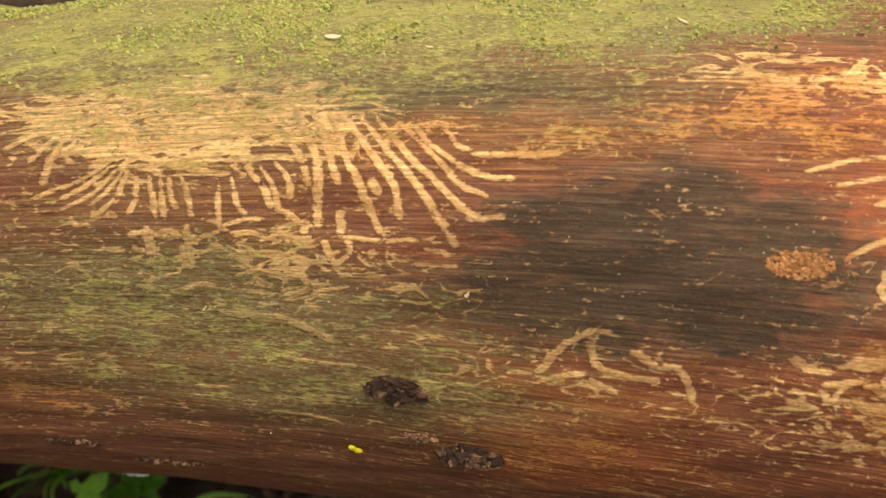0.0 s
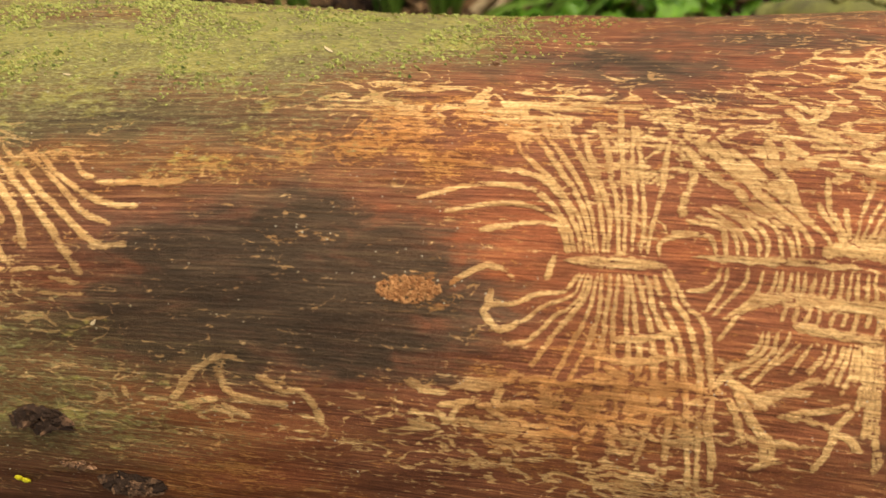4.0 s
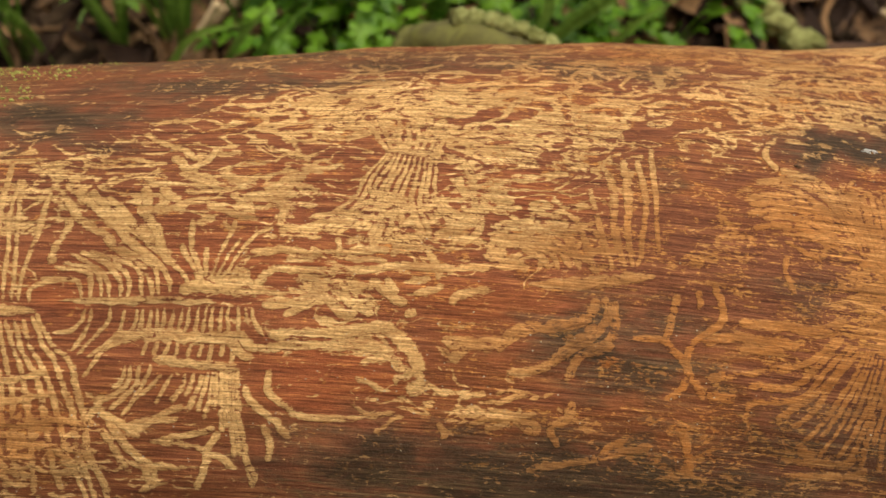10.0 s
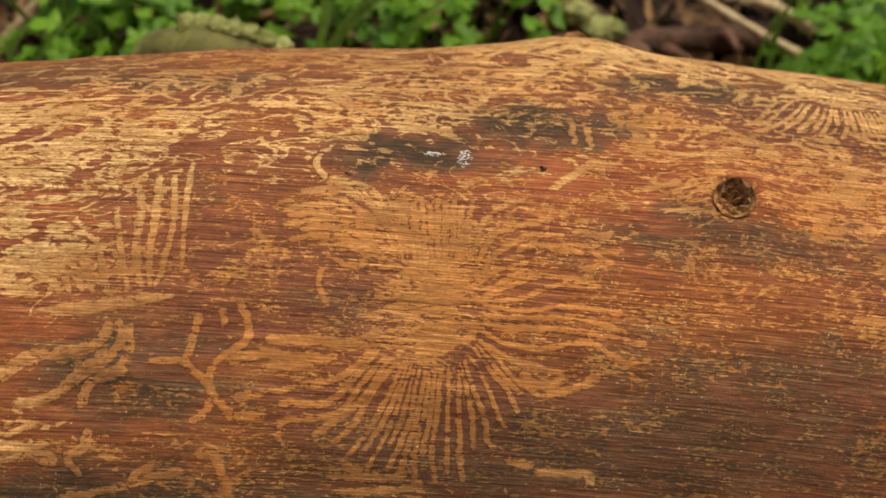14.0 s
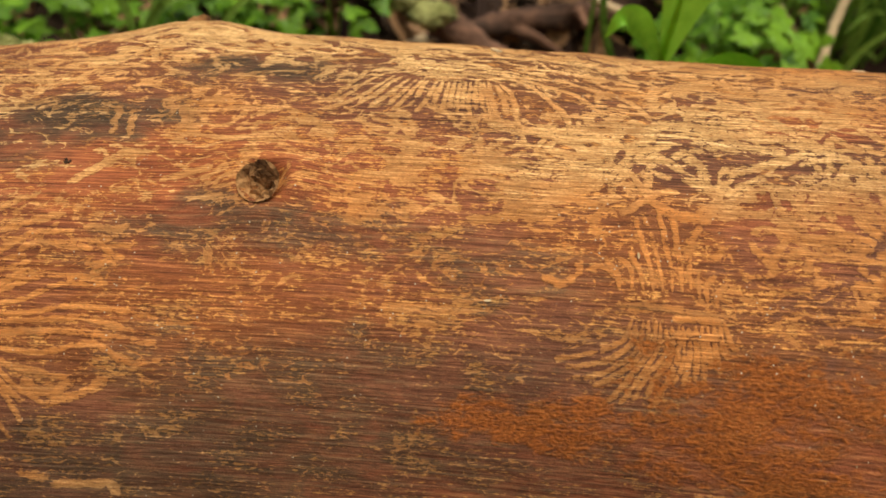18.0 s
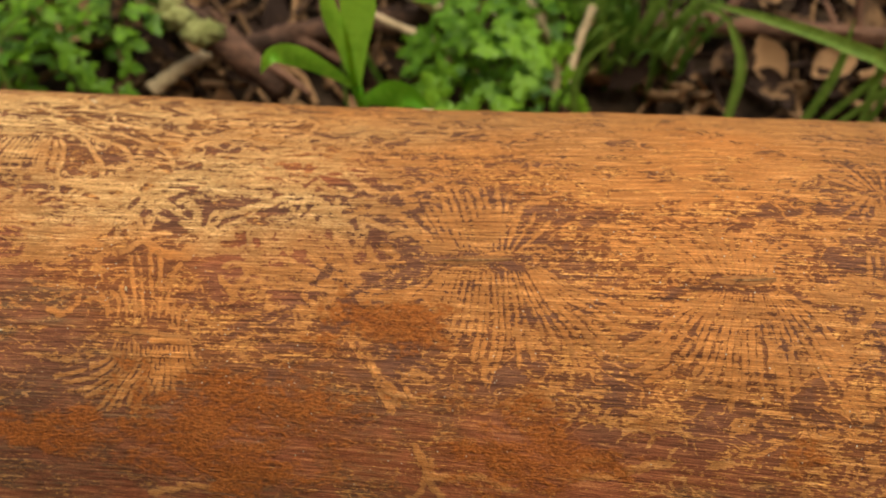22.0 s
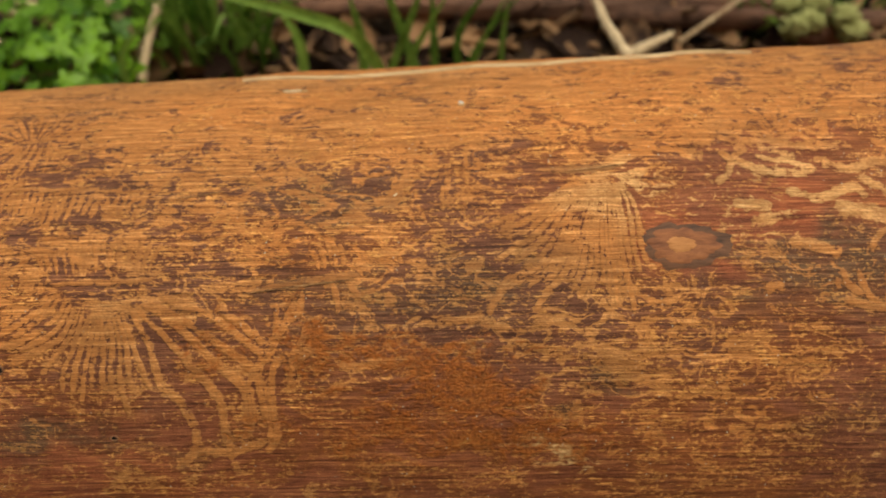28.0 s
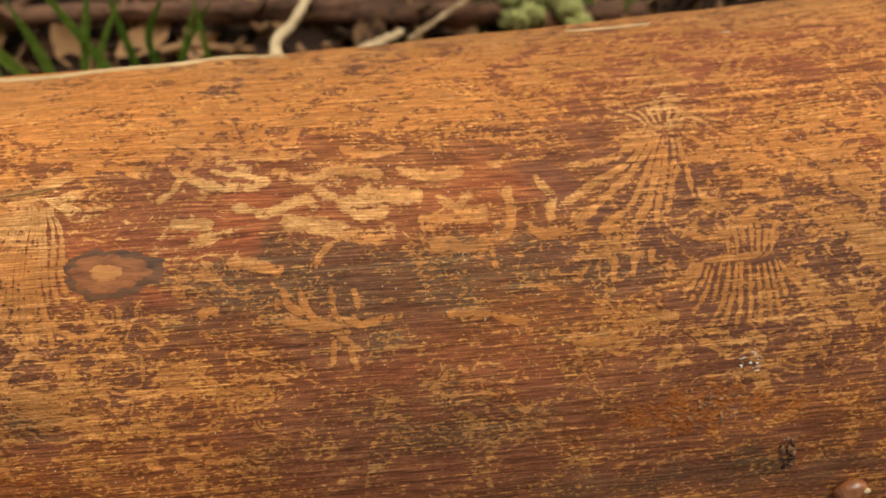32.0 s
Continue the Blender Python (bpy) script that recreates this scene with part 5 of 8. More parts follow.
spread(g, 1.15, 0, True, ([(0.4084, 0.757), (0.4075, 0.732), (0.4060, 0.696)],
    [(0.4109, 0.759), (0.4107, 0.730), (0.4089, 0.704)]))
spread(g, 1.5, 1, False, ([(0.4109, 0.759), (0.4107, 0.730), (0.4089, 0.704)],
    [(0.4139, 0.762), (0.4139, 0.729), (0.4125, 0.688)],
    [(0.4160, 0.764), (0.4167, 0.722), (0.4160, 0.677)],
    [(0.4175, 0.766), (0.4187, 0.724), (0.4194, 0.655)],
    [(0.4190, 0.767), (0.4208, 0.707), (0.4218, 0.647), (0.4231, 0.606)],
    [(0.4206, 0.769), (0.4223, 0.708), (0.4243, 0.629), (0.4280, 0.556)]))
burrow(1.8, [(0.3938, 0.665), (0.3978, 0.633), (0.4030, 0.561)])
burrow(1.8, [(0.3975, 0.663), (0.4033, 0.607), (0.4073, 0.543)])
burrow(1.8, [(0.4019, 0.637), (0.4062, 0.672), (0.4117, 0.697)])
burrow(1.8, [(0.4005, 0.651), (0.4053, 0.666), (0.4114, 0.672)])
burrow(1.8, [(0.4063, 0.631), (0.4150, 0.624), (0.4239, 0.580)])
burrow(1.8, [(0.4194, 0.655), (0.4179, 0.616), (0.4177, 0.574), (0.4169, 0.531)])
burrow(1.8, [(0.3954, 0.681), (0.4001, 0.666), (0.4040, 0.639)])
burrow(1.8, [(0.4081, 0.643), (0.4142, 0.650), (0.4182, 0.659)])
burrow(1.8, [(0.4053, 0.516), (0.4080, 0.538), (0.4108, 0.551)])
burrow(1.8, [(0.3956, 0.712), (0.3944, 0.681), (0.3929, 0.659)])
burrow(1.8, [(0.3935, 0.619), (0.3965, 0.565), (0.3990, 0.507)])
burrow(1.7, [(0.4228, 0.747), (0.4254, 0.711), (0.4297, 0.681), (0.4329, 0.649)])
burrow(1.7, [(0.4265, 0.774), (0.4275, 0.733), (0.4313, 0.712), (0.4342, 0.689), (0.4425, 0.696), (0.4531, 0.710)])
burrow(1.7, [(0.4273, 0.673), (0.4296, 0.603)])
burrow(1.7, [(0.4262, 0.594), (0.4280, 0.574), (0.4276, 0.544)])
# long burrows between the galleries
burrow(1.9, [(0.4160, 0.944), (0.4177, 0.973), (0.4240, 0.984), (0.4319, 0.986)])
burrow(2.0, [(0.4202, 0.908), (0.4218, 0.946), (0.4280, 0.953), (0.4437, 0.966), (0.4587, 0.976), (0.4727, 0.992)])
burrow(2.0, [(0.4225, 0.881), (0.4265, 0.888), (0.4308, 0.893), (0.4336, 0.922), (0.4426, 0.926)])
burrow(2.4, [(0.4332, 0.915), (0.4383, 0.886), (0.4416, 0.879)])
burrow(3.0, [(0.4248, 0.836), (0.4350, 0.848), (0.4454, 0.859), (0.4512, 0.841), (0.4551, 0.807), (0.4559, 0.770), (0.4543, 0.750)])
burrow(2.6, [(0.4234, 0.811), (0.4336, 0.821), (0.4463, 0.825), (0.4513, 0.799), (0.4537, 0.782), (0.4509, 0.769)])
burrow(2.0, [(0.4439, 0.795), (0.4478, 0.808), (0.4520, 0.795)])
burrow(2.4, [(0.4591, 0.912), (0.4619, 0.929), (0.4676, 0.942)])
burrow(2.2, [(0.4505, 0.890), (0.4529, 0.893)])
burrow(2.6, [(0.4597, 0.847), (0.4652, 0.843), (0.4704, 0.851), (0.4742, 0.876), (0.4805, 0.888), (0.4873, 0.906), (0.4883, 0.943)])
burrow(2.4, [(0.4614, 0.815), (0.4642, 0.839)])
burrow(2.0, [(0.4734, 0.804), (0.4793, 0.812), (0.4840, 0.840), (0.4882, 0.868), (0.4905, 0.912), (0.4898, 0.944)])
burrow(1.8, [(0.4859, 0.795), (0.4866, 0.819), (0.4893, 0.850), (0.4930, 0.878), (0.4916, 0.937)])
burrow(1.8, [(0.4711, 0.718), (0.4765, 0.723), (0.4821, 0.691)])
burrow(1.9, [(0.4849, 0.707), (0.4877, 0.725), (0.4889, 0.754)])
burrow(1.6, [(0.3867, 1.237), (0.3940, 1.201), (0.4005, 1.168)])
# the small fan near the crest
g = gallery((0.4379, 1.201), (0.4499, 1.199), 2.6)
fan(g, 11, 0, 1, 1.7, [(0.4275, 1.058), (0.4339, 1.015), (0.4387, 1.019), (0.4430, 0.997), (0.4476, 0.986), (0.4516, 1.029), (0.4543, 1.090)])
fan(g, 8, 0, 1, 1.5, [(0.4325, 1.252), (0.4366, 1.287), (0.4437, 1.284), (0.4520, 1.274)])
# the brown gallery with wandering burrows
g = gallery((0.4741, 0.955), (0.5000, 0.990), 3.4)
spread(g, 1.7, 0, False, ([(0.4775, 0.986), (0.4759, 1.005), (0.4739, 1.014)],
    [(0.4797, 0.987), (0.4777, 1.015), (0.4762, 1.030)],
    [(0.4819, 0.988), (0.4802, 1.016), (0.4781, 1.041)],
    [(0.4840, 0.989), (0.4823, 1.017), (0.4792, 1.056)],
    [(0.4867, 0.990), (0.4854, 1.019), (0.4822, 1.068)],
    [(0.4905, 0.992), (0.4889, 1.030), (0.4860, 1.091), (0.4833, 1.144)]))
spread(g, 1.7, 0, True, ([(0.4905, 0.992), (0.4889, 1.030), (0.4860, 1.091), (0.4833, 1.144)],
    [(0.4931, 0.998), (0.4911, 1.042), (0.4894, 1.093), (0.4871, 1.180)],
    [(0.4947, 1.004), (0.4933, 1.053), (0.4919, 1.115), (0.4895, 1.217)],
    [(0.4957, 1.005), (0.4963, 1.045), (0.4955, 1.117), (0.4927, 1.218)],
    [(0.4999, 1.038), (0.4978, 1.118), (0.4960, 1.208), (0.4956, 1.244)]))
burrow(2.0, [(0.5054, 0.967), (0.5051, 0.920), (0.5047, 0.881), (0.5098, 0.846), (0.5101, 0.802), (0.5074, 0.780)])
burrow(1.9, [(0.5130, 0.995), (0.5157, 0.929), (0.5106, 0.886), (0.5106, 0.847), (0.5154, 0.789)])
burrow(1.6, [(0.4968, 0.880), (0.5048, 0.883)])
burrow(1.7, [(0.5096, 0.977), (0.5106, 0.944)])
burrow(2.2, [(0.4704, 0.836), (0.4745, 0.869), (0.4829, 0.894), (0.4880, 0.917)])
burrow(2.4, [(0.4591, 0.850), (0.4640, 0.851), (0.4693, 0.837)])
burrow(2.0, [(0.4739, 0.803), (0.4803, 0.815), (0.4860, 0.858), (0.4890, 0.898)])
burrow(2.0, [(0.4863, 0.800), (0.4876, 0.840), (0.4927, 0.862), (0.4920, 0.939)])
burrow(2.0, [(0.4782, 0.715), (0.4817, 0.707), (0.4827, 0.686)])
burrow(2.2, [(0.4850, 0.709), (0.4879, 0.731), (0.4884, 0.762)])
burrow(2.2, [(0.4972, 0.652), (0.4981, 0.685), (0.5013, 0.698)])
burrow(2.2, [(0.4824, 0.620), (0.4910, 0.646), (0.5074, 0.686)])
burrow(2.2, [(0.5123, 0.727), (0.5160, 0.675), (0.5181, 0.642)])
burrow(1.6, [(0.5237, 1.222), (0.5208, 1.258), (0.5243, 1.303)])
# the great round gallery
g = gallery((0.5408, 1.010), (0.5614, 1.017), 1.8)
spread(g, 1.7, 1, False, ([(0.5381, 1.087), (0.5318, 1.107), (0.5246, 1.112), (0.5196, 1.101)],
    [(0.5384, 1.103), (0.5318, 1.138), (0.5251, 1.143), (0.5171, 1.132)],
    [(0.5387, 1.118), (0.5327, 1.155), (0.5258, 1.172), (0.5176, 1.163)],
    [(0.5397, 1.130), (0.5347, 1.180), (0.5277, 1.203), (0.5194, 1.197)],
    [(0.5409, 1.131), (0.5369, 1.193), (0.5316, 1.217), (0.5247, 1.229)],
    [(0.5436, 1.082), (0.5400, 1.151), (0.5373, 1.205)]))
spread(g, 1.7, 1, True, ([(0.5436, 1.082), (0.5400, 1.151), (0.5373, 1.205)],
    [(0.5459, 1.083), (0.5430, 1.154), (0.5407, 1.208)],
    [(0.5483, 1.085), (0.5465, 1.157), (0.5449, 1.206)],
    [(0.5506, 1.087), (0.5495, 1.159), (0.5490, 1.203)],
    [(0.5536, 1.089), (0.5528, 1.161), (0.5527, 1.200)],
    [(0.5560, 1.091), (0.5561, 1.164), (0.5569, 1.203)]))
spread(g, 1.7, 0, False, ([(0.5582, 1.103), (0.5592, 1.155), (0.5620, 1.185), (0.5679, 1.218)],
    [(0.5591, 1.084), (0.5613, 1.136), (0.5660, 1.156), (0.5745, 1.176)],
    [(0.5606, 1.065), (0.5629, 1.107), (0.5687, 1.138), (0.5772, 1.152)],
    [(0.5603, 1.045), (0.5634, 1.078), (0.5681, 1.092)],
    [(0.5611, 1.036), (0.5651, 1.055), (0.5695, 1.084)],
    [(0.5619, 1.027), (0.5670, 1.052), (0.5734, 1.071), (0.5830, 1.076)]))
spread(g, 1.7, 0, True, ([(0.5619, 1.027), (0.5670, 1.052), (0.5734, 1.071), (0.5830, 1.076)],
    [(0.5626, 1.023), (0.5703, 1.035), (0.5772, 1.062), (0.5869, 1.065)],
    [(0.5621, 1.013), (0.5707, 1.011), (0.5827, 1.027), (0.5950, 1.019)],
    [(0.5624, 0.998), (0.5734, 1.001), (0.5842, 1.009), (0.5931, 0.988)],
    [(0.5627, 0.984), (0.5689, 0.980), (0.5797, 0.987), (0.5859, 0.981), (0.5983, 0.974)],
    [(0.5625, 0.970), (0.5677, 0.955), (0.5768, 0.954), (0.5861, 0.967), (0.5915, 0.943), (0.6001, 0.946)]))
spread(g, 1.7, 0, True, ([(0.5625, 0.970), (0.5677, 0.955), (0.5768, 0.954), (0.5861, 0.967), (0.5915, 0.943), (0.6001, 0.946)],
    [(0.5622, 0.955), (0.5663, 0.940), (0.5727, 0.926), (0.5827, 0.910)]))
spread(g, 1.4, 1, False, ([(0.5622, 0.955), (0.5665, 0.930), (0.5723, 0.891), (0.5777, 0.866)],
    [(0.5614, 0.940), (0.5658, 0.905), (0.5703, 0.869), (0.5737, 0.832)],
    [(0.5600, 0.919), (0.5629, 0.873), (0.5667, 0.815), (0.5681, 0.774), (0.5717, 0.755)],
    [(0.5590, 0.909), (0.5604, 0.851), (0.5623, 0.769), (0.5648, 0.693)],
    [(0.5555, 0.906), (0.5560, 0.847), (0.5570, 0.766), (0.5588, 0.688)],
    [(0.5533, 0.894), (0.5536, 0.835), (0.5533, 0.753), (0.5540, 0.685)]))
spread(g, 1.4, 1, True, ([(0.5533, 0.894), (0.5536, 0.835), (0.5533, 0.753), (0.5540, 0.685)],
    [(0.5514, 0.902), (0.5510, 0.843), (0.5504, 0.772), (0.5480, 0.704)],
    [(0.5494, 0.910), (0.5484, 0.851), (0.5467, 0.779), (0.5439, 0.702)],
    [(0.5477, 0.909), (0.5459, 0.859), (0.5429, 0.787), (0.5381, 0.720)]))
spread(g, 2.0, 0, False, ([(0.5459, 0.907), (0.5421, 0.846), (0.5389, 0.784), (0.5350, 0.751)],
    [(0.5447, 0.911), (0.5410, 0.845), (0.5361, 0.802), (0.5323, 0.764)],
    [(0.5440, 0.916), (0.5396, 0.854), (0.5359, 0.812), (0.5270, 0.796), (0.5246, 0.775)],
    [(0.5426, 0.924), (0.5380, 0.872), (0.5332, 0.830), (0.5242, 0.819)],
    [(0.5419, 0.933), (0.5366, 0.881), (0.5291, 0.856), (0.5150, 0.827)]))
burrow(2.4, [(0.5420, 0.953), (0.5367, 0.931), (0.5286, 0.931), (0.5188, 0.930)])
burrow(2.4, [(0.5414, 0.928), (0.5358, 0.919)])
burrow(2.4, [(0.5125, 0.886), (0.5234, 0.905), (0.5332, 0.902)])
burrow(2.4, [(0.5206, 0.877), (0.5295, 0.890)])
burrow(2.4, [(0.5157, 0.794), (0.5225, 0.793)])
burrow(2.4, [(0.5725, 0.747), (0.5789, 0.738)])
burrow(2.4, [(0.5792, 0.729), (0.5906, 0.728), (0.5921, 0.700)])
burrow(2.4, [(0.5387, 0.692), (0.5470, 0.694), (0.5538, 0.711)])
burrow(2.4, [(0.5372, 0.657), (0.5502, 0.668), (0.5559, 0.683)])
burrow(2.4, [(0.5392, 0.721), (0.5433, 0.701)])
burrow(2.4, [(0.5721, 0.901), (0.5785, 0.887), (0.5838, 0.916)])
burrow(2.4, [(0.5777, 0.866), (0.5847, 0.882), (0.5899, 0.912)])
# round the knot
burrow(2.6, [(0.5724, 1.233), (0.5773, 1.274), (0.5811, 1.299), (0.5856, 1.308)])
burrow(2.0, [(0.5912, 1.248), (0.5966, 1.263), (0.6015, 1.278)])
burrow(1.8, [(0.5753, 1.413), (0.5780, 1.342)])
burrow(2.0, [(0.5791, 1.406), (0.5821, 1.336)])
burrow(2.0, [(0.5907, 1.352), (0.5915, 1.379), (0.5896, 1.416)])
burrow(1.7, [(0.6303, 1.232), (0.6321, 1.259), (0.6335, 1.282)])
burrow(1.4, [(0.6385, 1.230), (0.6375, 1.256)])
# the gallery on the crest
g = gallery((0.6368, 1.537), (0.6585, 1.549), 2.4)
spread(g, 1.6, 1, False, ([(0.6302, 1.536), (0.6259, 1.502), (0.6221, 1.455), (0.6177, 1.436)],
    [(0.6344, 1.527), (0.6305, 1.476), (0.6252, 1.439), (0.6207, 1.421)],
    [(0.6379, 1.518), (0.6346, 1.468), (0.6307, 1.424)],
    [(0.6412, 1.517), (0.6392, 1.462), (0.6363, 1.425)],
    [(0.6445, 1.515), (0.6436, 1.464), (0.6409, 1.420)],
    [(0.6471, 1.517), (0.6470, 1.459), (0.6465, 1.421)]))
spread(g, 1.6, 1, True, ([(0.6471, 1.517), (0.6470, 1.459), (0.6465, 1.421)],
    [(0.6497, 1.519), (0.6501, 1.462), (0.6502, 1.423)],
    [(0.6523, 1.521), (0.6530, 1.456), (0.6531, 1.403)],
    [(0.6542, 1.522), (0.6560, 1.449), (0.6571, 1.397)],
    [(0.6562, 1.523), (0.6583, 1.451), (0.6602, 1.399)],
    [(0.6589, 1.514), (0.6625, 1.469), (0.6644, 1.388)]))
spread(g, 1.9, 0, False, ([(0.6591, 1.550), (0.6662, 1.510), (0.6711, 1.458), (0.6746, 1.423), (0.6762, 1.371)],
    [(0.6603, 1.565), (0.6700, 1.516), (0.6767, 1.496), (0.6832, 1.437), (0.6876, 1.432)],
    [(0.6615, 1.580), (0.6738, 1.544), (0.6832, 1.515), (0.6896, 1.481), (0.6938, 1.428)],
    [(0.6620, 1.593), (0.6750, 1.578), (0.6858, 1.559), (0.6975, 1.533)]))
burrow(2.0, [(0.6752, 1.424), (0.6820, 1.436), (0.6858, 1.407), (0.6871, 1.381)])
burrow(2.0, [(0.6771, 1.418), (0.6792, 1.386)])
# the small gallery with combed burrows
g = gallery((0.6871, 1.080), (0.7067, 1.077), 1.7)
spread(g, 1.3, 0, False, ([(0.6867, 1.116), (0.6842, 1.137), (0.6810, 1.132)],
    [(0.6879, 1.101), (0.6871, 1.125), (0.6847, 1.146)],
    [(0.6901, 1.102), (0.6892, 1.135), (0.6868, 1.156)],
    [(0.6923, 1.102), (0.6909, 1.136), (0.6889, 1.167)],
    [(0.6943, 1.103), (0.6930, 1.146), (0.6909, 1.200), (0.6901, 1.223)],
    [(0.6961, 1.104), (0.6950, 1.147), (0.6932, 1.192), (0.6918, 1.224)]))
spread(g, 1.3, 0, True, ([(0.6961, 1.104), (0.6950, 1.147), (0.6932, 1.192), (0.6918, 1.224)],
    [(0.6978, 1.105), (0.6971, 1.149), (0.6960, 1.193), (0.6946, 1.229)],
    [(0.6997, 1.106), (0.6990, 1.159), (0.6979, 1.203), (0.6962, 1.235)],
    [(0.7016, 1.108), (0.7010, 1.160), (0.7004, 1.195)],
    [(0.7034, 1.092), (0.7029, 1.126), (0.7036, 1.144)],
    [(0.7050, 1.093), (0.7048, 1.119), (0.7064, 1.137)]))
spread(g, 1.3, 0, True, ([(0.7050, 1.093), (0.7048, 1.119), (0.7064, 1.137)],
    [(0.7067, 1.085), (0.7066, 1.107), (0.7086, 1.126)]))
spread(g, 1.4, 1, False, ([(0.6906, 1.059), (0.6889, 1.024), (0.6827, 1.004), (0.6763, 0.992)],
    [(0.6928, 1.060), (0.6923, 1.018), (0.6874, 0.982), (0.6799, 0.969)],
    [(0.6950, 1.062), (0.6950, 1.020), (0.6918, 0.977), (0.6871, 0.931)],
    [(0.6972, 1.055), (0.6978, 1.014), (0.6950, 0.979), (0.6925, 0.935)],
    [(0.6994, 1.056), (0.7000, 1.015), (0.6989, 0.973), (0.6969, 0.930)],
    [(0.7015, 1.057), (0.7021, 1.017), (0.7017, 0.967)]))
spread(g, 1.4, 1, True, ([(0.7015, 1.057), (0.7021, 1.017), (0.7017, 0.967)],
    [(0.7042, 1.059), (0.7048, 1.018), (0.7054, 0.969)],
    [(0.7063, 1.060), (0.7069, 1.020), (0.7077, 0.996)],
    [(0.7079, 1.069), (0.7098, 1.037), (0.7115, 1.026)]))
burrow(1.8, [(0.6982, 1.063), (0.7036, 1.068), (0.7079, 1.069)])
burrow(1.8, [(0.6986, 1.037), (0.7039, 1.039), (0.7081, 1.045)])
burrow(2.0, [(0.6719, 1.116), (0.6765, 1.105), (0.6796, 1.125), (0.6799, 1.147)])
burrow(1.5, [(0.6812, 1.204), (0.6834, 1.235)])
burrow(2.4, [(0.7421, 1.214), (0.7451, 1.176), (0.7404, 1.155), (0.7435, 1.120)])
burrow(2.2, [(0.7447, 1.205), (0.7483, 1.217), (0.7547, 1.211)])
burrow(2.2, [(0.7179, 1.205), (0.7269, 1.205), (0.7361, 1.191)])
burrow(2.2, [(0.7328, 1.160), (0.7397, 1.126), (0.7459, 1.121)])
burrow(1.6, [(0.7507, 1.049), (0.7548, 1.021), (0.7582, 0.998), (0.7571, 0.961)])
burrow(2.0, [(0.7778, 1.069), (0.7793, 1.024)])
burrow(1.4, [(0.7598, 1.012), (0.7638, 0.985)])
# galleries along the smooth stretch
g = gallery((0.7641, 1.224), (0.7825, 1.238), 2.4, "dark")
spread(g, 1.4, 2, False, ([(0.7657, 1.216), (0.7608, 1.179), (0.7541, 1.164)],
    [(0.7687, 1.215), (0.7655, 1.158), (0.7581, 1.106)],
    [(0.7723, 1.214), (0.7707, 1.147), (0.7682, 1.085)],
    [(0.7759, 1.213), (0.7759, 1.135), (0.7750, 1.055)],
    [(0.7796, 1.211), (0.7809, 1.134), (0.7810, 1.084), (0.7795, 1.016)],
    [(0.7830, 1.216), (0.7858, 1.143), (0.7889, 1.063)]))
spread(g, 1.4, 2, True, ([(0.7830, 1.216), (0.7858, 1.143), (0.7889, 1.063)],
    [(0.7852, 1.216), (0.7898, 1.161), (0.7960, 1.111), (0.7994, 1.054)],
    [(0.7872, 1.221), (0.7939, 1.170), (0.8015, 1.129), (0.8090, 1.072)],
    [(0.7885, 1.227), (0.7964, 1.191), (0.8082, 1.157), (0.8154, 1.135)]))
spread(g, 1.5, 2, False, ([(0.7652, 1.238), (0.7599, 1.270), (0.7530, 1.299)],
    [(0.7680, 1.243), (0.7629, 1.310), (0.7578, 1.370)],
    [(0.7721, 1.249), (0.7684, 1.322), (0.7641, 1.407)],
    [(0.7763, 1.252), (0.7741, 1.332), (0.7702, 1.425)],
    [(0.7799, 1.253), (0.7802, 1.328), (0.7813, 1.392)],
    [(0.7836, 1.250), (0.7879, 1.286), (0.7915, 1.322)]))
g = gallery((0.8271, 1.207), (0.8416, 1.213), 2.4, "dark")
spread(g, 1.5, 2, False, ([(0.8272, 1.193), (0.8207, 1.154), (0.8142, 1.116), (0.8089, 1.090)],
    [(0.8293, 1.193), (0.8250, 1.135), (0.8200, 1.079), (0.8133, 1.044)],
    [(0.8321, 1.193), (0.8298, 1.125), (0.8268, 1.071), (0.8216, 1.026)],
    [(0.8341, 1.192), (0.8332, 1.126), (0.8330, 1.053), (0.8325, 1.009)],
    [(0.8369, 1.192), (0.8380, 1.126), (0.8391, 1.045)],
    [(0.8389, 1.192), (0.8413, 1.135), (0.8437, 1.062), (0.8445, 1.027)]))
spread(g, 1.5, 2, True, ([(0.8389, 1.192), (0.8413, 1.135), (0.8437, 1.062), (0.8445, 1.027)],
    [(0.8403, 1.196), (0.8446, 1.153), (0.8489, 1.098), (0.8524, 1.054)],
    [(0.8416, 1.201), (0.8479, 1.171), (0.8534, 1.125), (0.8602, 1.090)]))
spread(g, 1.5, 2, False, ([(0.8256, 1.218), (0.8197, 1.247), (0.8109, 1.264)],
    [(0.8284, 1.218), (0.8237, 1.264), (0.8173, 1.313)],
    [(0.8319, 1.217), (0.8308, 1.269), (0.8296, 1.320)],
    [(0.8353, 1.217), (0.8371, 1.268), (0.8418, 1.330)],
    [(0.8395, 1.216), (0.8421, 1.256), (0.8476, 1.279)]))
g = gallery((0.8617, 1.283), (0.9058, 1.263), 1.6)
spread(g, 1.5, 4, False, ([(0.8631, 1.278), (0.8623, 1.249), (0.8615, 1.219)],
    [(0.8728, 1.277), (0.8726, 1.244), (0.8716, 1.205)],
    [(0.8824, 1.273), (0.8820, 1.237), (0.8809, 1.195)],
    [(0.8934, 1.265), (0.8927, 1.243), (0.8916, 1.217)],
    [(0.9043, 1.257), (0.9032, 1.240), (0.9021, 1.216)]))
g = gallery((0.8668, 1.404), (0.8772, 1.407), 1.6)
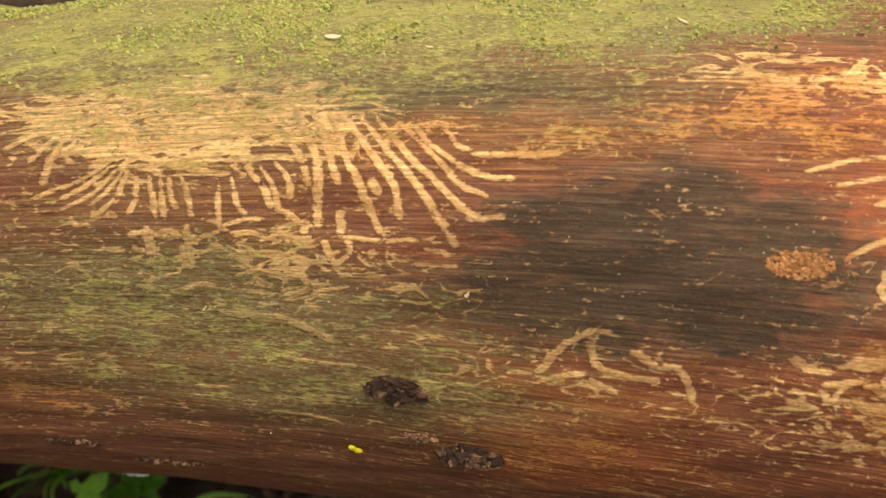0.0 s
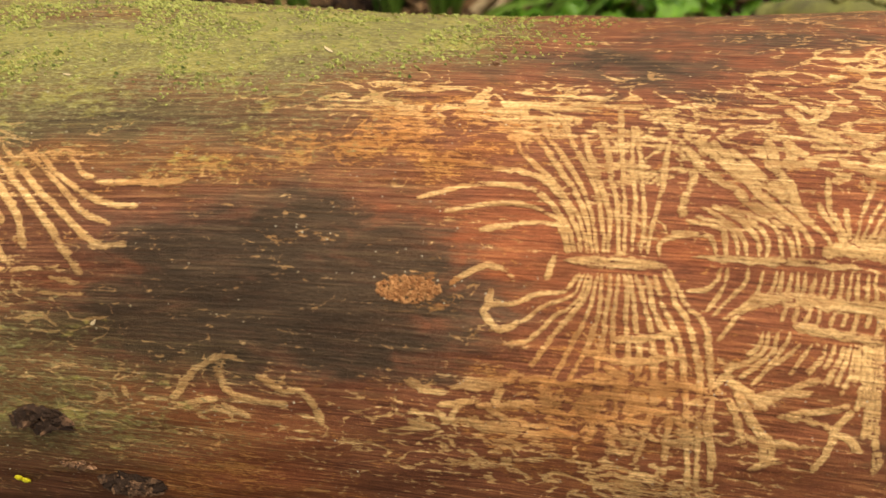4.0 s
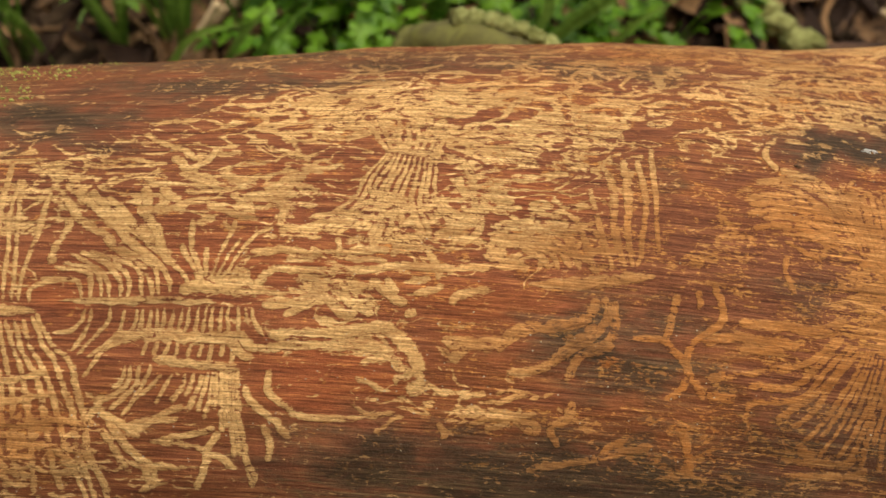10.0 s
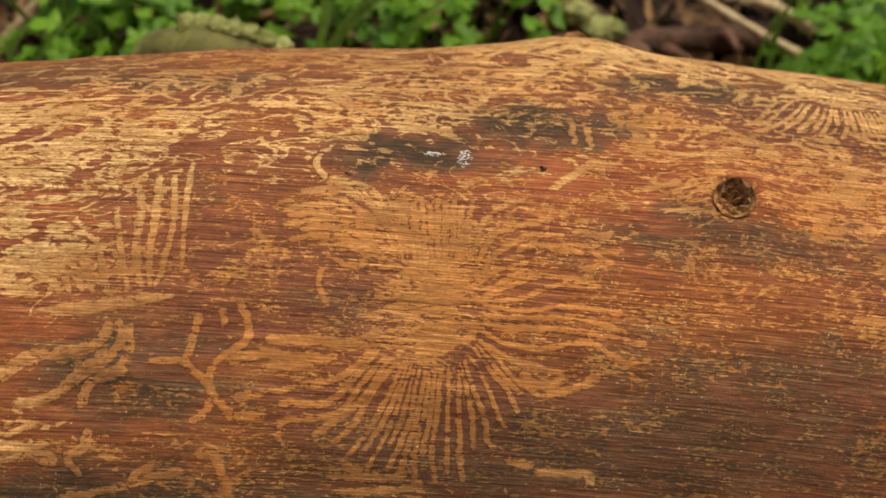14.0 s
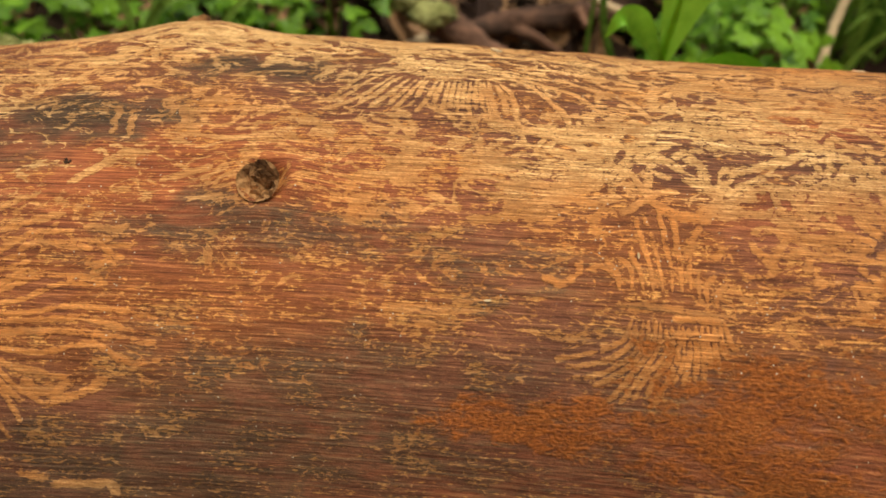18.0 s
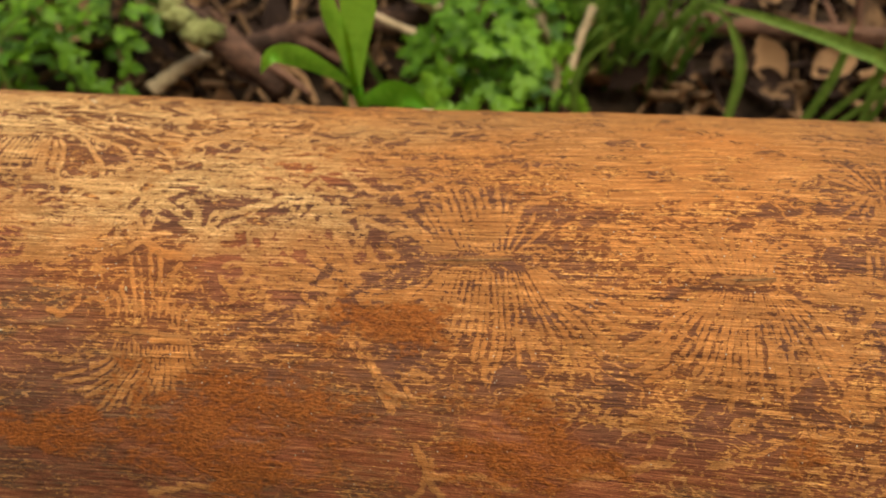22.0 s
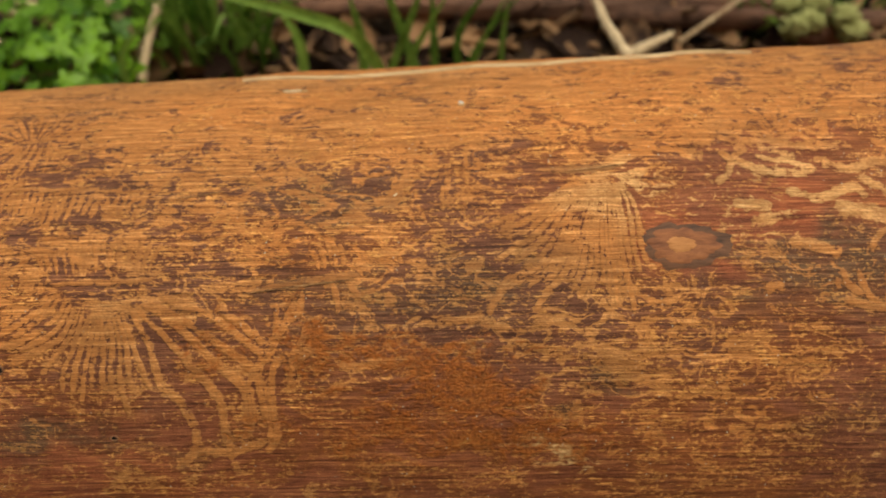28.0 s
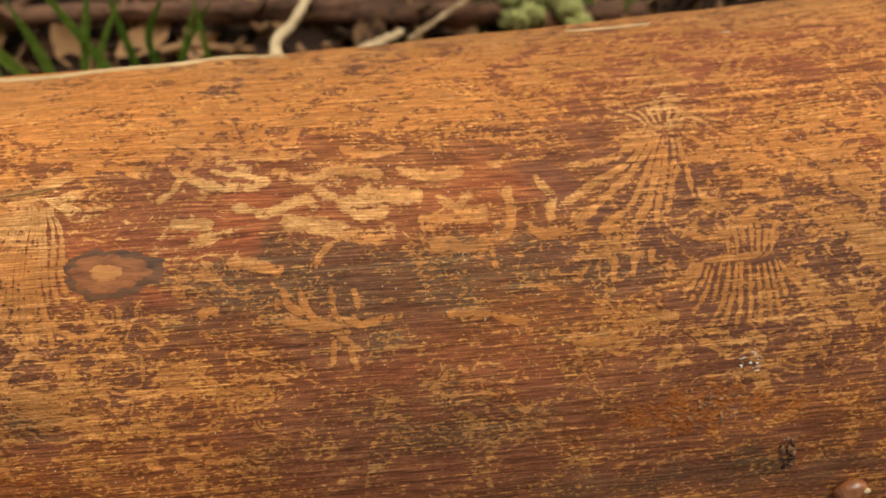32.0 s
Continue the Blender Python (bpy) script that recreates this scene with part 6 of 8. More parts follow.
spread(g, 1.5, 1, False, ([(0.8676, 1.408), (0.8625, 1.424), (0.8581, 1.438)],
    [(0.8691, 1.411), (0.8664, 1.446), (0.8630, 1.487)],
    [(0.8706, 1.413), (0.8703, 1.455), (0.8694, 1.502)],
    [(0.8729, 1.413), (0.8749, 1.455), (0.8764, 1.505)],
    [(0.8751, 1.411), (0.8784, 1.436), (0.8818, 1.464)],
    [(0.8765, 1.407), (0.8801, 1.403), (0.8844, 1.398)]))
spread(g, 1.5, 1, True, ([(0.8765, 1.407), (0.8801, 1.403), (0.8844, 1.398)],
    [(0.8749, 1.396), (0.8765, 1.355), (0.8773, 1.312)],
    [(0.8719, 1.397), (0.8713, 1.347), (0.8702, 1.306)],
    [(0.8690, 1.396), (0.8670, 1.347), (0.8646, 1.312)],
    [(0.8675, 1.400), (0.8636, 1.370), (0.8590, 1.339)]))
burrow(2.0, [(0.7517, 1.047), (0.7557, 1.003), (0.7589, 0.962)])
burrow(1.6, [(0.7528, 1.012), (0.7614, 0.994)])
burrow(2.0, [(0.7634, 0.915), (0.7664, 0.865), (0.7636, 0.798), (0.7578, 0.771)])
burrow(1.8, [(0.7671, 0.876), (0.7721, 0.825), (0.7806, 0.796), (0.7918, 0.758), (0.7990, 0.717)])
burrow(1.8, [(0.7664, 0.865), (0.7803, 0.866), (0.7887, 0.855)])
burrow(1.8, [(0.7677, 0.897), (0.7671, 0.855)])
burrow(2.0, [(0.7001, 0.773), (0.7090, 0.795), (0.7205, 0.793)])
burrow(2.2, [(0.7993, 0.890), (0.8126, 0.906), (0.8216, 0.929)])
burrow(1.6, [(0.8018, 0.920), (0.8123, 0.934)])
burrow(1.8, [(0.8235, 0.873), (0.8252, 0.835)])
burrow(2.0, [(0.8043, 0.755), (0.8138, 0.774), (0.8209, 0.744)])
# the gallery with the hooked burrows
g = gallery((0.8822, 1.108), (0.9080, 1.114), 1.6)
spread(g, 1.2, 3, False, ([(0.8821, 1.123), (0.8807, 1.146), (0.8795, 1.162)],
    [(0.8889, 1.123), (0.8886, 1.147), (0.8877, 1.172)],
    [(0.8997, 1.128), (0.8998, 1.154), (0.8993, 1.180)],
    [(0.9066, 1.124), (0.9075, 1.149), (0.9097, 1.173)]))
spread(g, 1.5, 1, False, ([(0.8851, 1.092), (0.8811, 1.066), (0.8744, 1.040), (0.8676, 1.032)],
    [(0.8878, 1.083), (0.8839, 1.048), (0.8772, 1.023), (0.8689, 1.014)],
    [(0.8899, 1.074), (0.8866, 1.031), (0.8812, 1.005), (0.8744, 0.988)],
    [(0.8920, 1.066), (0.8893, 1.014), (0.8872, 0.979), (0.8864, 0.943)],
    [(0.8940, 1.057), (0.8926, 1.006), (0.8912, 0.962), (0.8904, 0.925)],
    [(0.8960, 1.058), (0.8960, 1.006), (0.8960, 0.953)]))
spread(g, 1.5, 1, True, ([(0.8960, 1.058), (0.8960, 1.006), (0.8960, 0.953)],
    [(0.8987, 1.058), (0.9001, 1.006), (0.9001, 0.953), (0.9012, 0.907)],
    [(0.9008, 1.066), (0.9042, 0.998), (0.9069, 0.944)]))
spread(g, 2.3, 0, False, ([(0.9028, 1.066), (0.9069, 1.015), (0.9096, 0.954), (0.9136, 0.927), (0.9169, 0.880), (0.9153, 0.834), (0.9118, 0.818)],
    [(0.9042, 1.066), (0.9110, 1.024), (0.9178, 0.972), (0.9231, 0.928), (0.9244, 0.871), (0.9257, 0.803)],
    [(0.9055, 1.075), (0.9137, 1.041), (0.9218, 0.990), (0.9286, 0.946), (0.9299, 0.881), (0.9285, 0.851)],
    [(0.9068, 1.083), (0.9177, 1.041), (0.9259, 0.999), (0.9320, 0.964), (0.9354, 0.910), (0.9355, 0.852)]))
burrow(2.0, [(0.9095, 1.083), (0.9204, 1.058), (0.9299, 1.016), (0.9340, 0.999)])
burrow(2.0, [(0.9231, 1.067), (0.9299, 1.033), (0.9353, 1.012)])
burrow(2.0, [(0.9414, 1.077), (0.9394, 1.042), (0.9354, 1.008), (0.9327, 0.955), (0.9341, 0.882)])
burrow(2.0, [(0.9448, 1.042), (0.9421, 1.008), (0.9367, 0.982), (0.9354, 0.929), (0.9368, 0.863), (0.9341, 0.837)])
burrow(2.0, [(0.9367, 1.077), (0.9374, 1.042), (0.9354, 0.999), (0.9306, 0.955), (0.9313, 0.881)])
burrow(2.0, [(0.9401, 0.999), (0.9402, 0.947)])
burrow(2.0, [(0.9468, 1.051), (0.9455, 1.017), (0.9408, 0.982)])
burrow(2.0, [(0.9174, 0.838), (0.9258, 0.843), (0.9341, 0.852)])
burrow(2.0, [(0.9434, 1.090), (0.9428, 1.060), (0.9394, 1.042)])
g = gallery((0.9312, 1.090), (0.9571, 1.117), 2.2, "dark")
spread(g, 1.3, 1, False, ([(0.9475, 1.121), (0.9469, 1.142), (0.9449, 1.160)],
    [(0.9503, 1.123), (0.9503, 1.147), (0.9490, 1.170)],
    [(0.9530, 1.125), (0.9533, 1.147), (0.9524, 1.165)]))
burrow(1.6, [(0.9502, 1.104), (0.9509, 1.078), (0.9513, 1.052)])
burrow(1.6, [(0.9543, 1.104), (0.9570, 1.083)])
burrow(2.2, [(0.9484, 1.443), (0.9580, 1.428)])
burrow(1.9, [(0.9624, 1.456), (0.9627, 1.403)])
burrow(2.0, [(0.9723, 1.371), (0.9692, 1.294), (0.9637, 1.219)])
burrow(2.0, [(0.9794, 1.283), (0.9787, 1.225)])
burrow(1.6, [(0.9577, 1.283), (0.9663, 1.294)])
# the gallery beside the flush knot
g = gallery((1.0013, 1.286), (1.0221, 1.290), 2.4, "dark")
spread(g, 1.5, 2, False, ([(1.0112, 1.270), (1.0035, 1.234), (0.9947, 1.205), (0.9876, 1.187)],
    [(1.0124, 1.264), (1.0057, 1.213), (0.9982, 1.168), (0.9884, 1.132)],
    [(1.0136, 1.258), (1.0080, 1.194), (1.0019, 1.133), (0.9921, 1.090)],
    [(1.0150, 1.258), (1.0105, 1.185), (1.0057, 1.116), (0.9985, 1.055)],
    [(1.0163, 1.258), (1.0139, 1.186), (1.0117, 1.124), (1.0092, 1.073)],
    [(1.0177, 1.258), (1.0167, 1.186), (1.0163, 1.124), (1.0160, 1.066)]))
spread(g, 1.5, 2, True, ([(1.0177, 1.258), (1.0167, 1.186), (1.0163, 1.124), (1.0160, 1.066)],
    [(1.0198, 1.258), (1.0201, 1.187), (1.0203, 1.125), (1.0220, 1.050)],
    [(1.0220, 1.263), (1.0243, 1.216), (1.0249, 1.160), (1.0258, 1.126)]))
burrow(2.2, [(1.0377, 1.340), (1.0444, 1.360), (1.0511, 1.349), (1.0592, 1.339)])
burrow(2.2, [(1.0374, 1.334), (1.0394, 1.316), (1.0440, 1.323)])
burrow(2.2, [(1.0468, 1.380), (1.0556, 1.382), (1.0635, 1.376)])
burrow(2.0, [(0.9868, 1.050), (0.9924, 1.100), (1.0007, 1.125)])
burrow(2.0, [(0.9517, 0.976), (0.9651, 0.984)])
burrow(2.4, [(0.9707, 1.043), (0.9868, 1.050)])
burrow(1.8, [(0.9663, 1.287), (0.9647, 1.243), (0.9632, 1.213)])
burrow(1.8, [(0.9789, 1.267), (0.9778, 1.225)])
# the last galleries
g = gallery((1.1636, 1.345), (1.1737, 1.348), 2.0)
spread(g, 1.9, 0, False, ([(1.1647, 1.336), (1.1578, 1.308), (1.1516, 1.290), (1.1416, 1.285)],
    [(1.1654, 1.336), (1.1569, 1.283), (1.1474, 1.252), (1.1410, 1.225), (1.1372, 1.213)],
    [(1.1658, 1.330), (1.1579, 1.273), (1.1475, 1.216), (1.1411, 1.187)],
    [(1.1665, 1.330), (1.1602, 1.261), (1.1539, 1.204), (1.1461, 1.171)],
    [(1.1675, 1.329), (1.1627, 1.260), (1.1580, 1.202), (1.1544, 1.177)],
    [(1.1686, 1.329), (1.1645, 1.258), (1.1598, 1.175)]))
spread(g, 1.9, 0, True, ([(1.1686, 1.329), (1.1645, 1.258), (1.1598, 1.175)],
    [(1.1697, 1.328), (1.1673, 1.266), (1.1631, 1.191)],
    [(1.1706, 1.327), (1.1706, 1.264), (1.1707, 1.215)],
    [(1.1723, 1.332), (1.1771, 1.301), (1.1786, 1.273)]))
spread(g, 1.3, 2, False, ([(1.1646, 1.351), (1.1622, 1.374), (1.1586, 1.391)],
    [(1.1683, 1.354), (1.1690, 1.382), (1.1696, 1.409)],
    [(1.1726, 1.353), (1.1762, 1.369), (1.1810, 1.378)]))
g = gallery((1.1688, 1.114), (1.1863, 1.114), 1.8)
spread(g, 1.4, 1, False, ([(1.1694, 1.112), (1.1661, 1.084), (1.1623, 1.061)],
    [(1.1720, 1.110), (1.1692, 1.074), (1.1646, 1.034)],
    [(1.1752, 1.108), (1.1731, 1.063), (1.1695, 1.014)],
    [(1.1785, 1.106), (1.1770, 1.061), (1.1748, 1.011)],
    [(1.1818, 1.104), (1.1815, 1.050), (1.1807, 1.007)],
    [(1.1846, 1.107), (1.1856, 1.055), (1.1852, 1.004)]))
spread(g, 1.4, 1, True, ([(1.1846, 1.107), (1.1856, 1.055), (1.1852, 1.004)],
    [(1.1866, 1.109), (1.1893, 1.078), (1.1915, 1.060)]))
spread(g, 1.3, 2, False, ([(1.1756, 1.121), (1.1758, 1.147), (1.1744, 1.166)],
    [(1.1808, 1.117), (1.1820, 1.152), (1.1823, 1.176)],
    [(1.1855, 1.119), (1.1873, 1.149), (1.1889, 1.171)]))
burrow(2.0, [(1.1558, 1.150), (1.1536, 1.117), (1.1525, 1.100)])
burrow(2.0, [(1.1589, 1.140), (1.1575, 1.111)])
burrow(2.0, [(1.1624, 1.121), (1.1604, 1.096)])
burrow(2.0, [(1.1674, 1.113), (1.1648, 1.085)])
burrow(2.0, [(1.1493, 1.136), (1.1472, 1.094)])
burrow(2.0, [(1.1470, 1.039), (1.1457, 1.011), (1.1376, 1.006)])
burrow(2.0, [(1.1556, 1.056), (1.1580, 1.038), (1.1620, 1.040)])
burrow(2.6, [(1.0414, 1.367), (1.0520, 1.361), (1.0612, 1.331), (1.0677, 1.311)])
burrow(2.6, [(1.0481, 1.319), (1.0559, 1.288), (1.0661, 1.275), (1.0714, 1.288)])
burrow(2.6, [(1.0612, 1.349), (1.0718, 1.330), (1.0825, 1.331)])
burrow(2.6, [(1.0716, 1.304), (1.0793, 1.286), (1.0875, 1.301), (1.0979, 1.287)])
burrow(2.6, [(1.0810, 1.267), (1.0866, 1.246), (1.0932, 1.245)])
burrow(2.6, [(1.0621, 1.247), (1.0697, 1.233), (1.0788, 1.248), (1.0812, 1.228)])
burrow(2.6, [(1.0864, 1.232), (1.0914, 1.218), (1.0982, 1.230)])
burrow(2.6, [(1.0482, 1.223), (1.0556, 1.217), (1.0568, 1.208)])
burrow(2.6, [(1.0516, 1.184), (1.0580, 1.199), (1.0643, 1.204)])
burrow(2.6, [(1.1092, 1.249), (1.1128, 1.232), (1.1186, 1.249)])
burrow(2.6, [(1.1263, 1.257), (1.1267, 1.219), (1.1238, 1.184), (1.1168, 1.169), (1.1061, 1.163)])
burrow(2.6, [(1.1292, 1.186), (1.1327, 1.170), (1.1379, 1.166)])
burrow(2.6, [(1.1337, 1.274), (1.1378, 1.232)])
burrow(2.6, [(1.1373, 1.237), (1.1352, 1.191)])
burrow(2.6, [(1.0601, 1.155), (1.0663, 1.152), (1.0725, 1.146)])
burrow(2.6, [(1.0534, 1.090), (1.0583, 1.092)])
burrow(2.6, [(1.0881, 1.341), (1.0960, 1.327), (1.1044, 1.335)])
burrow(2.6, [(1.1008, 1.297), (1.1087, 1.284), (1.1171, 1.292)])
burrow(4.0, [(1.0733, 1.212), (1.0809, 1.205), (1.0909, 1.188), (1.0989, 1.197)])
burrow(4.0, [(1.1042, 1.201), (1.1110, 1.210), (1.1212, 1.219)])
burrow(4.0, [(1.0908, 1.260), (1.1000, 1.253), (1.1065, 1.245)])
burrow(1.7, [(1.0843, 1.175), (1.0816, 1.163), (1.0800, 1.143)])
burrow(1.7, [(1.0722, 1.118), (1.0737, 1.092), (1.0773, 1.079)])
burrow(1.7, [(1.0707, 1.102), (1.0706, 1.086)])
burrow(1.7, [(1.0759, 1.116), (1.0774, 1.087), (1.0791, 1.074), (1.0838, 1.049), (1.0885, 1.019)])
burrow(1.7, [(1.0828, 1.113), (1.0830, 1.081), (1.0864, 1.048)])
burrow(1.7, [(1.0878, 1.112), (1.0887, 1.080)])
burrow(1.7, [(1.0840, 1.065), (1.0904, 1.063), (1.0968, 1.068)])
burrow(1.7, [(1.0825, 1.042), (1.0808, 1.003)])
burrow(1.7, [(1.0862, 1.032), (1.0869, 0.991)])
burrow(1.7, [(1.0716, 1.069), (1.0789, 1.059), (1.0865, 1.056)])
burrow(1.7, [(1.1083, 1.062), (1.1161, 1.063), (1.1277, 1.049)])
burrow(1.7, [(1.1205, 1.158), (1.1204, 1.127)])
# patches of short wandering burrows
nest(1.0480, 1.366, 0.0332, 0.064, 20, 2.0, 15, 386)
nest(1.1847, 1.224, 0.0238, 0.065, 22, 1.9, 10, 387)
nest(1.1502, 1.497, 0.0504, 0.105, 26, 1.5, 12, 388)
nest(0.9669, 1.412, 0.0450, 0.085, 22, 1.6, 11, 389)
nest(0.7276, 1.329, 0.0393, 0.164, 34, 2.3, 16, 390)
nest(0.8622, 1.159, 0.0253, 0.055, 20, 1.7, 8, 391)
nest(0.7034, 1.327, 0.0493, 0.104, 40, 2.4, 17, 392)
nest(0.7347, 1.255, 0.0219, 0.087, 20, 2.4, 17, 393)
nest(0.7446, 1.177, 0.0083, 0.068, 8, 2.8, 16, 394)
nest(0.4484, 1.366, 0.0361, 0.132, 40, 1.6, 9, 395)
nest(0.5012, 1.485, 0.0521, 0.121, 36, 1.4, 10, 396)
nest(0.4499, 1.054, 0.0192, 0.061, 18, 1.8, 12, 397)
nest(0.5391, 1.098, 0.0141, 0.061, 12, 1.5, 9, 398)
nest(0.5751, 1.119, 0.0158, 0.051, 14, 1.5, 9, 399)
nest(0.4308, 1.283, 0.0347, 0.134, 44, 1.6, 9, 400)
nest(0.4086, 1.115, 0.0183, 0.060, 20, 1.8, 9, 401)
nest(0.4372, 1.012, 0.0138, 0.061, 18, 2.0, 9, 402)
nest(0.4683, 1.050, 0.0198, 0.061, 20, 1.8, 11, 403)
nest(0.4388, 0.905, 0.0136, 0.037, 10, 2.0, 10, 404)
nest(0.3599, 0.593, 0.0162, 0.066, 16, 1.8, 8, 405)
nest(0.4652, 0.731, 0.0213, 0.038, 16, 1.4, 8, 406)
nest(0.3936, 0.617, 0.0164, 0.063, 14, 1.7, 9, 407)
nest(0.3740, 0.602, 0.0245, 0.063, 18, 1.8, 9, 408)
nest(0.2532, 0.754, 0.0216, 0.072, 14, 1.4, 8, 409)
nest(0.2142, 1.063, 0.0161, 0.080, 34, 1.4, 7, 410)
nest(0.2353, 0.752, 0.0218, 0.063, 14, 1.4, 7, 411)

# ---- marks on the log ----
def skin_point(u, a, lift=0.0):
    return Vector(log_skin(u, a, lift))


def skin_frame(u, a):
    """A pose on the skin: x along the log, z outward."""
    p = skin_point(u, a)
    x = (skin_point(u + 0.002, a) - p).normalized()
    y = (skin_point(u, a + 0.02) - p).normalized()
    z = x.cross(y).normalized()
    return Matrix.Translation(p) @ Matrix((x, z.cross(x), z)).transposed().to_4x4()


def on_skin(me, u, a, turn=0.0, lift=0.0):
    me.transform(skin_frame(u, a) @ Matrix.Translation((0, 0, lift)) @ Matrix.Rotation(turn, 4, "Z"))
    return me


def knot_core(u, a, r, name, label, base=0.0030):
    """A rotten core down in the knot's socket, with a pale lip round it."""
    bm = bmesh.new()
    rings = 7
    rows = []
    for i in range(rings):
        s = i / (rings - 1)
        rows.append([bm.verts.new((r * s * math.cos(w), r * s * math.sin(w), base + base * noise.noise((5 * s * math.cos(w), 5 * s * math.sin(w), 2.0)) + (0.0016 + 0.6 * base) * s**3)) for w in [2 * math.pi * k / 20 for k in range(20)]] if i else [bm.verts.new((0, 0, 0.0016))])
    for k in range(20):
        bm.faces.new((rows[0][0], rows[1][k], rows[1][(k + 1) % 20]))
        for i in range(1, rings - 1):
            bm.faces.new((rows[i][k], rows[i + 1][k], rows[i + 1][(k + 1) % 20], rows[i][(k + 1) % 20]))
    me = bpy.data.meshes.new(name)
    bm.to_mesh(me)
    bm.free()
    me.materials.append(ROT)
    core = part(name, on_skin(me, u, a), LOG, label)
    ring = [(r * 1.05 * math.cos(w), r * 1.05 * math.sin(w), 0.0003 + 0.0005 * math.sin(w)) for w in np.linspace(0.5, 2.7, 14)]
    lip = on_skin(tube("lip", ring, 0.0006, 0.0006, KNOT_RIM, 20, 6, 0.2, 3), u, a)
    part("lip", lip, core, "pale worn lip")
    return core


knot_core(KNOT[0], KNOT[1], 0.0046, "knot", "dark rotten branch knot in a raised collar")
knot_core(HUMP[0], HUMP[1], 0.0032, "knot", "shallow oval knot hole on the hump", 0.0008)


def oval(name, u, a, ru, rv, lift, material, parent, label):
    """A low oval of grown-in wood with an uneven edge that sinks into the skin."""
    rows, sides = 10, 48
    s = np.repeat(np.linspace(0, 1, rows + 1), sides)
    w = np.tile(np.linspace(0, 2 * math.pi, sides, endpoint=False), rows + 1)
    q = 1 + 0.07 * np.sin(3 * w + 1) + 0.05 * np.sin(8 * w + ru * 900) + 0.05 * np.sin(13 * w + 2) + 0.03 * np.sin(21 * w)
    P = log_skin(u + ru * s * q * np.cos(w), a + rv * s * q * np.sin(w) / 0.125, lift * (1 - s**6) - 0.00025 * s**6)
    faces = [(i * sides + k, (i + 1) * sides + k, (i + 1) * sides + (k + 1) % sides, i * sides + (k + 1) % sides) for i in range(rows) for k in range(sides)]
    return part(name, mesh_of(name, P, faces, material), parent, label)


def flush_knot(u, a, ru, rv):
    """An oval knot grown flush: a dark ring, reddish wood and a paler heart."""
    ob = oval("flush_knot", u, a, ru, rv, 0.00025, KNOT_RING, LOG, "reddish oval knot grown flush with the wood")
    oval("knot_wood", u - 0.04 * ru, a, ru * 0.82, rv * 0.80, 0.00045, KNOT_OVAL, ob, "reddish knot wood")
    oval("knot_heart", u - 0.1 * ru, a, ru * 0.36, rv * 0.38, 0.00065, KNOT_HEART, ob, "pale orange knot heart")


flush_knot(1.0354, 1.154, 0.0122, 0.0050)


def exit_hole(u, a, r):
    # flat near-black disc: the shade inside the hole is put in as colour
    bm = bmesh.new()
    bmesh.ops.create_circle(bm, cap_ends=True, segments=18, radius=r)
    for v in bm.verts:
        v.co.x *= 1.25
        v.co.y *= 0.85 + 0.1 * math.sin(9 * v.co.x / r)
    me = bpy.data.meshes.new("exit_hole")
    bm.to_mesh(me)
    bm.free()
    me.materials.append(HOLE_SHADE)
    ob = part("exit_hole", on_skin(me, u, a, 0, 0.0003), LOG, "round black beetle exit hole")
    ring = [(1.3 * r * math.cos(w), 0.95 * r * math.sin(w), 0.0002) for w in np.linspace(0, 2 * math.pi, 18)]
    part("hole_rim", on_skin(tube("hole_rim", ring, 0.00022, 0.00022, KNOT_RIM, 24, 5, 0.3, 5), u, a), ob)


exit_hole(0.8710, 0.981, 0.00125)
exit_hole(0.8972, 0.867, 0.0006)


def slit(points, width):
    """A dark crack along the grain."""
    p = smooth_path([(u, a * 0.125) for u, a in points], 30)
    v, faces = [], []
    for i, (u, q) in enumerate(p):
        h = width * math.sin(math.pi * (i + 0.5) / 30) ** 0.6 * (0.7 + 0.6 * dice.random())
        for k in (-1, 1):
            v.append(log_skin(u, (q + k * h / 2) / 0.125, 0.00035))
    for i in range(29):
        faces.append((2 * i, 2 * i + 1, 2 * i + 3, 2 * i + 2))
    part("grain_crack", mesh_of("grain_crack", v, faces, ROT), LOG, "thin dark crack along the grain")


slit([(1.0087, 1.285), (1.0172, 1.288), (1.0241, 1.293)], 0.0004)
slit([(0.7645, 1.230), (0.7745, 1.233), (0.7830, 1.238)], 0.0004)
slit([(0.9291, 1.088), (0.9431, 1.099), (0.9564, 1.108)], 0.00035)
slit([(0.5335, 1.527), (0.5391, 1.522), (0.5443, 1.522)], 0.00035)
slit([(0.9116, 1.250), (0.9171, 1.254), (0.9240, 1.263)], 0.00035)
slit([(0.8313, 1.211), (0.8366, 1.212), (0.8418, 1.217)], 0.0005)


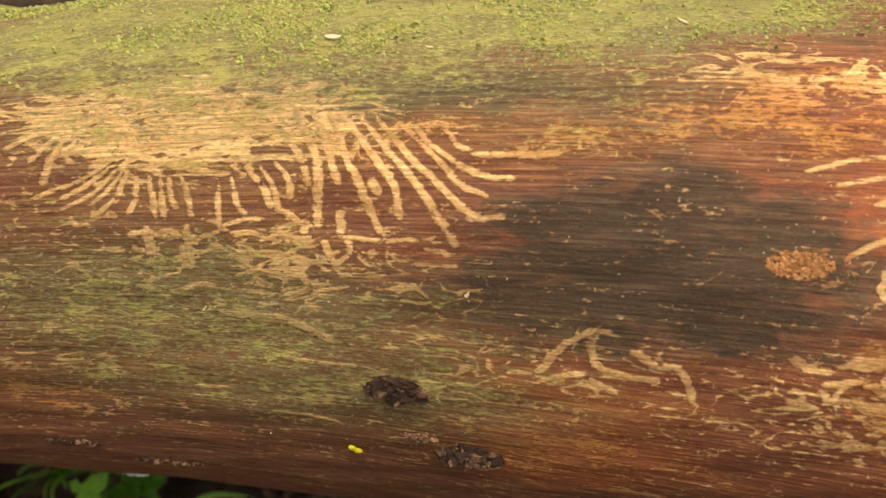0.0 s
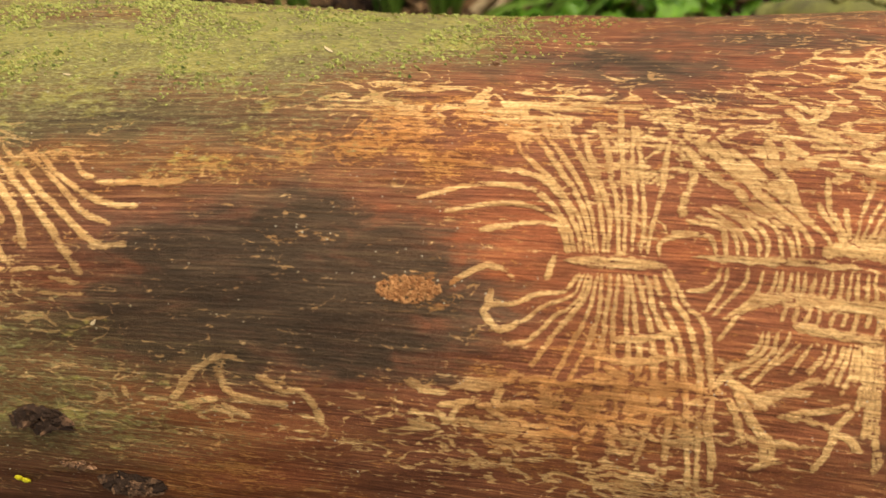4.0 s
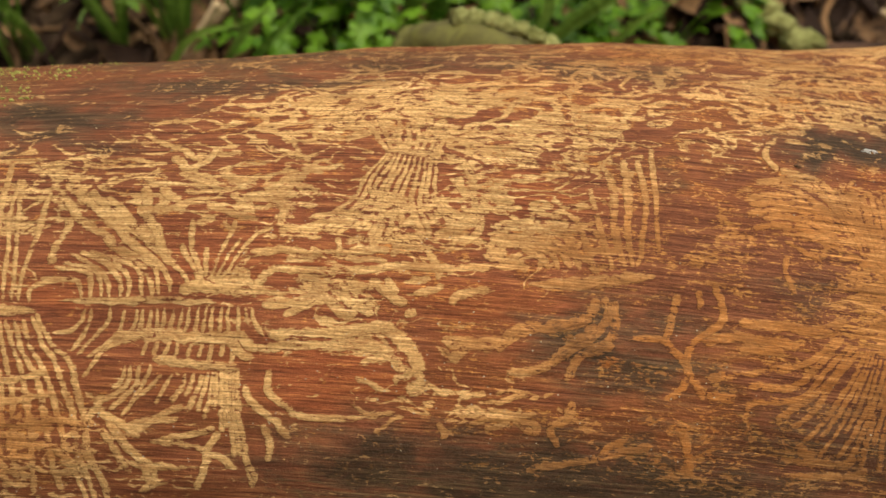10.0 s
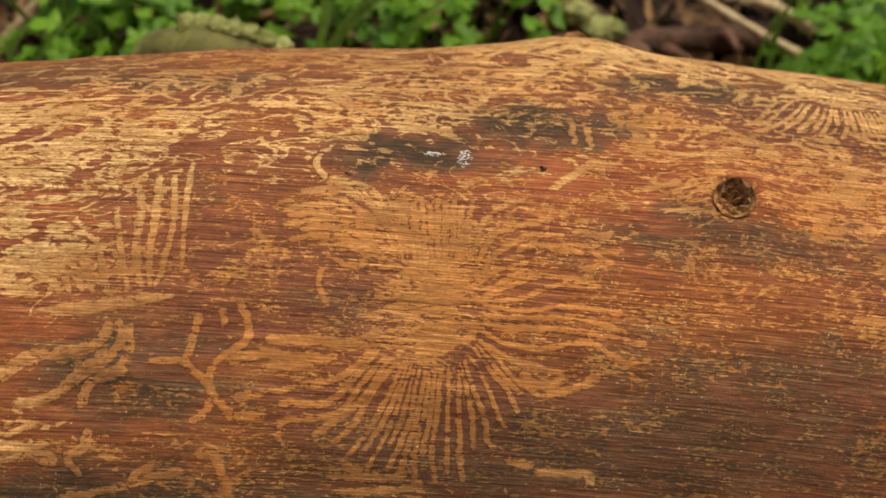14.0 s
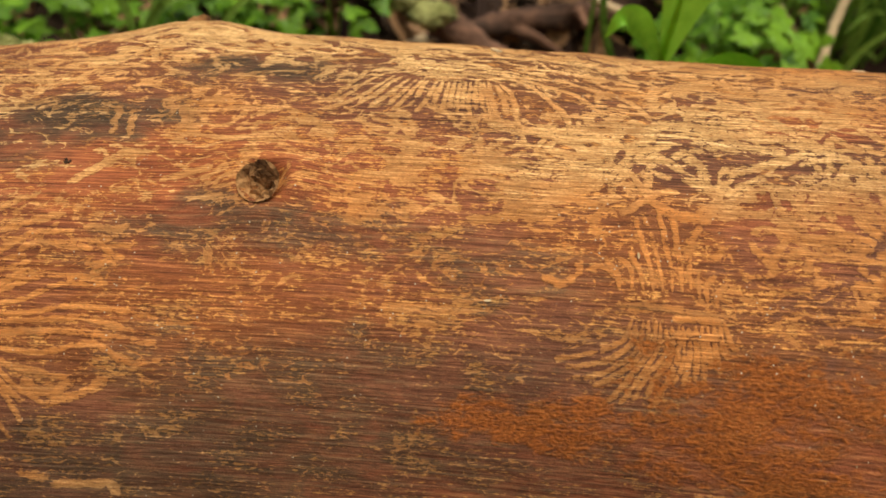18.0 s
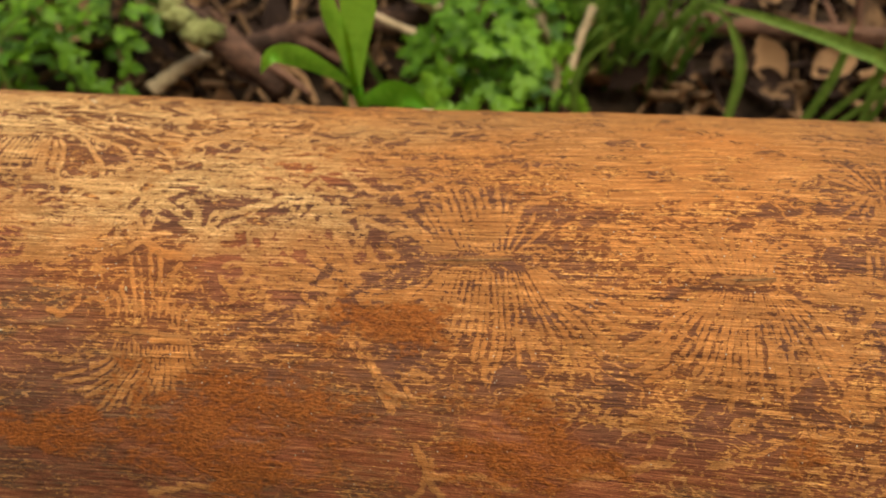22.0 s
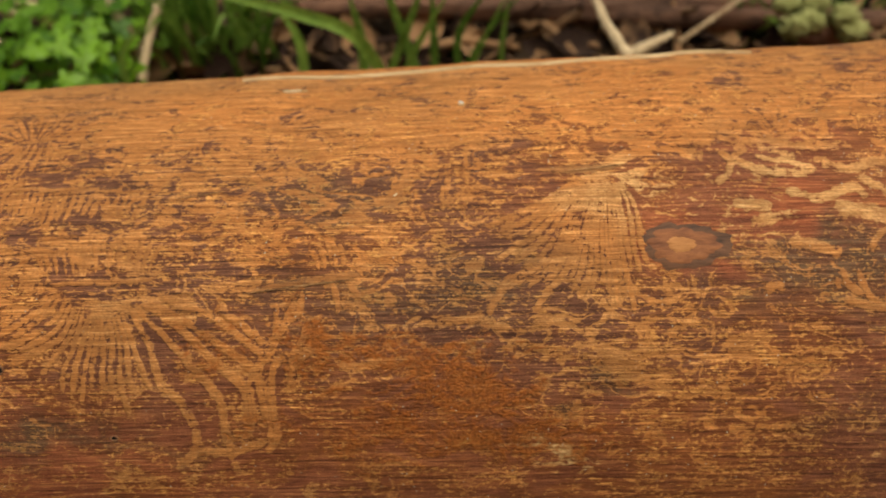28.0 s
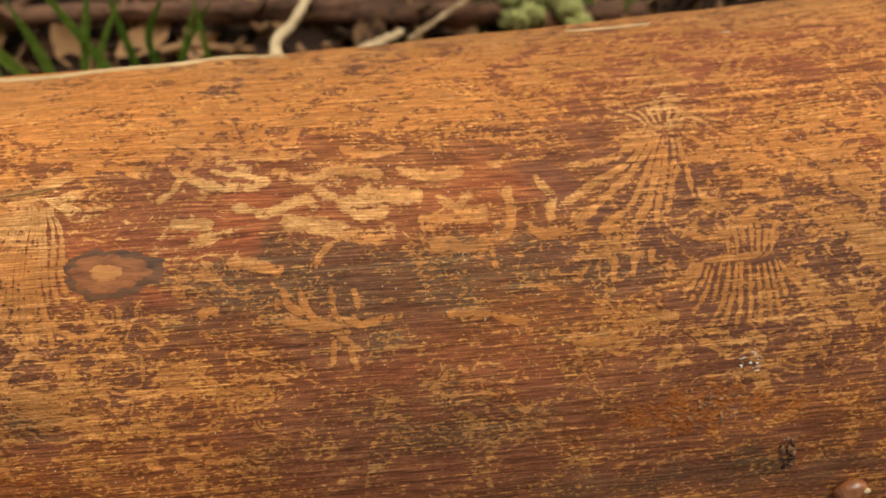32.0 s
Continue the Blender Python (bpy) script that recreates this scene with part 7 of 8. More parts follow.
def crumbs(name, u, a, ru, rv, count, size, material, label, height=0.001):
    """A clot of bark crumbs and frass stuck to the wood."""
    v, faces = [], []
    for i in range(count):
        w, s = dice.random() * 2 * math.pi, math.sqrt(dice.random())
        cu, cv = u + ru * s * math.cos(w), a + rv * s * math.sin(w) / 0.125
        c = log_skin(cu, cv, height * (1 - s) * dice.random())
        r = size * (0.4 + dice.random())
        k = len(v)
        for x, y, z in ((1, 0, 0), (-1, 0, 0), (0, 1, 0), (0, -1, 0), (0, 0, 1), (0, 0, -1)):
            v.append(c + r * (np.array([x * 1.5, y, z]) + dice.normal(size=3) * 0.3))
        faces += [(k + p, k + q, k + o) for p, q, o in ((0, 2, 4), (2, 1, 4), (1, 3, 4), (3, 0, 4), (2, 0, 5), (1, 2, 5), (3, 1, 5), (0, 3, 5))]
    return part(name, mesh_of(name, v, faces, material, False), LOG, label)


crumbs("bark_remnant", 0.2698, 0.440, 0.0056, 0.0036, 110, 0.0011, CRUMB, "dark clot of crumbling bark", 0.0022)
crumbs("bark_remnant", 0.2868, 0.240, 0.0064, 0.0046, 150, 0.0011, CRUMB, "dark clot of crumbling bark", 0.0022)
crumbs("bark_remnant", 0.2762, 0.300, 0.004, 0.002, 30, 0.0005, CRUMB, "few bark crumbs")
crumbs("bark_remnant", 0.1984, 0.079, 0.008, 0.002, 60, 0.0005, CRUMB, "dark bark crumbs along the flank")
crumbs("bark_remnant", 0.2183, -0.027, 0.009, 0.002, 70, 0.0005, CRUMB, "dark bark crumbs along the flank")
crumbs("bark_remnant", 1.1880, 0.802, 0.002, 0.004, 36, 0.0005, CRUMB, "reddish bark crumbs")
crumbs("bark_remnant", 1.1677, 0.893, 0.009, 0.004, 60, 0.0004, CRUMB, "scattered bark crumbs")
crumbs("bark_remnant", 0.5286, 1.237, 0.0007, 0.0005, 4, 0.0004, CRUMB, "small dark bark scale")
crumbs("bark_remnant", 0.5709, 1.280, 0.0007, 0.0006, 4, 0.0004, CRUMB, "small dark bark scale")
crumbs("bark_remnant", 0.3374, 1.276, 0.0006, 0.0004, 4, 0.0004, CRUMB, "small reddish bark scale")
crumbs("frass_patch", 0.3350, 0.784, 0.0058, 0.0030, 520, 0.00030, FRASS, "granular pale orange patch of packed frass", 0.0003)
crumbs("white_crust", 0.5530, 1.292, 0.0016, 0.0026, 60, 0.0002, LICHEN_WHITE, "white bird lime splash", 0.0003)
crumbs("white_crust", 0.5458, 1.298, 0.002, 0.0007, 30, 0.0002, LICHEN_WHITE, "white bird lime splash", 0.0003)
crumbs("white_crust", 0.9851, 1.477, 0.0008, 0.0006, 8, 0.0003, LICHEN_WHITE, "tiny white crust", 0.0003)
crumbs("white_crust", 1.1784, 0.957, 0.003, 0.002, 30, 0.0002, LICHEN_WHITE, "thin white mould threads", 0.0003)
crumbs("white_crust", 0.1987, -0.510, 0.0035, 0.001, 30, 0.0006, LICHEN_WHITE, "white fungus crust under the flank", 0.001)


def scatter_grains(name, count, spot, size, material, label, lift=0.0):
    """Uncountable grains on the skin, thickest where spot() says."""
    v, faces = [], []
    made = 0
    while made < count:
        u, a = spot()
        r = size * (0.35 + dice.random() ** 2 * 1.3)
        c = log_skin(u, a, r * 0.3 + lift)
        k = len(v)
        for x, y, z in ((1.3, 0, 0), (-1.3, 0, 0), (0, 1, 0), (0, -1, 0), (0, 0, 1)):
            v.append(c + r * (np.array([x, y, z]) + dice.normal(size=3) * 0.25))
        faces += [(k + p, k + q, k + 4) for p, q in ((0, 2), (2, 1), (1, 3), (3, 0))]
        made += 1
    ob = part(name, mesh_of(name, v, faces, material, False), LOG, label)
    return tagged(ob, kind="stuff")


def algae_spot():
    while True:
        u, a = 0.15 + 0.23 * dice.random(), 1.13 + 0.60 * dice.random()
        f = np.clip((0.365 - u) / 0.06, 0, 1) * np.clip((a - 1.13 - 0.10 * max(0, u - 0.28) / 0.05) / 0.12, 0, 1)
        if dice.random() < f * (0.12 + 0.88 * (noise.noise((u * 60, a * 8, 0.5)) > 0.05)):
            return u, a


scatter_grains("algae", 11000, algae_spot, 0.00030, ALGAE, "green powdery algae in loose grains")
scatter_grains("wood_dust", 1000, lambda: (0.16 + 1.08 * dice.random(), 0.2 + 1.6 * dice.random()), 0.00012, DUST, "pale specks of wood dust")
scatter_grains("wood_dust", 320, lambda: (0.16 + 0.2 * dice.random(), 0.2 + 0.7 * dice.random()), 0.00013, DUST, "pale specks of wood dust")


def bast_edge(points, width, lift):
    """A strip of torn pale fibre that stands on the crest."""
    p = np.array(points)
    n = 60
    q = smooth_path(p, n)
    v, faces = [], []
    for i in range(n):
        h = width * (0.5 + 0.8 * abs(noise.noise((q[i][0] * 90, 3.0, 0.0)))) * math.sin(math.pi * (i + 0.5) / n) ** 0.4
        for k, z in ((-1, -0.0002), (-0.4, lift), (0.4, lift * 1.15), (1, -0.0002)):
            v.append(log_skin(q[i][0], q[i][1] + k * h / 0.125, z))
    for i in range(n - 1):
        for k in range(3):
            faces.append((i * 4 + k, i * 4 + k + 1, i * 4 + k + 5, i * 4 + k + 4))
    part("torn_fibre", mesh_of("torn_fibre", v, faces, BASTFIBRE), LOG, "pale torn fibre along the crest")


bast_edge([(0.9218, 1.656), (0.9682, 1.661), (1.0029, 1.675), (1.0471, 1.702), (1.0780, 1.699)], 0.0012, 0.0009)
bast_edge([(0.9350, 1.567), (0.9424, 1.566)], 0.0007, 0.0004)
bast_edge([(1.1600, 1.696), (1.1838, 1.675)], 0.0006, 0.0005)

# ---- loose bits lying on the log ----
def splinter(u, a, length, width, turn, label):
    bm = bmesh.new()
    bmesh.ops.create_cube(bm, size=1.0)
    bmesh.ops.subdivide_edges(bm, edges=[e for e in bm.edges if abs((e.verts[0].co - e.verts[1].co).x) > 0.5], cuts=5)
    for v in bm.verts:
        s = v.co.x * 2
        v.co.y *= width * (1 - 0.55 * abs(s) ** 3) * (1 + 0.25 * noise.noise((s * 3, v.co.y * 4, u * 50)))
        v.co.z = v.co.z * width * 0.45 + width * 0.15 * s * s
        v.co.x *= length
    me = bpy.data.meshes.new("wood_splinter")
    bm.to_mesh(me)
    bm.free()
    me.materials.append(SPLINTER)
    m = skin_frame(u, a) @ Matrix.Translation((0, 0, width * 0.22 + 0.0001)) @ Matrix.Rotation(turn, 4, "Z")
    ob = new("wood_splinter", me)
    ob.matrix_world = m
    return tagged(ob, label, "splinter", "splinters on the log")


splinter(0.3034, 1.304, 0.0030, 0.0006, -0.9, "short pale wood splinter lying on algae")
splinter(0.2384, 1.242, 0.0032, 0.0010, -0.1, "short pale wood splinter lying on algae")
splinter(0.2575, 1.212, 0.0016, 0.0004, -0.2, "tiny pale wood splinter lying on algae")
splinter(0.6567, 1.734, 0.0042, 0.0010, -0.9, "pale bent wood splinter standing on the crest")
splinter(0.6622, 1.073, 0.0014, 0.0004, 0.1, "tiny white splinter on dark wood")
splinter(0.6908, 1.157, 0.0004, 0.0012, 0.1, "tiny pale splinter on the gallery")
splinter(1.2000, 1.589, 0.0024, 0.0006, 0.1, "small white wood splinter on orange wood")
splinter(0.9853, 1.468, 0.0018, 0.0006, 0.0, "small pale wood flake on the crest")
splinter(0.9380, 1.560, 0.0048, 0.0012, 0.05, "flat pale wood flake on the crest")
splinter(0.7557, 1.850, 0.0036, 0.0007, 0.0, "pale wood flake on the crest")
splinter(0.2291, 0.620, 0.0012, 0.0004, 0.9, "tiny pale splinter on dark wood")
splinter(0.9661, 1.248, 0.0012, 0.0004, 0.6, "tiny pale splinter in a burrow")
splinter(0.2794, 0.686, 0.0012, 0.0004, 1.2, "tiny white fleck on dark wood")
splinter(0.2792, 0.684, 0.0007, 0.0006, 0.2, "tiny white fleck on red wood")


def petal(u, a):
    m = skin_frame(u, a)
    root = group_at("fallen_petal", m.translation, "two bright yellow petal scraps stuck to the flank", "petal")
    for k, (x, y, r) in enumerate(((-0.0007, 0.0006, 0.0009), (0.0005, -0.0005, 0.0011))):
        me = lump("petal_lobe", (x, y, 0.0006), (r, r, 0.00045), YELLOW, k, 0.2, 2)
        me.transform(m)
        part("petal_lobe", local(me, m.translation), root)


petal(0.2624, 0.199)


def seed_on_log(u, a):
    m = skin_frame(u, a)
    root = group_at("seed", m.translation, "glossy chestnut-brown seed half hidden on the flank", "seed")
    me = lump("seed_coat", (0, 0, 0.0022), (0.0042, 0.0026, 0.0024), SEED, 4, 0.08, 3, 1.2)
    me.transform(m @ Matrix.Rotation(0.4, 4, "Z"))
    part("seed_coat", local(me, m.translation), root)
    me = lump("seed_scar", (0.0030, 0.0006, 0.0034), (0.0012, 0.0009, 0.0007), SPLINTER, 2, 0.1, 2)
    me.transform(m)
    part("seed_scar", local(me, m.translation), root, "pale seed scar")


seed_on_log(1.2035, 0.728)

# ---- the forest floor ----
def ground_height(x, y):
    near = math.exp(-((math.hypot(x - 0.7, y) / 3.0) ** 2))
    return near * (0.014 * noise.noise((x * 7, y * 7, 0)) + 0.006 * noise.noise((x * 23, y * 23, 4))) - 0.012


def build_ground():
    xs = np.concatenate([[-60, -20, -6, -2.5, -1.2], np.linspace(-0.7, 2.2, 150), [2.8, 4, 8, 22, 62]])
    ys = np.concatenate([[-60, -20, -6, -2, -1.0], np.linspace(-0.6, 1.2, 100), [1.8, 3, 7, 22, 62]])
    v = [(x, y, ground_height(x, y)) for x in xs for y in ys]
    k = len(ys)
    f = [(i * k + j, (i + 1) * k + j, (i + 1) * k + j + 1, i * k + j + 1) for i in range(len(xs) - 1) for j in range(k - 1)]
    tagged(new("ground", mesh_of("ground", v, f, EARTH)), "dark brown forest soil", "ground", kind="structure")


build_ground()


def litter(count, x0, x1, y0, y1, seed):
    """Crumpled dead leaves and bits of twig, too many to count."""
    rng = np.random.default_rng(seed)
    v, faces = [], []
    for i in range(count):
        x, y = x0 + (x1 - x0) * rng.random(), y0 + (y1 - y0) * rng.random()
        z = ground_height(x, y) + 0.003 + 0.016 * rng.random()
        k = len(v)
        turn = Matrix(Euler((rng.normal() * 0.5, rng.normal() * 0.5, rng.random() * 6.3)).to_matrix())
        if rng.random() < 0.58:
            ln, w = 0.008 + 0.026 * rng.random(), 0.0012 + 0.002 * rng.random()
            n = 4
            for q in range(n):
                c = Vector(((q / (n - 1) - 0.5) * 2 * ln, 0.004 * rng.normal() * (q % 2), 0))
                for b in range(5):
                    ang = 2 * math.pi * b / 5
                    v.append(tuple(turn @ (c + Vector((0, w * math.cos(ang), w * math.sin(ang)))) + Vector((x, y, z))))
            for q in range(n - 1):
                for b in range(5):
                    faces.append((k + q * 5 + b, k + q * 5 + (b + 1) % 5, k + (q + 1) * 5 + (b + 1) % 5, k + (q + 1) * 5 + b))
        else:
            ln, w = 0.008 + 0.014 * rng.random(), 0.005 + 0.007 * rng.random()
            curl = 0.3 + rng.random()
            for q in range(5):
                s = q / 4 * 2 - 1
                for b in (-1, 0, 1):
                    ww = w * (1 - s * s * 0.9)
                    v.append(tuple(turn @ Vector((s * ln, b * ww, curl * (ww * abs(b) * 0.6 + ln * 0.3 * s * s))) + Vector((x, y, z))))
            for q in range(4):
                for b in range(2):
                    faces.append((k + q * 3 + b, k + q * 3 + b + 1, k + q * 3 + b + 4, k + q * 3 + b + 3))
    tagged(new("leaf_litter", mesh_of("leaf_litter", v, faces, LITTER)), "brown dead leaves and broken twigs on soil", "litter", kind="stuff")


litter(5200, 0.0, 1.75, 0.13, 0.62, 11)
litter(1000, -0.15, 0.6, -0.4, -0.1, 12)
litter(1800, -0.35, 2.1, 0.5, 0.95, 13)
litter(1800, -0.6, 2.3, -0.75, 1.25, 14)

# ---- branches and stalks behind the log ----
def branch(name, points, r0, r1, material, label, seed, group="", scabs=0, twigs=0):
    me = tube("bark", points, r0, r1, material, 40, 12, 0.10, seed)
    at = points[0]
    root = group_at(name, at, label, "branch", group)
    part("bark", local(me, at), root)
    rng = np.random.default_rng(seed + 50)
    p = smooth_path(points, 60)
    for i in range(scabs):
        c = p[int(rng.integers(0, 34))]
        s = r0 * (0.5 + 0.5 * rng.random())
        off = np.array([rng.normal() * 0.4, -0.6 * r0 / s, 0.75 * r0 / s]) * s
        part("lichen_tuft", local(lump("lichen_tuft", tuple(c + off), (s * 1.1, s * 0.7, s * 0.6), LICHEN, i + seed, 0.5, 3, 4.0), at), root, "grey-green lichen tuft")
    for i in range(twigs):
        c = p[int(rng.integers(8, 55))]
        e = c + rng.normal(size=3) * np.array([0.03, 0.02, 0.015]) + np.array([0, 0, 0.01])
        part("side_twig", local(tube("side_twig", [tuple(c), tuple((c + e) / 2 + rng.normal(size=3) * 0.003), tuple(e)], r1 * 0.5, r1 * 0.2, material, 10, 6, 0.15, i), at), root)
    return root


branch("branch", [(0.556, 0.268, 0.055), (0.595, 0.239, 0.050), (0.628, 0.221, 0.044), (0.664, 0.202, 0.035)], 0.0095, 0.008, BARK, "fallen brown branch crusted with grey-green lichen", 1, "", 18, 2)
branch("branch", [(0.623, 0.241, 0.012), (0.659, 0.258, 0.012), (0.701, 0.270, 0.012), (0.748, 0.286, 0.010)], 0.007, 0.009, BARK, "thick dark brown branch lying on litter", 2, "", 0, 3)
branch("branch", [(0.874, 0.295, 0.010), (0.979, 0.297, 0.012), (1.094, 0.293, 0.012), (1.336, 0.288, 0.010)], 0.006, 0.008, BARK, "long reddish-brown branch lying behind the log", 3, "", 0, 5)
branch("branch", [(0.878, 0.299, 0.010), (0.996, 0.296, 0.014), (1.106, 0.295, 0.016), (1.274, 0.306, 0.010)], 0.005, 0.0065, BARK, "long reddish-brown branch lying behind the log", 4, "", 0, 4)
branch("branch", [(1.120, 0.366, -0.010), (1.105, 0.294, 0.040), (1.089, 0.216, 0.100), (1.077, 0.164, 0.147), (1.077, 0.143, 0.160)], 0.0024, 0.0028, DRY, "pale broken stick with lichen spots", 5, "", 5, 0)
branch("branch", [(0.704, 0.287, 0.030), (0.724, 0.282, 0.030), (0.749, 0.278, 0.020)], 0.0026, 0.0034, DRY, "pale dry stick on litter", 6, "sticks on the litter", 0, 1)
branch("branch", [(1.161, 0.254, 0.030), (1.187, 0.273, 0.030), (1.219, 0.297, 0.030)], 0.0018, 0.0014, DRY, "thin dry stalk leaning over the litter", 7, "sticks on the litter")
branch("branch", [(0.582, 0.202, 0.020), (0.596, 0.217, 0.022), (0.610, 0.232, 0.020)], 0.0048, 0.0036, DRY, "pale broken piece of wood", 8, "sticks on the litter")
branch("branch", [(0.274, 0.154, 0.000), (0.286, 0.175, 0.010), (0.298, 0.187, 0.020), (0.308, 0.199, 0.030)], 0.0034, 0.0038, DRY, "thick pale dry grass stalk", 9, "sticks on the litter")
branch("branch", [(0.674, 0.282, 0.030), (0.712, 0.261, 0.030), (0.760, 0.251, 0.020)], 0.0022, 0.0026, DRY, "pale dry stick on litter", 10, "sticks on the litter")
branch("branch", [(0.824, 0.225, 0.030), (0.829, 0.249, 0.040), (0.836, 0.271, 0.050)], 0.0024, 0.0026, DRY, "pale upright dry stalk", 11, "sticks on the litter")
branch("branch", [(0.793, 0.295, 0.030), (0.808, 0.269, 0.030), (0.819, 0.253, 0.020), (0.820, 0.232, 0.010)], 0.0032, 0.0024, DRY, "bent pale dry stem", 12, "sticks on the litter")
branch("branch", [(0.431, 0.176, 0.030), (0.447, 0.197, 0.040), (0.457, 0.210, 0.040)], 0.0018, 0.0016, DRY, "thin dry stalk leaning over the litter", 13, "sticks on the litter")
branch("branch", [(0.299, 0.134, 0.050), (0.307, 0.142, 0.060), (0.313, 0.150, 0.070)], 0.0022, 0.0022, DRY, "pale dry grass stalk", 14, "sticks on the litter")
branch("branch", [(1.129, 0.245, 0.030), (1.158, 0.261, 0.030)], 0.0042, 0.002, DRY, "pale torn wood sliver", 15, "sticks on the litter")
for k, (x, y, dx, dy) in enumerate(((0.45, 0.30, 0.09, 0.03), (0.60, 0.34, -0.07, 0.05), (0.68, 0.31, 0.11, -0.02), (0.56, 0.25, 0.06, 0.03), (0.85, 0.34, 0.10, 0.02), (0.98, 0.36, -0.09, 0.04), (1.16, 0.33, 0.08, 0.05), (0.37, 0.27, 0.07, -0.03), (0.72, 0.36, 0.05, 0.06), (1.28, 0.31, 0.09, -0.03))):
    z = ground_height(x, y)
    branch("branch", [(x, y, z + 0.010), (x + dx * 0.5, y + dy * 0.5, z + 0.018), (x + dx, y + dy, z + 0.011)], 0.0022 + 0.0006 * (k % 3), 0.0015, BARK if k % 2 else DRY, "short brown twig on the litter" if k % 2 else "short pale dry twig on the litter", 30 + k, "sticks on the litter", 0, 1)

# a mossy piece of wood against the log
moss = group_at("mossy_wood", (0.446, 0.103, 0.130), "grey rounded piece of wood with green moss", "wood")
c0 = Vector((0.449, 0.096, 0.140))
part("wood_body", local(tube("wood_body", [tuple(c0 + Vector((-0.030, 0.012, -0.022))), tuple(c0 + Vector((-0.010, 0.006, -0.005))), tuple(c0 + Vector((0.010, 0.004, -0.004))), tuple(c0 + Vector((0.034, 0.012, -0.020)))], 0.010, 0.012, MOSSY, 30, 16, 0.06, 21), moss.location), moss)
for k in range(7):
    part("moss_cushion", local(lump("moss_cushion", tuple(c0 + Vector((-0.010 + 0.006 * k, 0.012, 0.007 - 0.0004 * (k - 2) ** 2))), (0.0045, 0.004, 0.003), LICHEN, k + 3, 0.5, 3, 5.0), moss.location), moss, "green moss cushion")

tuft = group_at("lichen_clump", (1.246, 0.256, 0.050), "grey-green lichen clump on dead wood", "lichen")
part("dead_wood", local(lump("dead_wood", (1.260, 0.261, 0.035), (0.022, 0.014, 0.014), BARK, 8, 0.25), tuft.location), tuft)
for k in range(8):
    c = Vector((1.246, 0.256, 0.050)) + Vector((0.022 * math.sin(k * 2.4), 0.012 * math.cos(k * 1.7), 0.004 * (k % 3)))
    part("lichen_lobe", local(lump("lichen_lobe", tuple(c), (0.009, 0.007, 0.007), LICHEN, k + 11, 0.6, 3, 5.0), tuft.location), tuft)

# ---- plants ----
def shoot():
    at = Vector((0.733, 0.157, 0.100))
    at.z = ground_height(at.x, at.y)
    root = group_at("young_plant", at, "bright green young plant with broad lance-shaped leaves", "plant")
    b = Vector((0.719, 0.142, 0.133))
    part("stem", local(tube("stem", [tuple(at), tuple(at.lerp(b, 0.5)), tuple(b)], 0.0030, 0.0024, SHOOT, 10, 8, 0.05, 2), at), root)
    for pts, w in (
        ([tuple(b), (0.7215, 0.142, 0.165), (0.7245, 0.141, 0.195), (0.7275, 0.140, 0.225), (0.727, 0.140, 0.246)], 0.0140),
        ([tuple(b), (0.7155, 0.142, 0.165), (0.7120, 0.142, 0.188), (0.7140, 0.142, 0.214)], 0.0080),
        ([tuple(b), (0.709, 0.133, 0.158), (0.700, 0.124, 0.178), (0.6945, 0.116, 0.186), (0.6905, 0.112, 0.180)], 0.0095),
        ([(0.722, 0.138, 0.128), (0.735, 0.127, 0.152), (0.7447, 0.122, 0.160), (0.7545, 0.116, 0.159)], 0.0125),
    ):
        part("leaf", local(blade("leaf", pts, w, SHOOT, None, 0.35, 18, 0.02, 0.3, 0.45, 1.5), at), root)


shoot()


def leaflet_cluster(name, center, spread, count, rng, at, tilt):
    """A finely cut leaf: lobed leaflets along a curved stalk."""
    v, faces = [], []
    for i in range(count):
        s = i / max(1, count - 1)
        sidew = (1 if i % 2 else -1) * (1 - s) * 0.75 if i < count - 1 else 0
        base = Vector((s * spread, sidew * spread * 0.55, 0.25 * spread * math.sin(s * 2.5)))
        ang = sidew * 1.1 + rng.normal() * 0.15
        ln = spread * (0.34 + 0.12 * rng.random()) * (1 - 0.25 * s)
        k = len(v)
        out = []
        for q in range(15):
            f = q / 14
            w = math.pi * (f - 0.5) * 1.7
            r = ln * (0.62 + 0.38 * math.cos(w)) * (0.72 + 0.28 * math.cos(f * 6 * math.pi * 1.167))
            out.append(Vector((r * math.cos(w) + ln * 0.15, r * math.sin(w), ln * 0.10 * math.sin(q * 2.1))))
        turn = Matrix.Rotation(ang, 3, "Z") @ Matrix.Rotation(rng.normal() * 0.25, 3, "X")
        v.append(tuple(base))
        mid = len(v)
        v.append(tuple(base + turn @ Vector((ln * 0.45, 0, ln * 0.10))))
        for o in out:
            v.append(tuple(base + turn @ o))
        faces.append((k, k + 2, mid))
        for q in range(14):
            faces.append((mid, k + 2 + q, k + 3 + q))
        faces.append((k, mid, k + 16))
    me = mesh_of(name, v, faces, HERB)
    me.transform(Matrix.Translation(Vector(center)) @ tilt)
    return local(me, at)


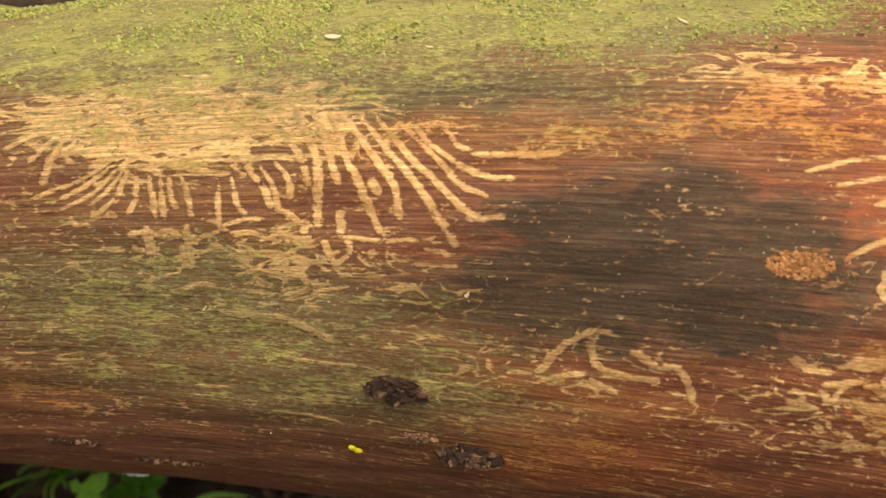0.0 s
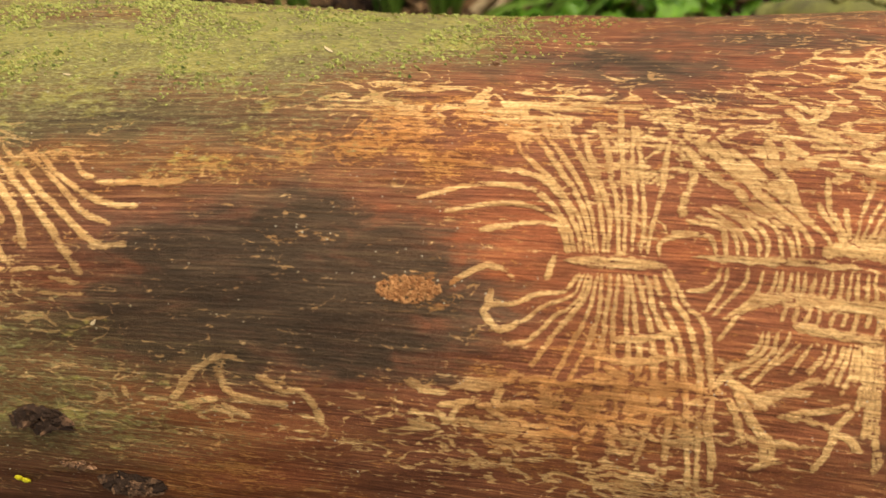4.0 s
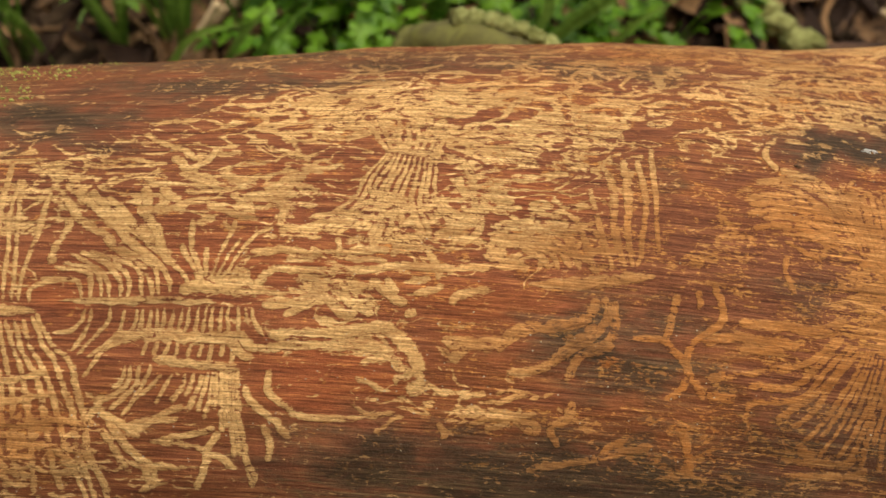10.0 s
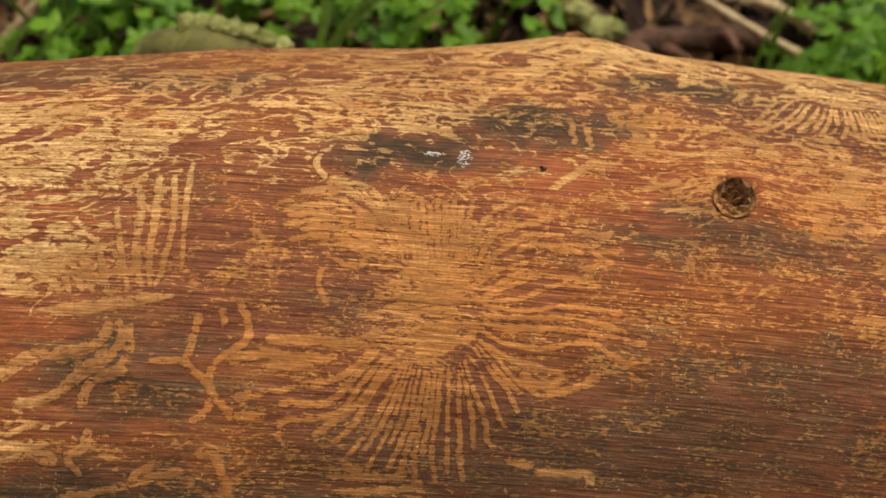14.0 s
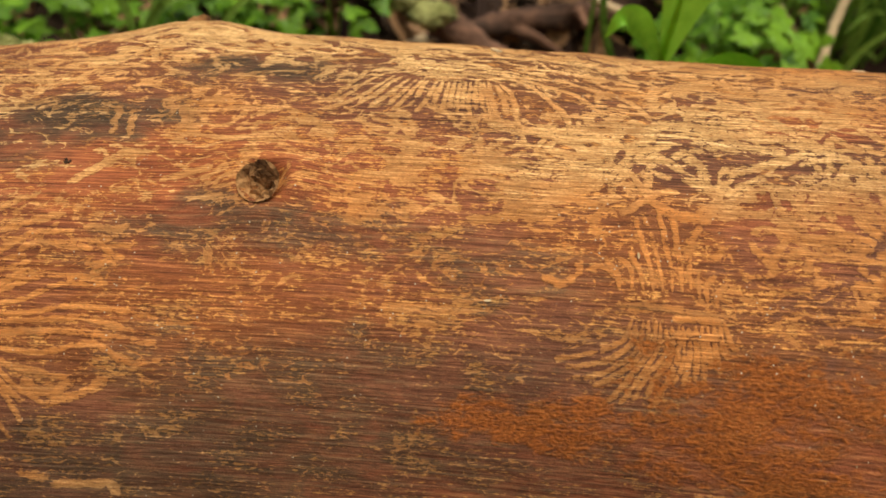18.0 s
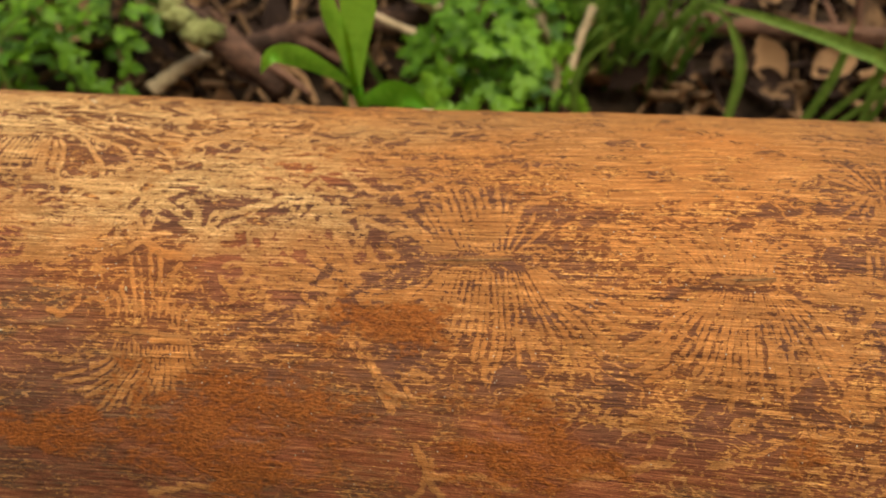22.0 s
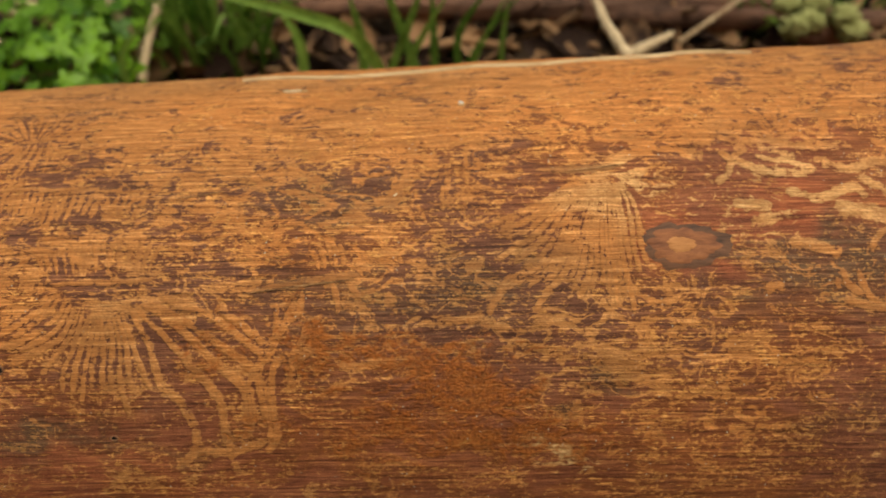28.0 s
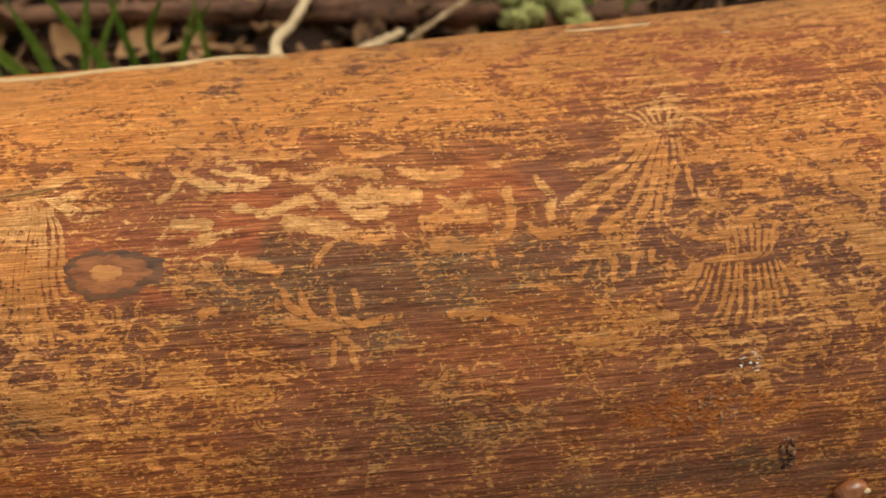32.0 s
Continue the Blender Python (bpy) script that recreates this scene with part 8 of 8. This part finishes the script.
def herb(center, spread, leaves, seed, label="green herb with finely cut leaves"):
    rng = np.random.default_rng(seed)
    c = Vector(center)
    at = Vector((c.x, c.y + 0.02, ground_height(c.x, c.y + 0.02)))
    root = group_at("herb", at, label, "plant", "herbs behind the log")
    for i in range(max(4, int(leaves * 0.6))):
        w = 2.4 * i + rng.normal() * 0.3
        rr = spread * math.sqrt((i + 0.4) / leaves)
        e = c + Vector((rr * math.cos(w), rr * 0.7 * math.sin(w), rng.normal() * 0.010))
        tilt = (Matrix.Rotation(w, 4, "Z") @ Matrix.Rotation(0.35 + 0.2 * rng.normal(), 4, "Y") @ Matrix.Rotation(0.3 * rng.normal(), 4, "X")) if i % 3 else (Matrix.Rotation(w + 0.8, 4, "Z") @ Matrix.Rotation(0.2, 4, "Y"))
        leaf = part("leaf", leaflet_cluster("leaf", e, 0.030 + 0.010 * rng.random(), 7, rng, at, tilt), root)
        part("leaf_stalk", local(tube("leaf_stalk", [tuple(at), tuple(at.lerp(e, 0.6) + Vector((0, 0, 0.012))), tuple(e)], 0.0008, 0.0005, HERB, 9, 5, 0.05, i), at), leaf)


herb((0.515, 0.225, 0.020), 0.026, 9, 1)
herb((0.472, 0.257, 0.010), 0.030, 10, 2)
herb((0.784, 0.243, 0.035), 0.036, 15, 3)
herb((0.762, 0.270, 0.030), 0.026, 8, 4)
herb((0.477, 0.203, 0.050), 0.020, 6, 5)
herb((0.362, 0.156, 0.050), 0.034, 11, 6)
herb((0.356, 0.166, 0.050), 0.022, 7, 7)
herb((0.794, 0.266, 0.020), 0.030, 8, 8)
herb((0.769, 0.202, 0.060), 0.026, 8, 9)
herb((0.415, 0.193, 0.050), 0.026, 8, 10)
herb((0.555, 0.220, 0.050), 0.030, 9, 11)
herb((0.365, 0.163, 0.050), 0.030, 10, 12)
herb((0.375, 0.169, 0.050), 0.028, 8, 13)
herb((0.773, 0.216, 0.060), 0.026, 8, 14)
herb((0.30, 0.26, 0.05), 0.04, 12, 15)
herb((0.22, 0.22, 0.05), 0.04, 12, 16)


def grass(base, blades, height, width, seed, lean=0.5, label="tuft of green grass blades"):
    """Each blade arches out of one base."""
    rng = np.random.default_rng(seed)
    at = Vector(base)
    at.z = ground_height(at.x, at.y)
    root = group_at("grass_tuft", at, label, "grass", "grass behind the log")
    for i in range(blades):
        w = rng.random() * 6.28
        h = height * (0.6 + 0.6 * rng.random())
        out = h * lean * (0.3 + rng.random())
        d = Vector((math.cos(w), 0.6 * math.sin(w), 0))
        b = at + Vector((rng.normal() * 0.006, rng.normal() * 0.006, 0))
        pts = [tuple(b), tuple(b + d * out * 0.25 + Vector((0, 0, h * 0.55))), tuple(b + d * out * 0.65 + Vector((0, 0, h * 0.9))), tuple(b + d * out * 1.25 + Vector((0, 0, h * (0.95 - 0.3 * rng.random()))))]
        part("blade", local(blade("blade", pts, width * (0.6 + 0.7 * rng.random()), GRASS, None, 0.35, 14, 0.03, 0.7, 0.3), at), root)


def one_blade(points, width, label="single broad grass blade"):
    at = Vector(points[0])
    root = group_at("grass_tuft", at, label, "grass", "grass behind the log")
    part("blade", local(blade("blade", points, width, GRASS, None, 0.35, 20, 0.04, 0.8, 0.3), at), root)


one_blade([(0.975, 0.162, 0.100), (0.955, 0.170, 0.140), (0.928, 0.180, 0.145), (0.896, 0.190, 0.145), (0.864, 0.202, 0.140)], 0.0062, "broad arching green grass blade")
one_blade([(0.997, 0.217, 0.020), (0.978, 0.217, 0.090), (0.964, 0.218, 0.140)], 0.0052)
one_blade([(1.002, 0.222, 0.020), (0.998, 0.226, 0.070), (0.994, 0.230, 0.120)], 0.0046)
one_blade([(1.019, 0.222, 0.020), (1.011, 0.219, 0.080), (1.026, 0.222, 0.120)], 0.0044)
one_blade([(1.044, 0.223, 0.020), (1.039, 0.227, 0.060), (1.037, 0.226, 0.110)], 0.0036, "narrow pale green grass blade")
one_blade([(0.959, 0.212, 0.020), (0.957, 0.213, 0.080), (0.950, 0.217, 0.120)], 0.0060)
one_blade([(0.977, 0.216, 0.020), (0.986, 0.209, 0.080), (1.004, 0.218, 0.120)], 0.0042)
one_blade([(1.019, 0.220, 0.020), (1.025, 0.224, 0.060), (1.040, 0.238, 0.100)], 0.0030, "narrow pale green grass blade")
one_blade([(0.459, 0.168, 0.020), (0.487, 0.177, 0.080), (0.506, 0.169, 0.120), (0.516, 0.164, 0.150)], 0.0056)
one_blade([(0.456, 0.168, 0.020), (0.485, 0.170, 0.080), (0.502, 0.174, 0.100), (0.509, 0.184, 0.090)], 0.0048)
one_blade([(0.465, 0.177, 0.030), (0.475, 0.178, 0.090), (0.454, 0.180, 0.100), (0.415, 0.184, 0.090)], 0.0050)
one_blade([(0.699, 0.197, 0.020), (0.697, 0.214, 0.070), (0.698, 0.227, 0.100)], 0.0024, "narrow pale green grass blade")
one_blade([(0.319, 0.128, 0.020), (0.344, 0.131, 0.070), (0.365, 0.149, 0.090)], 0.0046)
one_blade([(0.280, 0.127, 0.020), (0.304, 0.134, 0.060), (0.332, 0.142, 0.070)], 0.0040)
one_blade([(0.507, 0.187, 0.020), (0.517, 0.187, 0.070), (0.540, 0.201, 0.090)], 0.0042)
one_blade([(0.719, 0.217, 0.020), (0.703, 0.221, 0.070), (0.703, 0.229, 0.100)], 0.0040)
one_blade([(0.309, 0.139, 0.020), (0.331, 0.133, 0.070), (0.347, 0.141, 0.090)], 0.0040)
one_blade([(0.921, 0.219, 0.020), (0.920, 0.237, 0.050), (0.906, 0.252, 0.070)], 0.0060)
one_blade([(0.965, 0.213, 0.020), (0.981, 0.214, 0.090), (0.991, 0.219, 0.130)], 0.0046)
one_blade([(1.013, 0.226, 0.020), (1.030, 0.236, 0.060), (1.049, 0.237, 0.100)], 0.0030, "narrow pale green grass blade")
one_blade([(0.832, 0.198, 0.020), (0.825, 0.208, 0.070), (0.847, 0.217, 0.100)], 0.0040)
one_blade([(0.811, 0.196, 0.020), (0.822, 0.209, 0.050), (0.834, 0.213, 0.070)], 0.0036)
for k, (t0, n, h, w) in enumerate((
    ((0.841, 0.289, 0.010), 11, 0.11, 0.0040), ((0.869, 0.275, 0.010), 10, 0.10, 0.0042), ((0.818, 0.290, 0.010), 7, 0.09, 0.0034),
    ((0.860, 0.267, 0.010), 9, 0.08, 0.0032), ((0.889, 0.265, 0.010), 9, 0.08, 0.0030), ((0.845, 0.275, 0.010), 6, 0.09, 0.0034),
    ((0.840, 0.262, 0.010), 8, 0.07, 0.0030), ((0.869, 0.258, 0.010), 8, 0.08, 0.0032), ((1.288, 0.292, 0.010), 8, 0.06, 0.0034),
    ((1.255, 0.292, 0.010), 6, 0.05, 0.0030), ((1.226, 0.292, 0.010), 6, 0.05, 0.0030), ((1.318, 0.297, 0.010), 6, 0.06, 0.0030),
    ((0.270, 0.175, 0.010), 10, 0.09, 0.0042), ((0.316, 0.190, 0.010), 8, 0.08, 0.0036), ((0.187, 0.148, 0.010), 9, 0.08, 0.0042),
    ((0.237, 0.163, 0.010), 8, 0.08, 0.0036), ((0.504, 0.249, 0.010), 7, 0.07, 0.0034), ((0.405, 0.236, 0.010), 10, 0.10, 0.0044),
    ((0.740, 0.284, 0.010), 5, 0.06, 0.0028), ((0.325, 0.197, 0.010), 6, 0.07, 0.0036), ((0.413, 0.225, 0.010), 6, 0.07, 0.0036))):
    grass(t0, n, h, w, 100 + k)
# under the flank, on the camera's side
herb((0.105, -0.177, 0.030), 0.030, 10, 40, "dark green herb under the flank of the log")
herb((0.06, -0.24, 0.03), 0.03, 8, 41, "dark green herb under the flank of the log")
one_blade([(0.162, -0.160, 0.000), (0.178, -0.152, 0.020), (0.197, -0.148, 0.030)], 0.0030)
one_blade([(1.398, -0.060, 0.020), (1.372, -0.046, 0.050), (1.356, -0.045, 0.055)], 0.0030, "green grass tip against the flank")


def dead_leaf(at, size, turn, seed):
    rng = np.random.default_rng(seed)
    v, faces = [], []
    for q in range(9):
        s = q / 8 * 2 - 1
        for b in range(5):
            k = b / 2 - 1
            w = size * 0.45 * (1 - abs(s) ** 2.4) * (1 + 0.15 * math.sin(q * 2.3))
            v.append((s * size, k * w, size * (0.18 * k * k + 0.15 * s * s) + rng.normal() * size * 0.03))
    for q in range(8):
        for b in range(4):
            a = q * 5 + b
            faces.append((a, a + 1, a + 6, a + 5))
    ob = new("dead_leaf", mesh_of("dead_leaf", v, faces, LITTER))
    ob.matrix_world = Matrix.Translation(at) @ Euler((rng.normal() * 0.25, rng.normal() * 0.25, turn)).to_matrix().to_4x4()
    tagged(ob, "curled brown dead leaf on the litter", "leaf", "dead leaves")


for k in range(34):
    x, y = 0.25 + 1.1 * ((k * 0.618) % 1.0), 0.19 + 0.22 * ((k * 0.377) % 1.0)
    dead_leaf((x, y, ground_height(x, y) + 0.016), 0.006 + 0.004 * ((k * 0.71) % 1.0), k * 1.9, k)
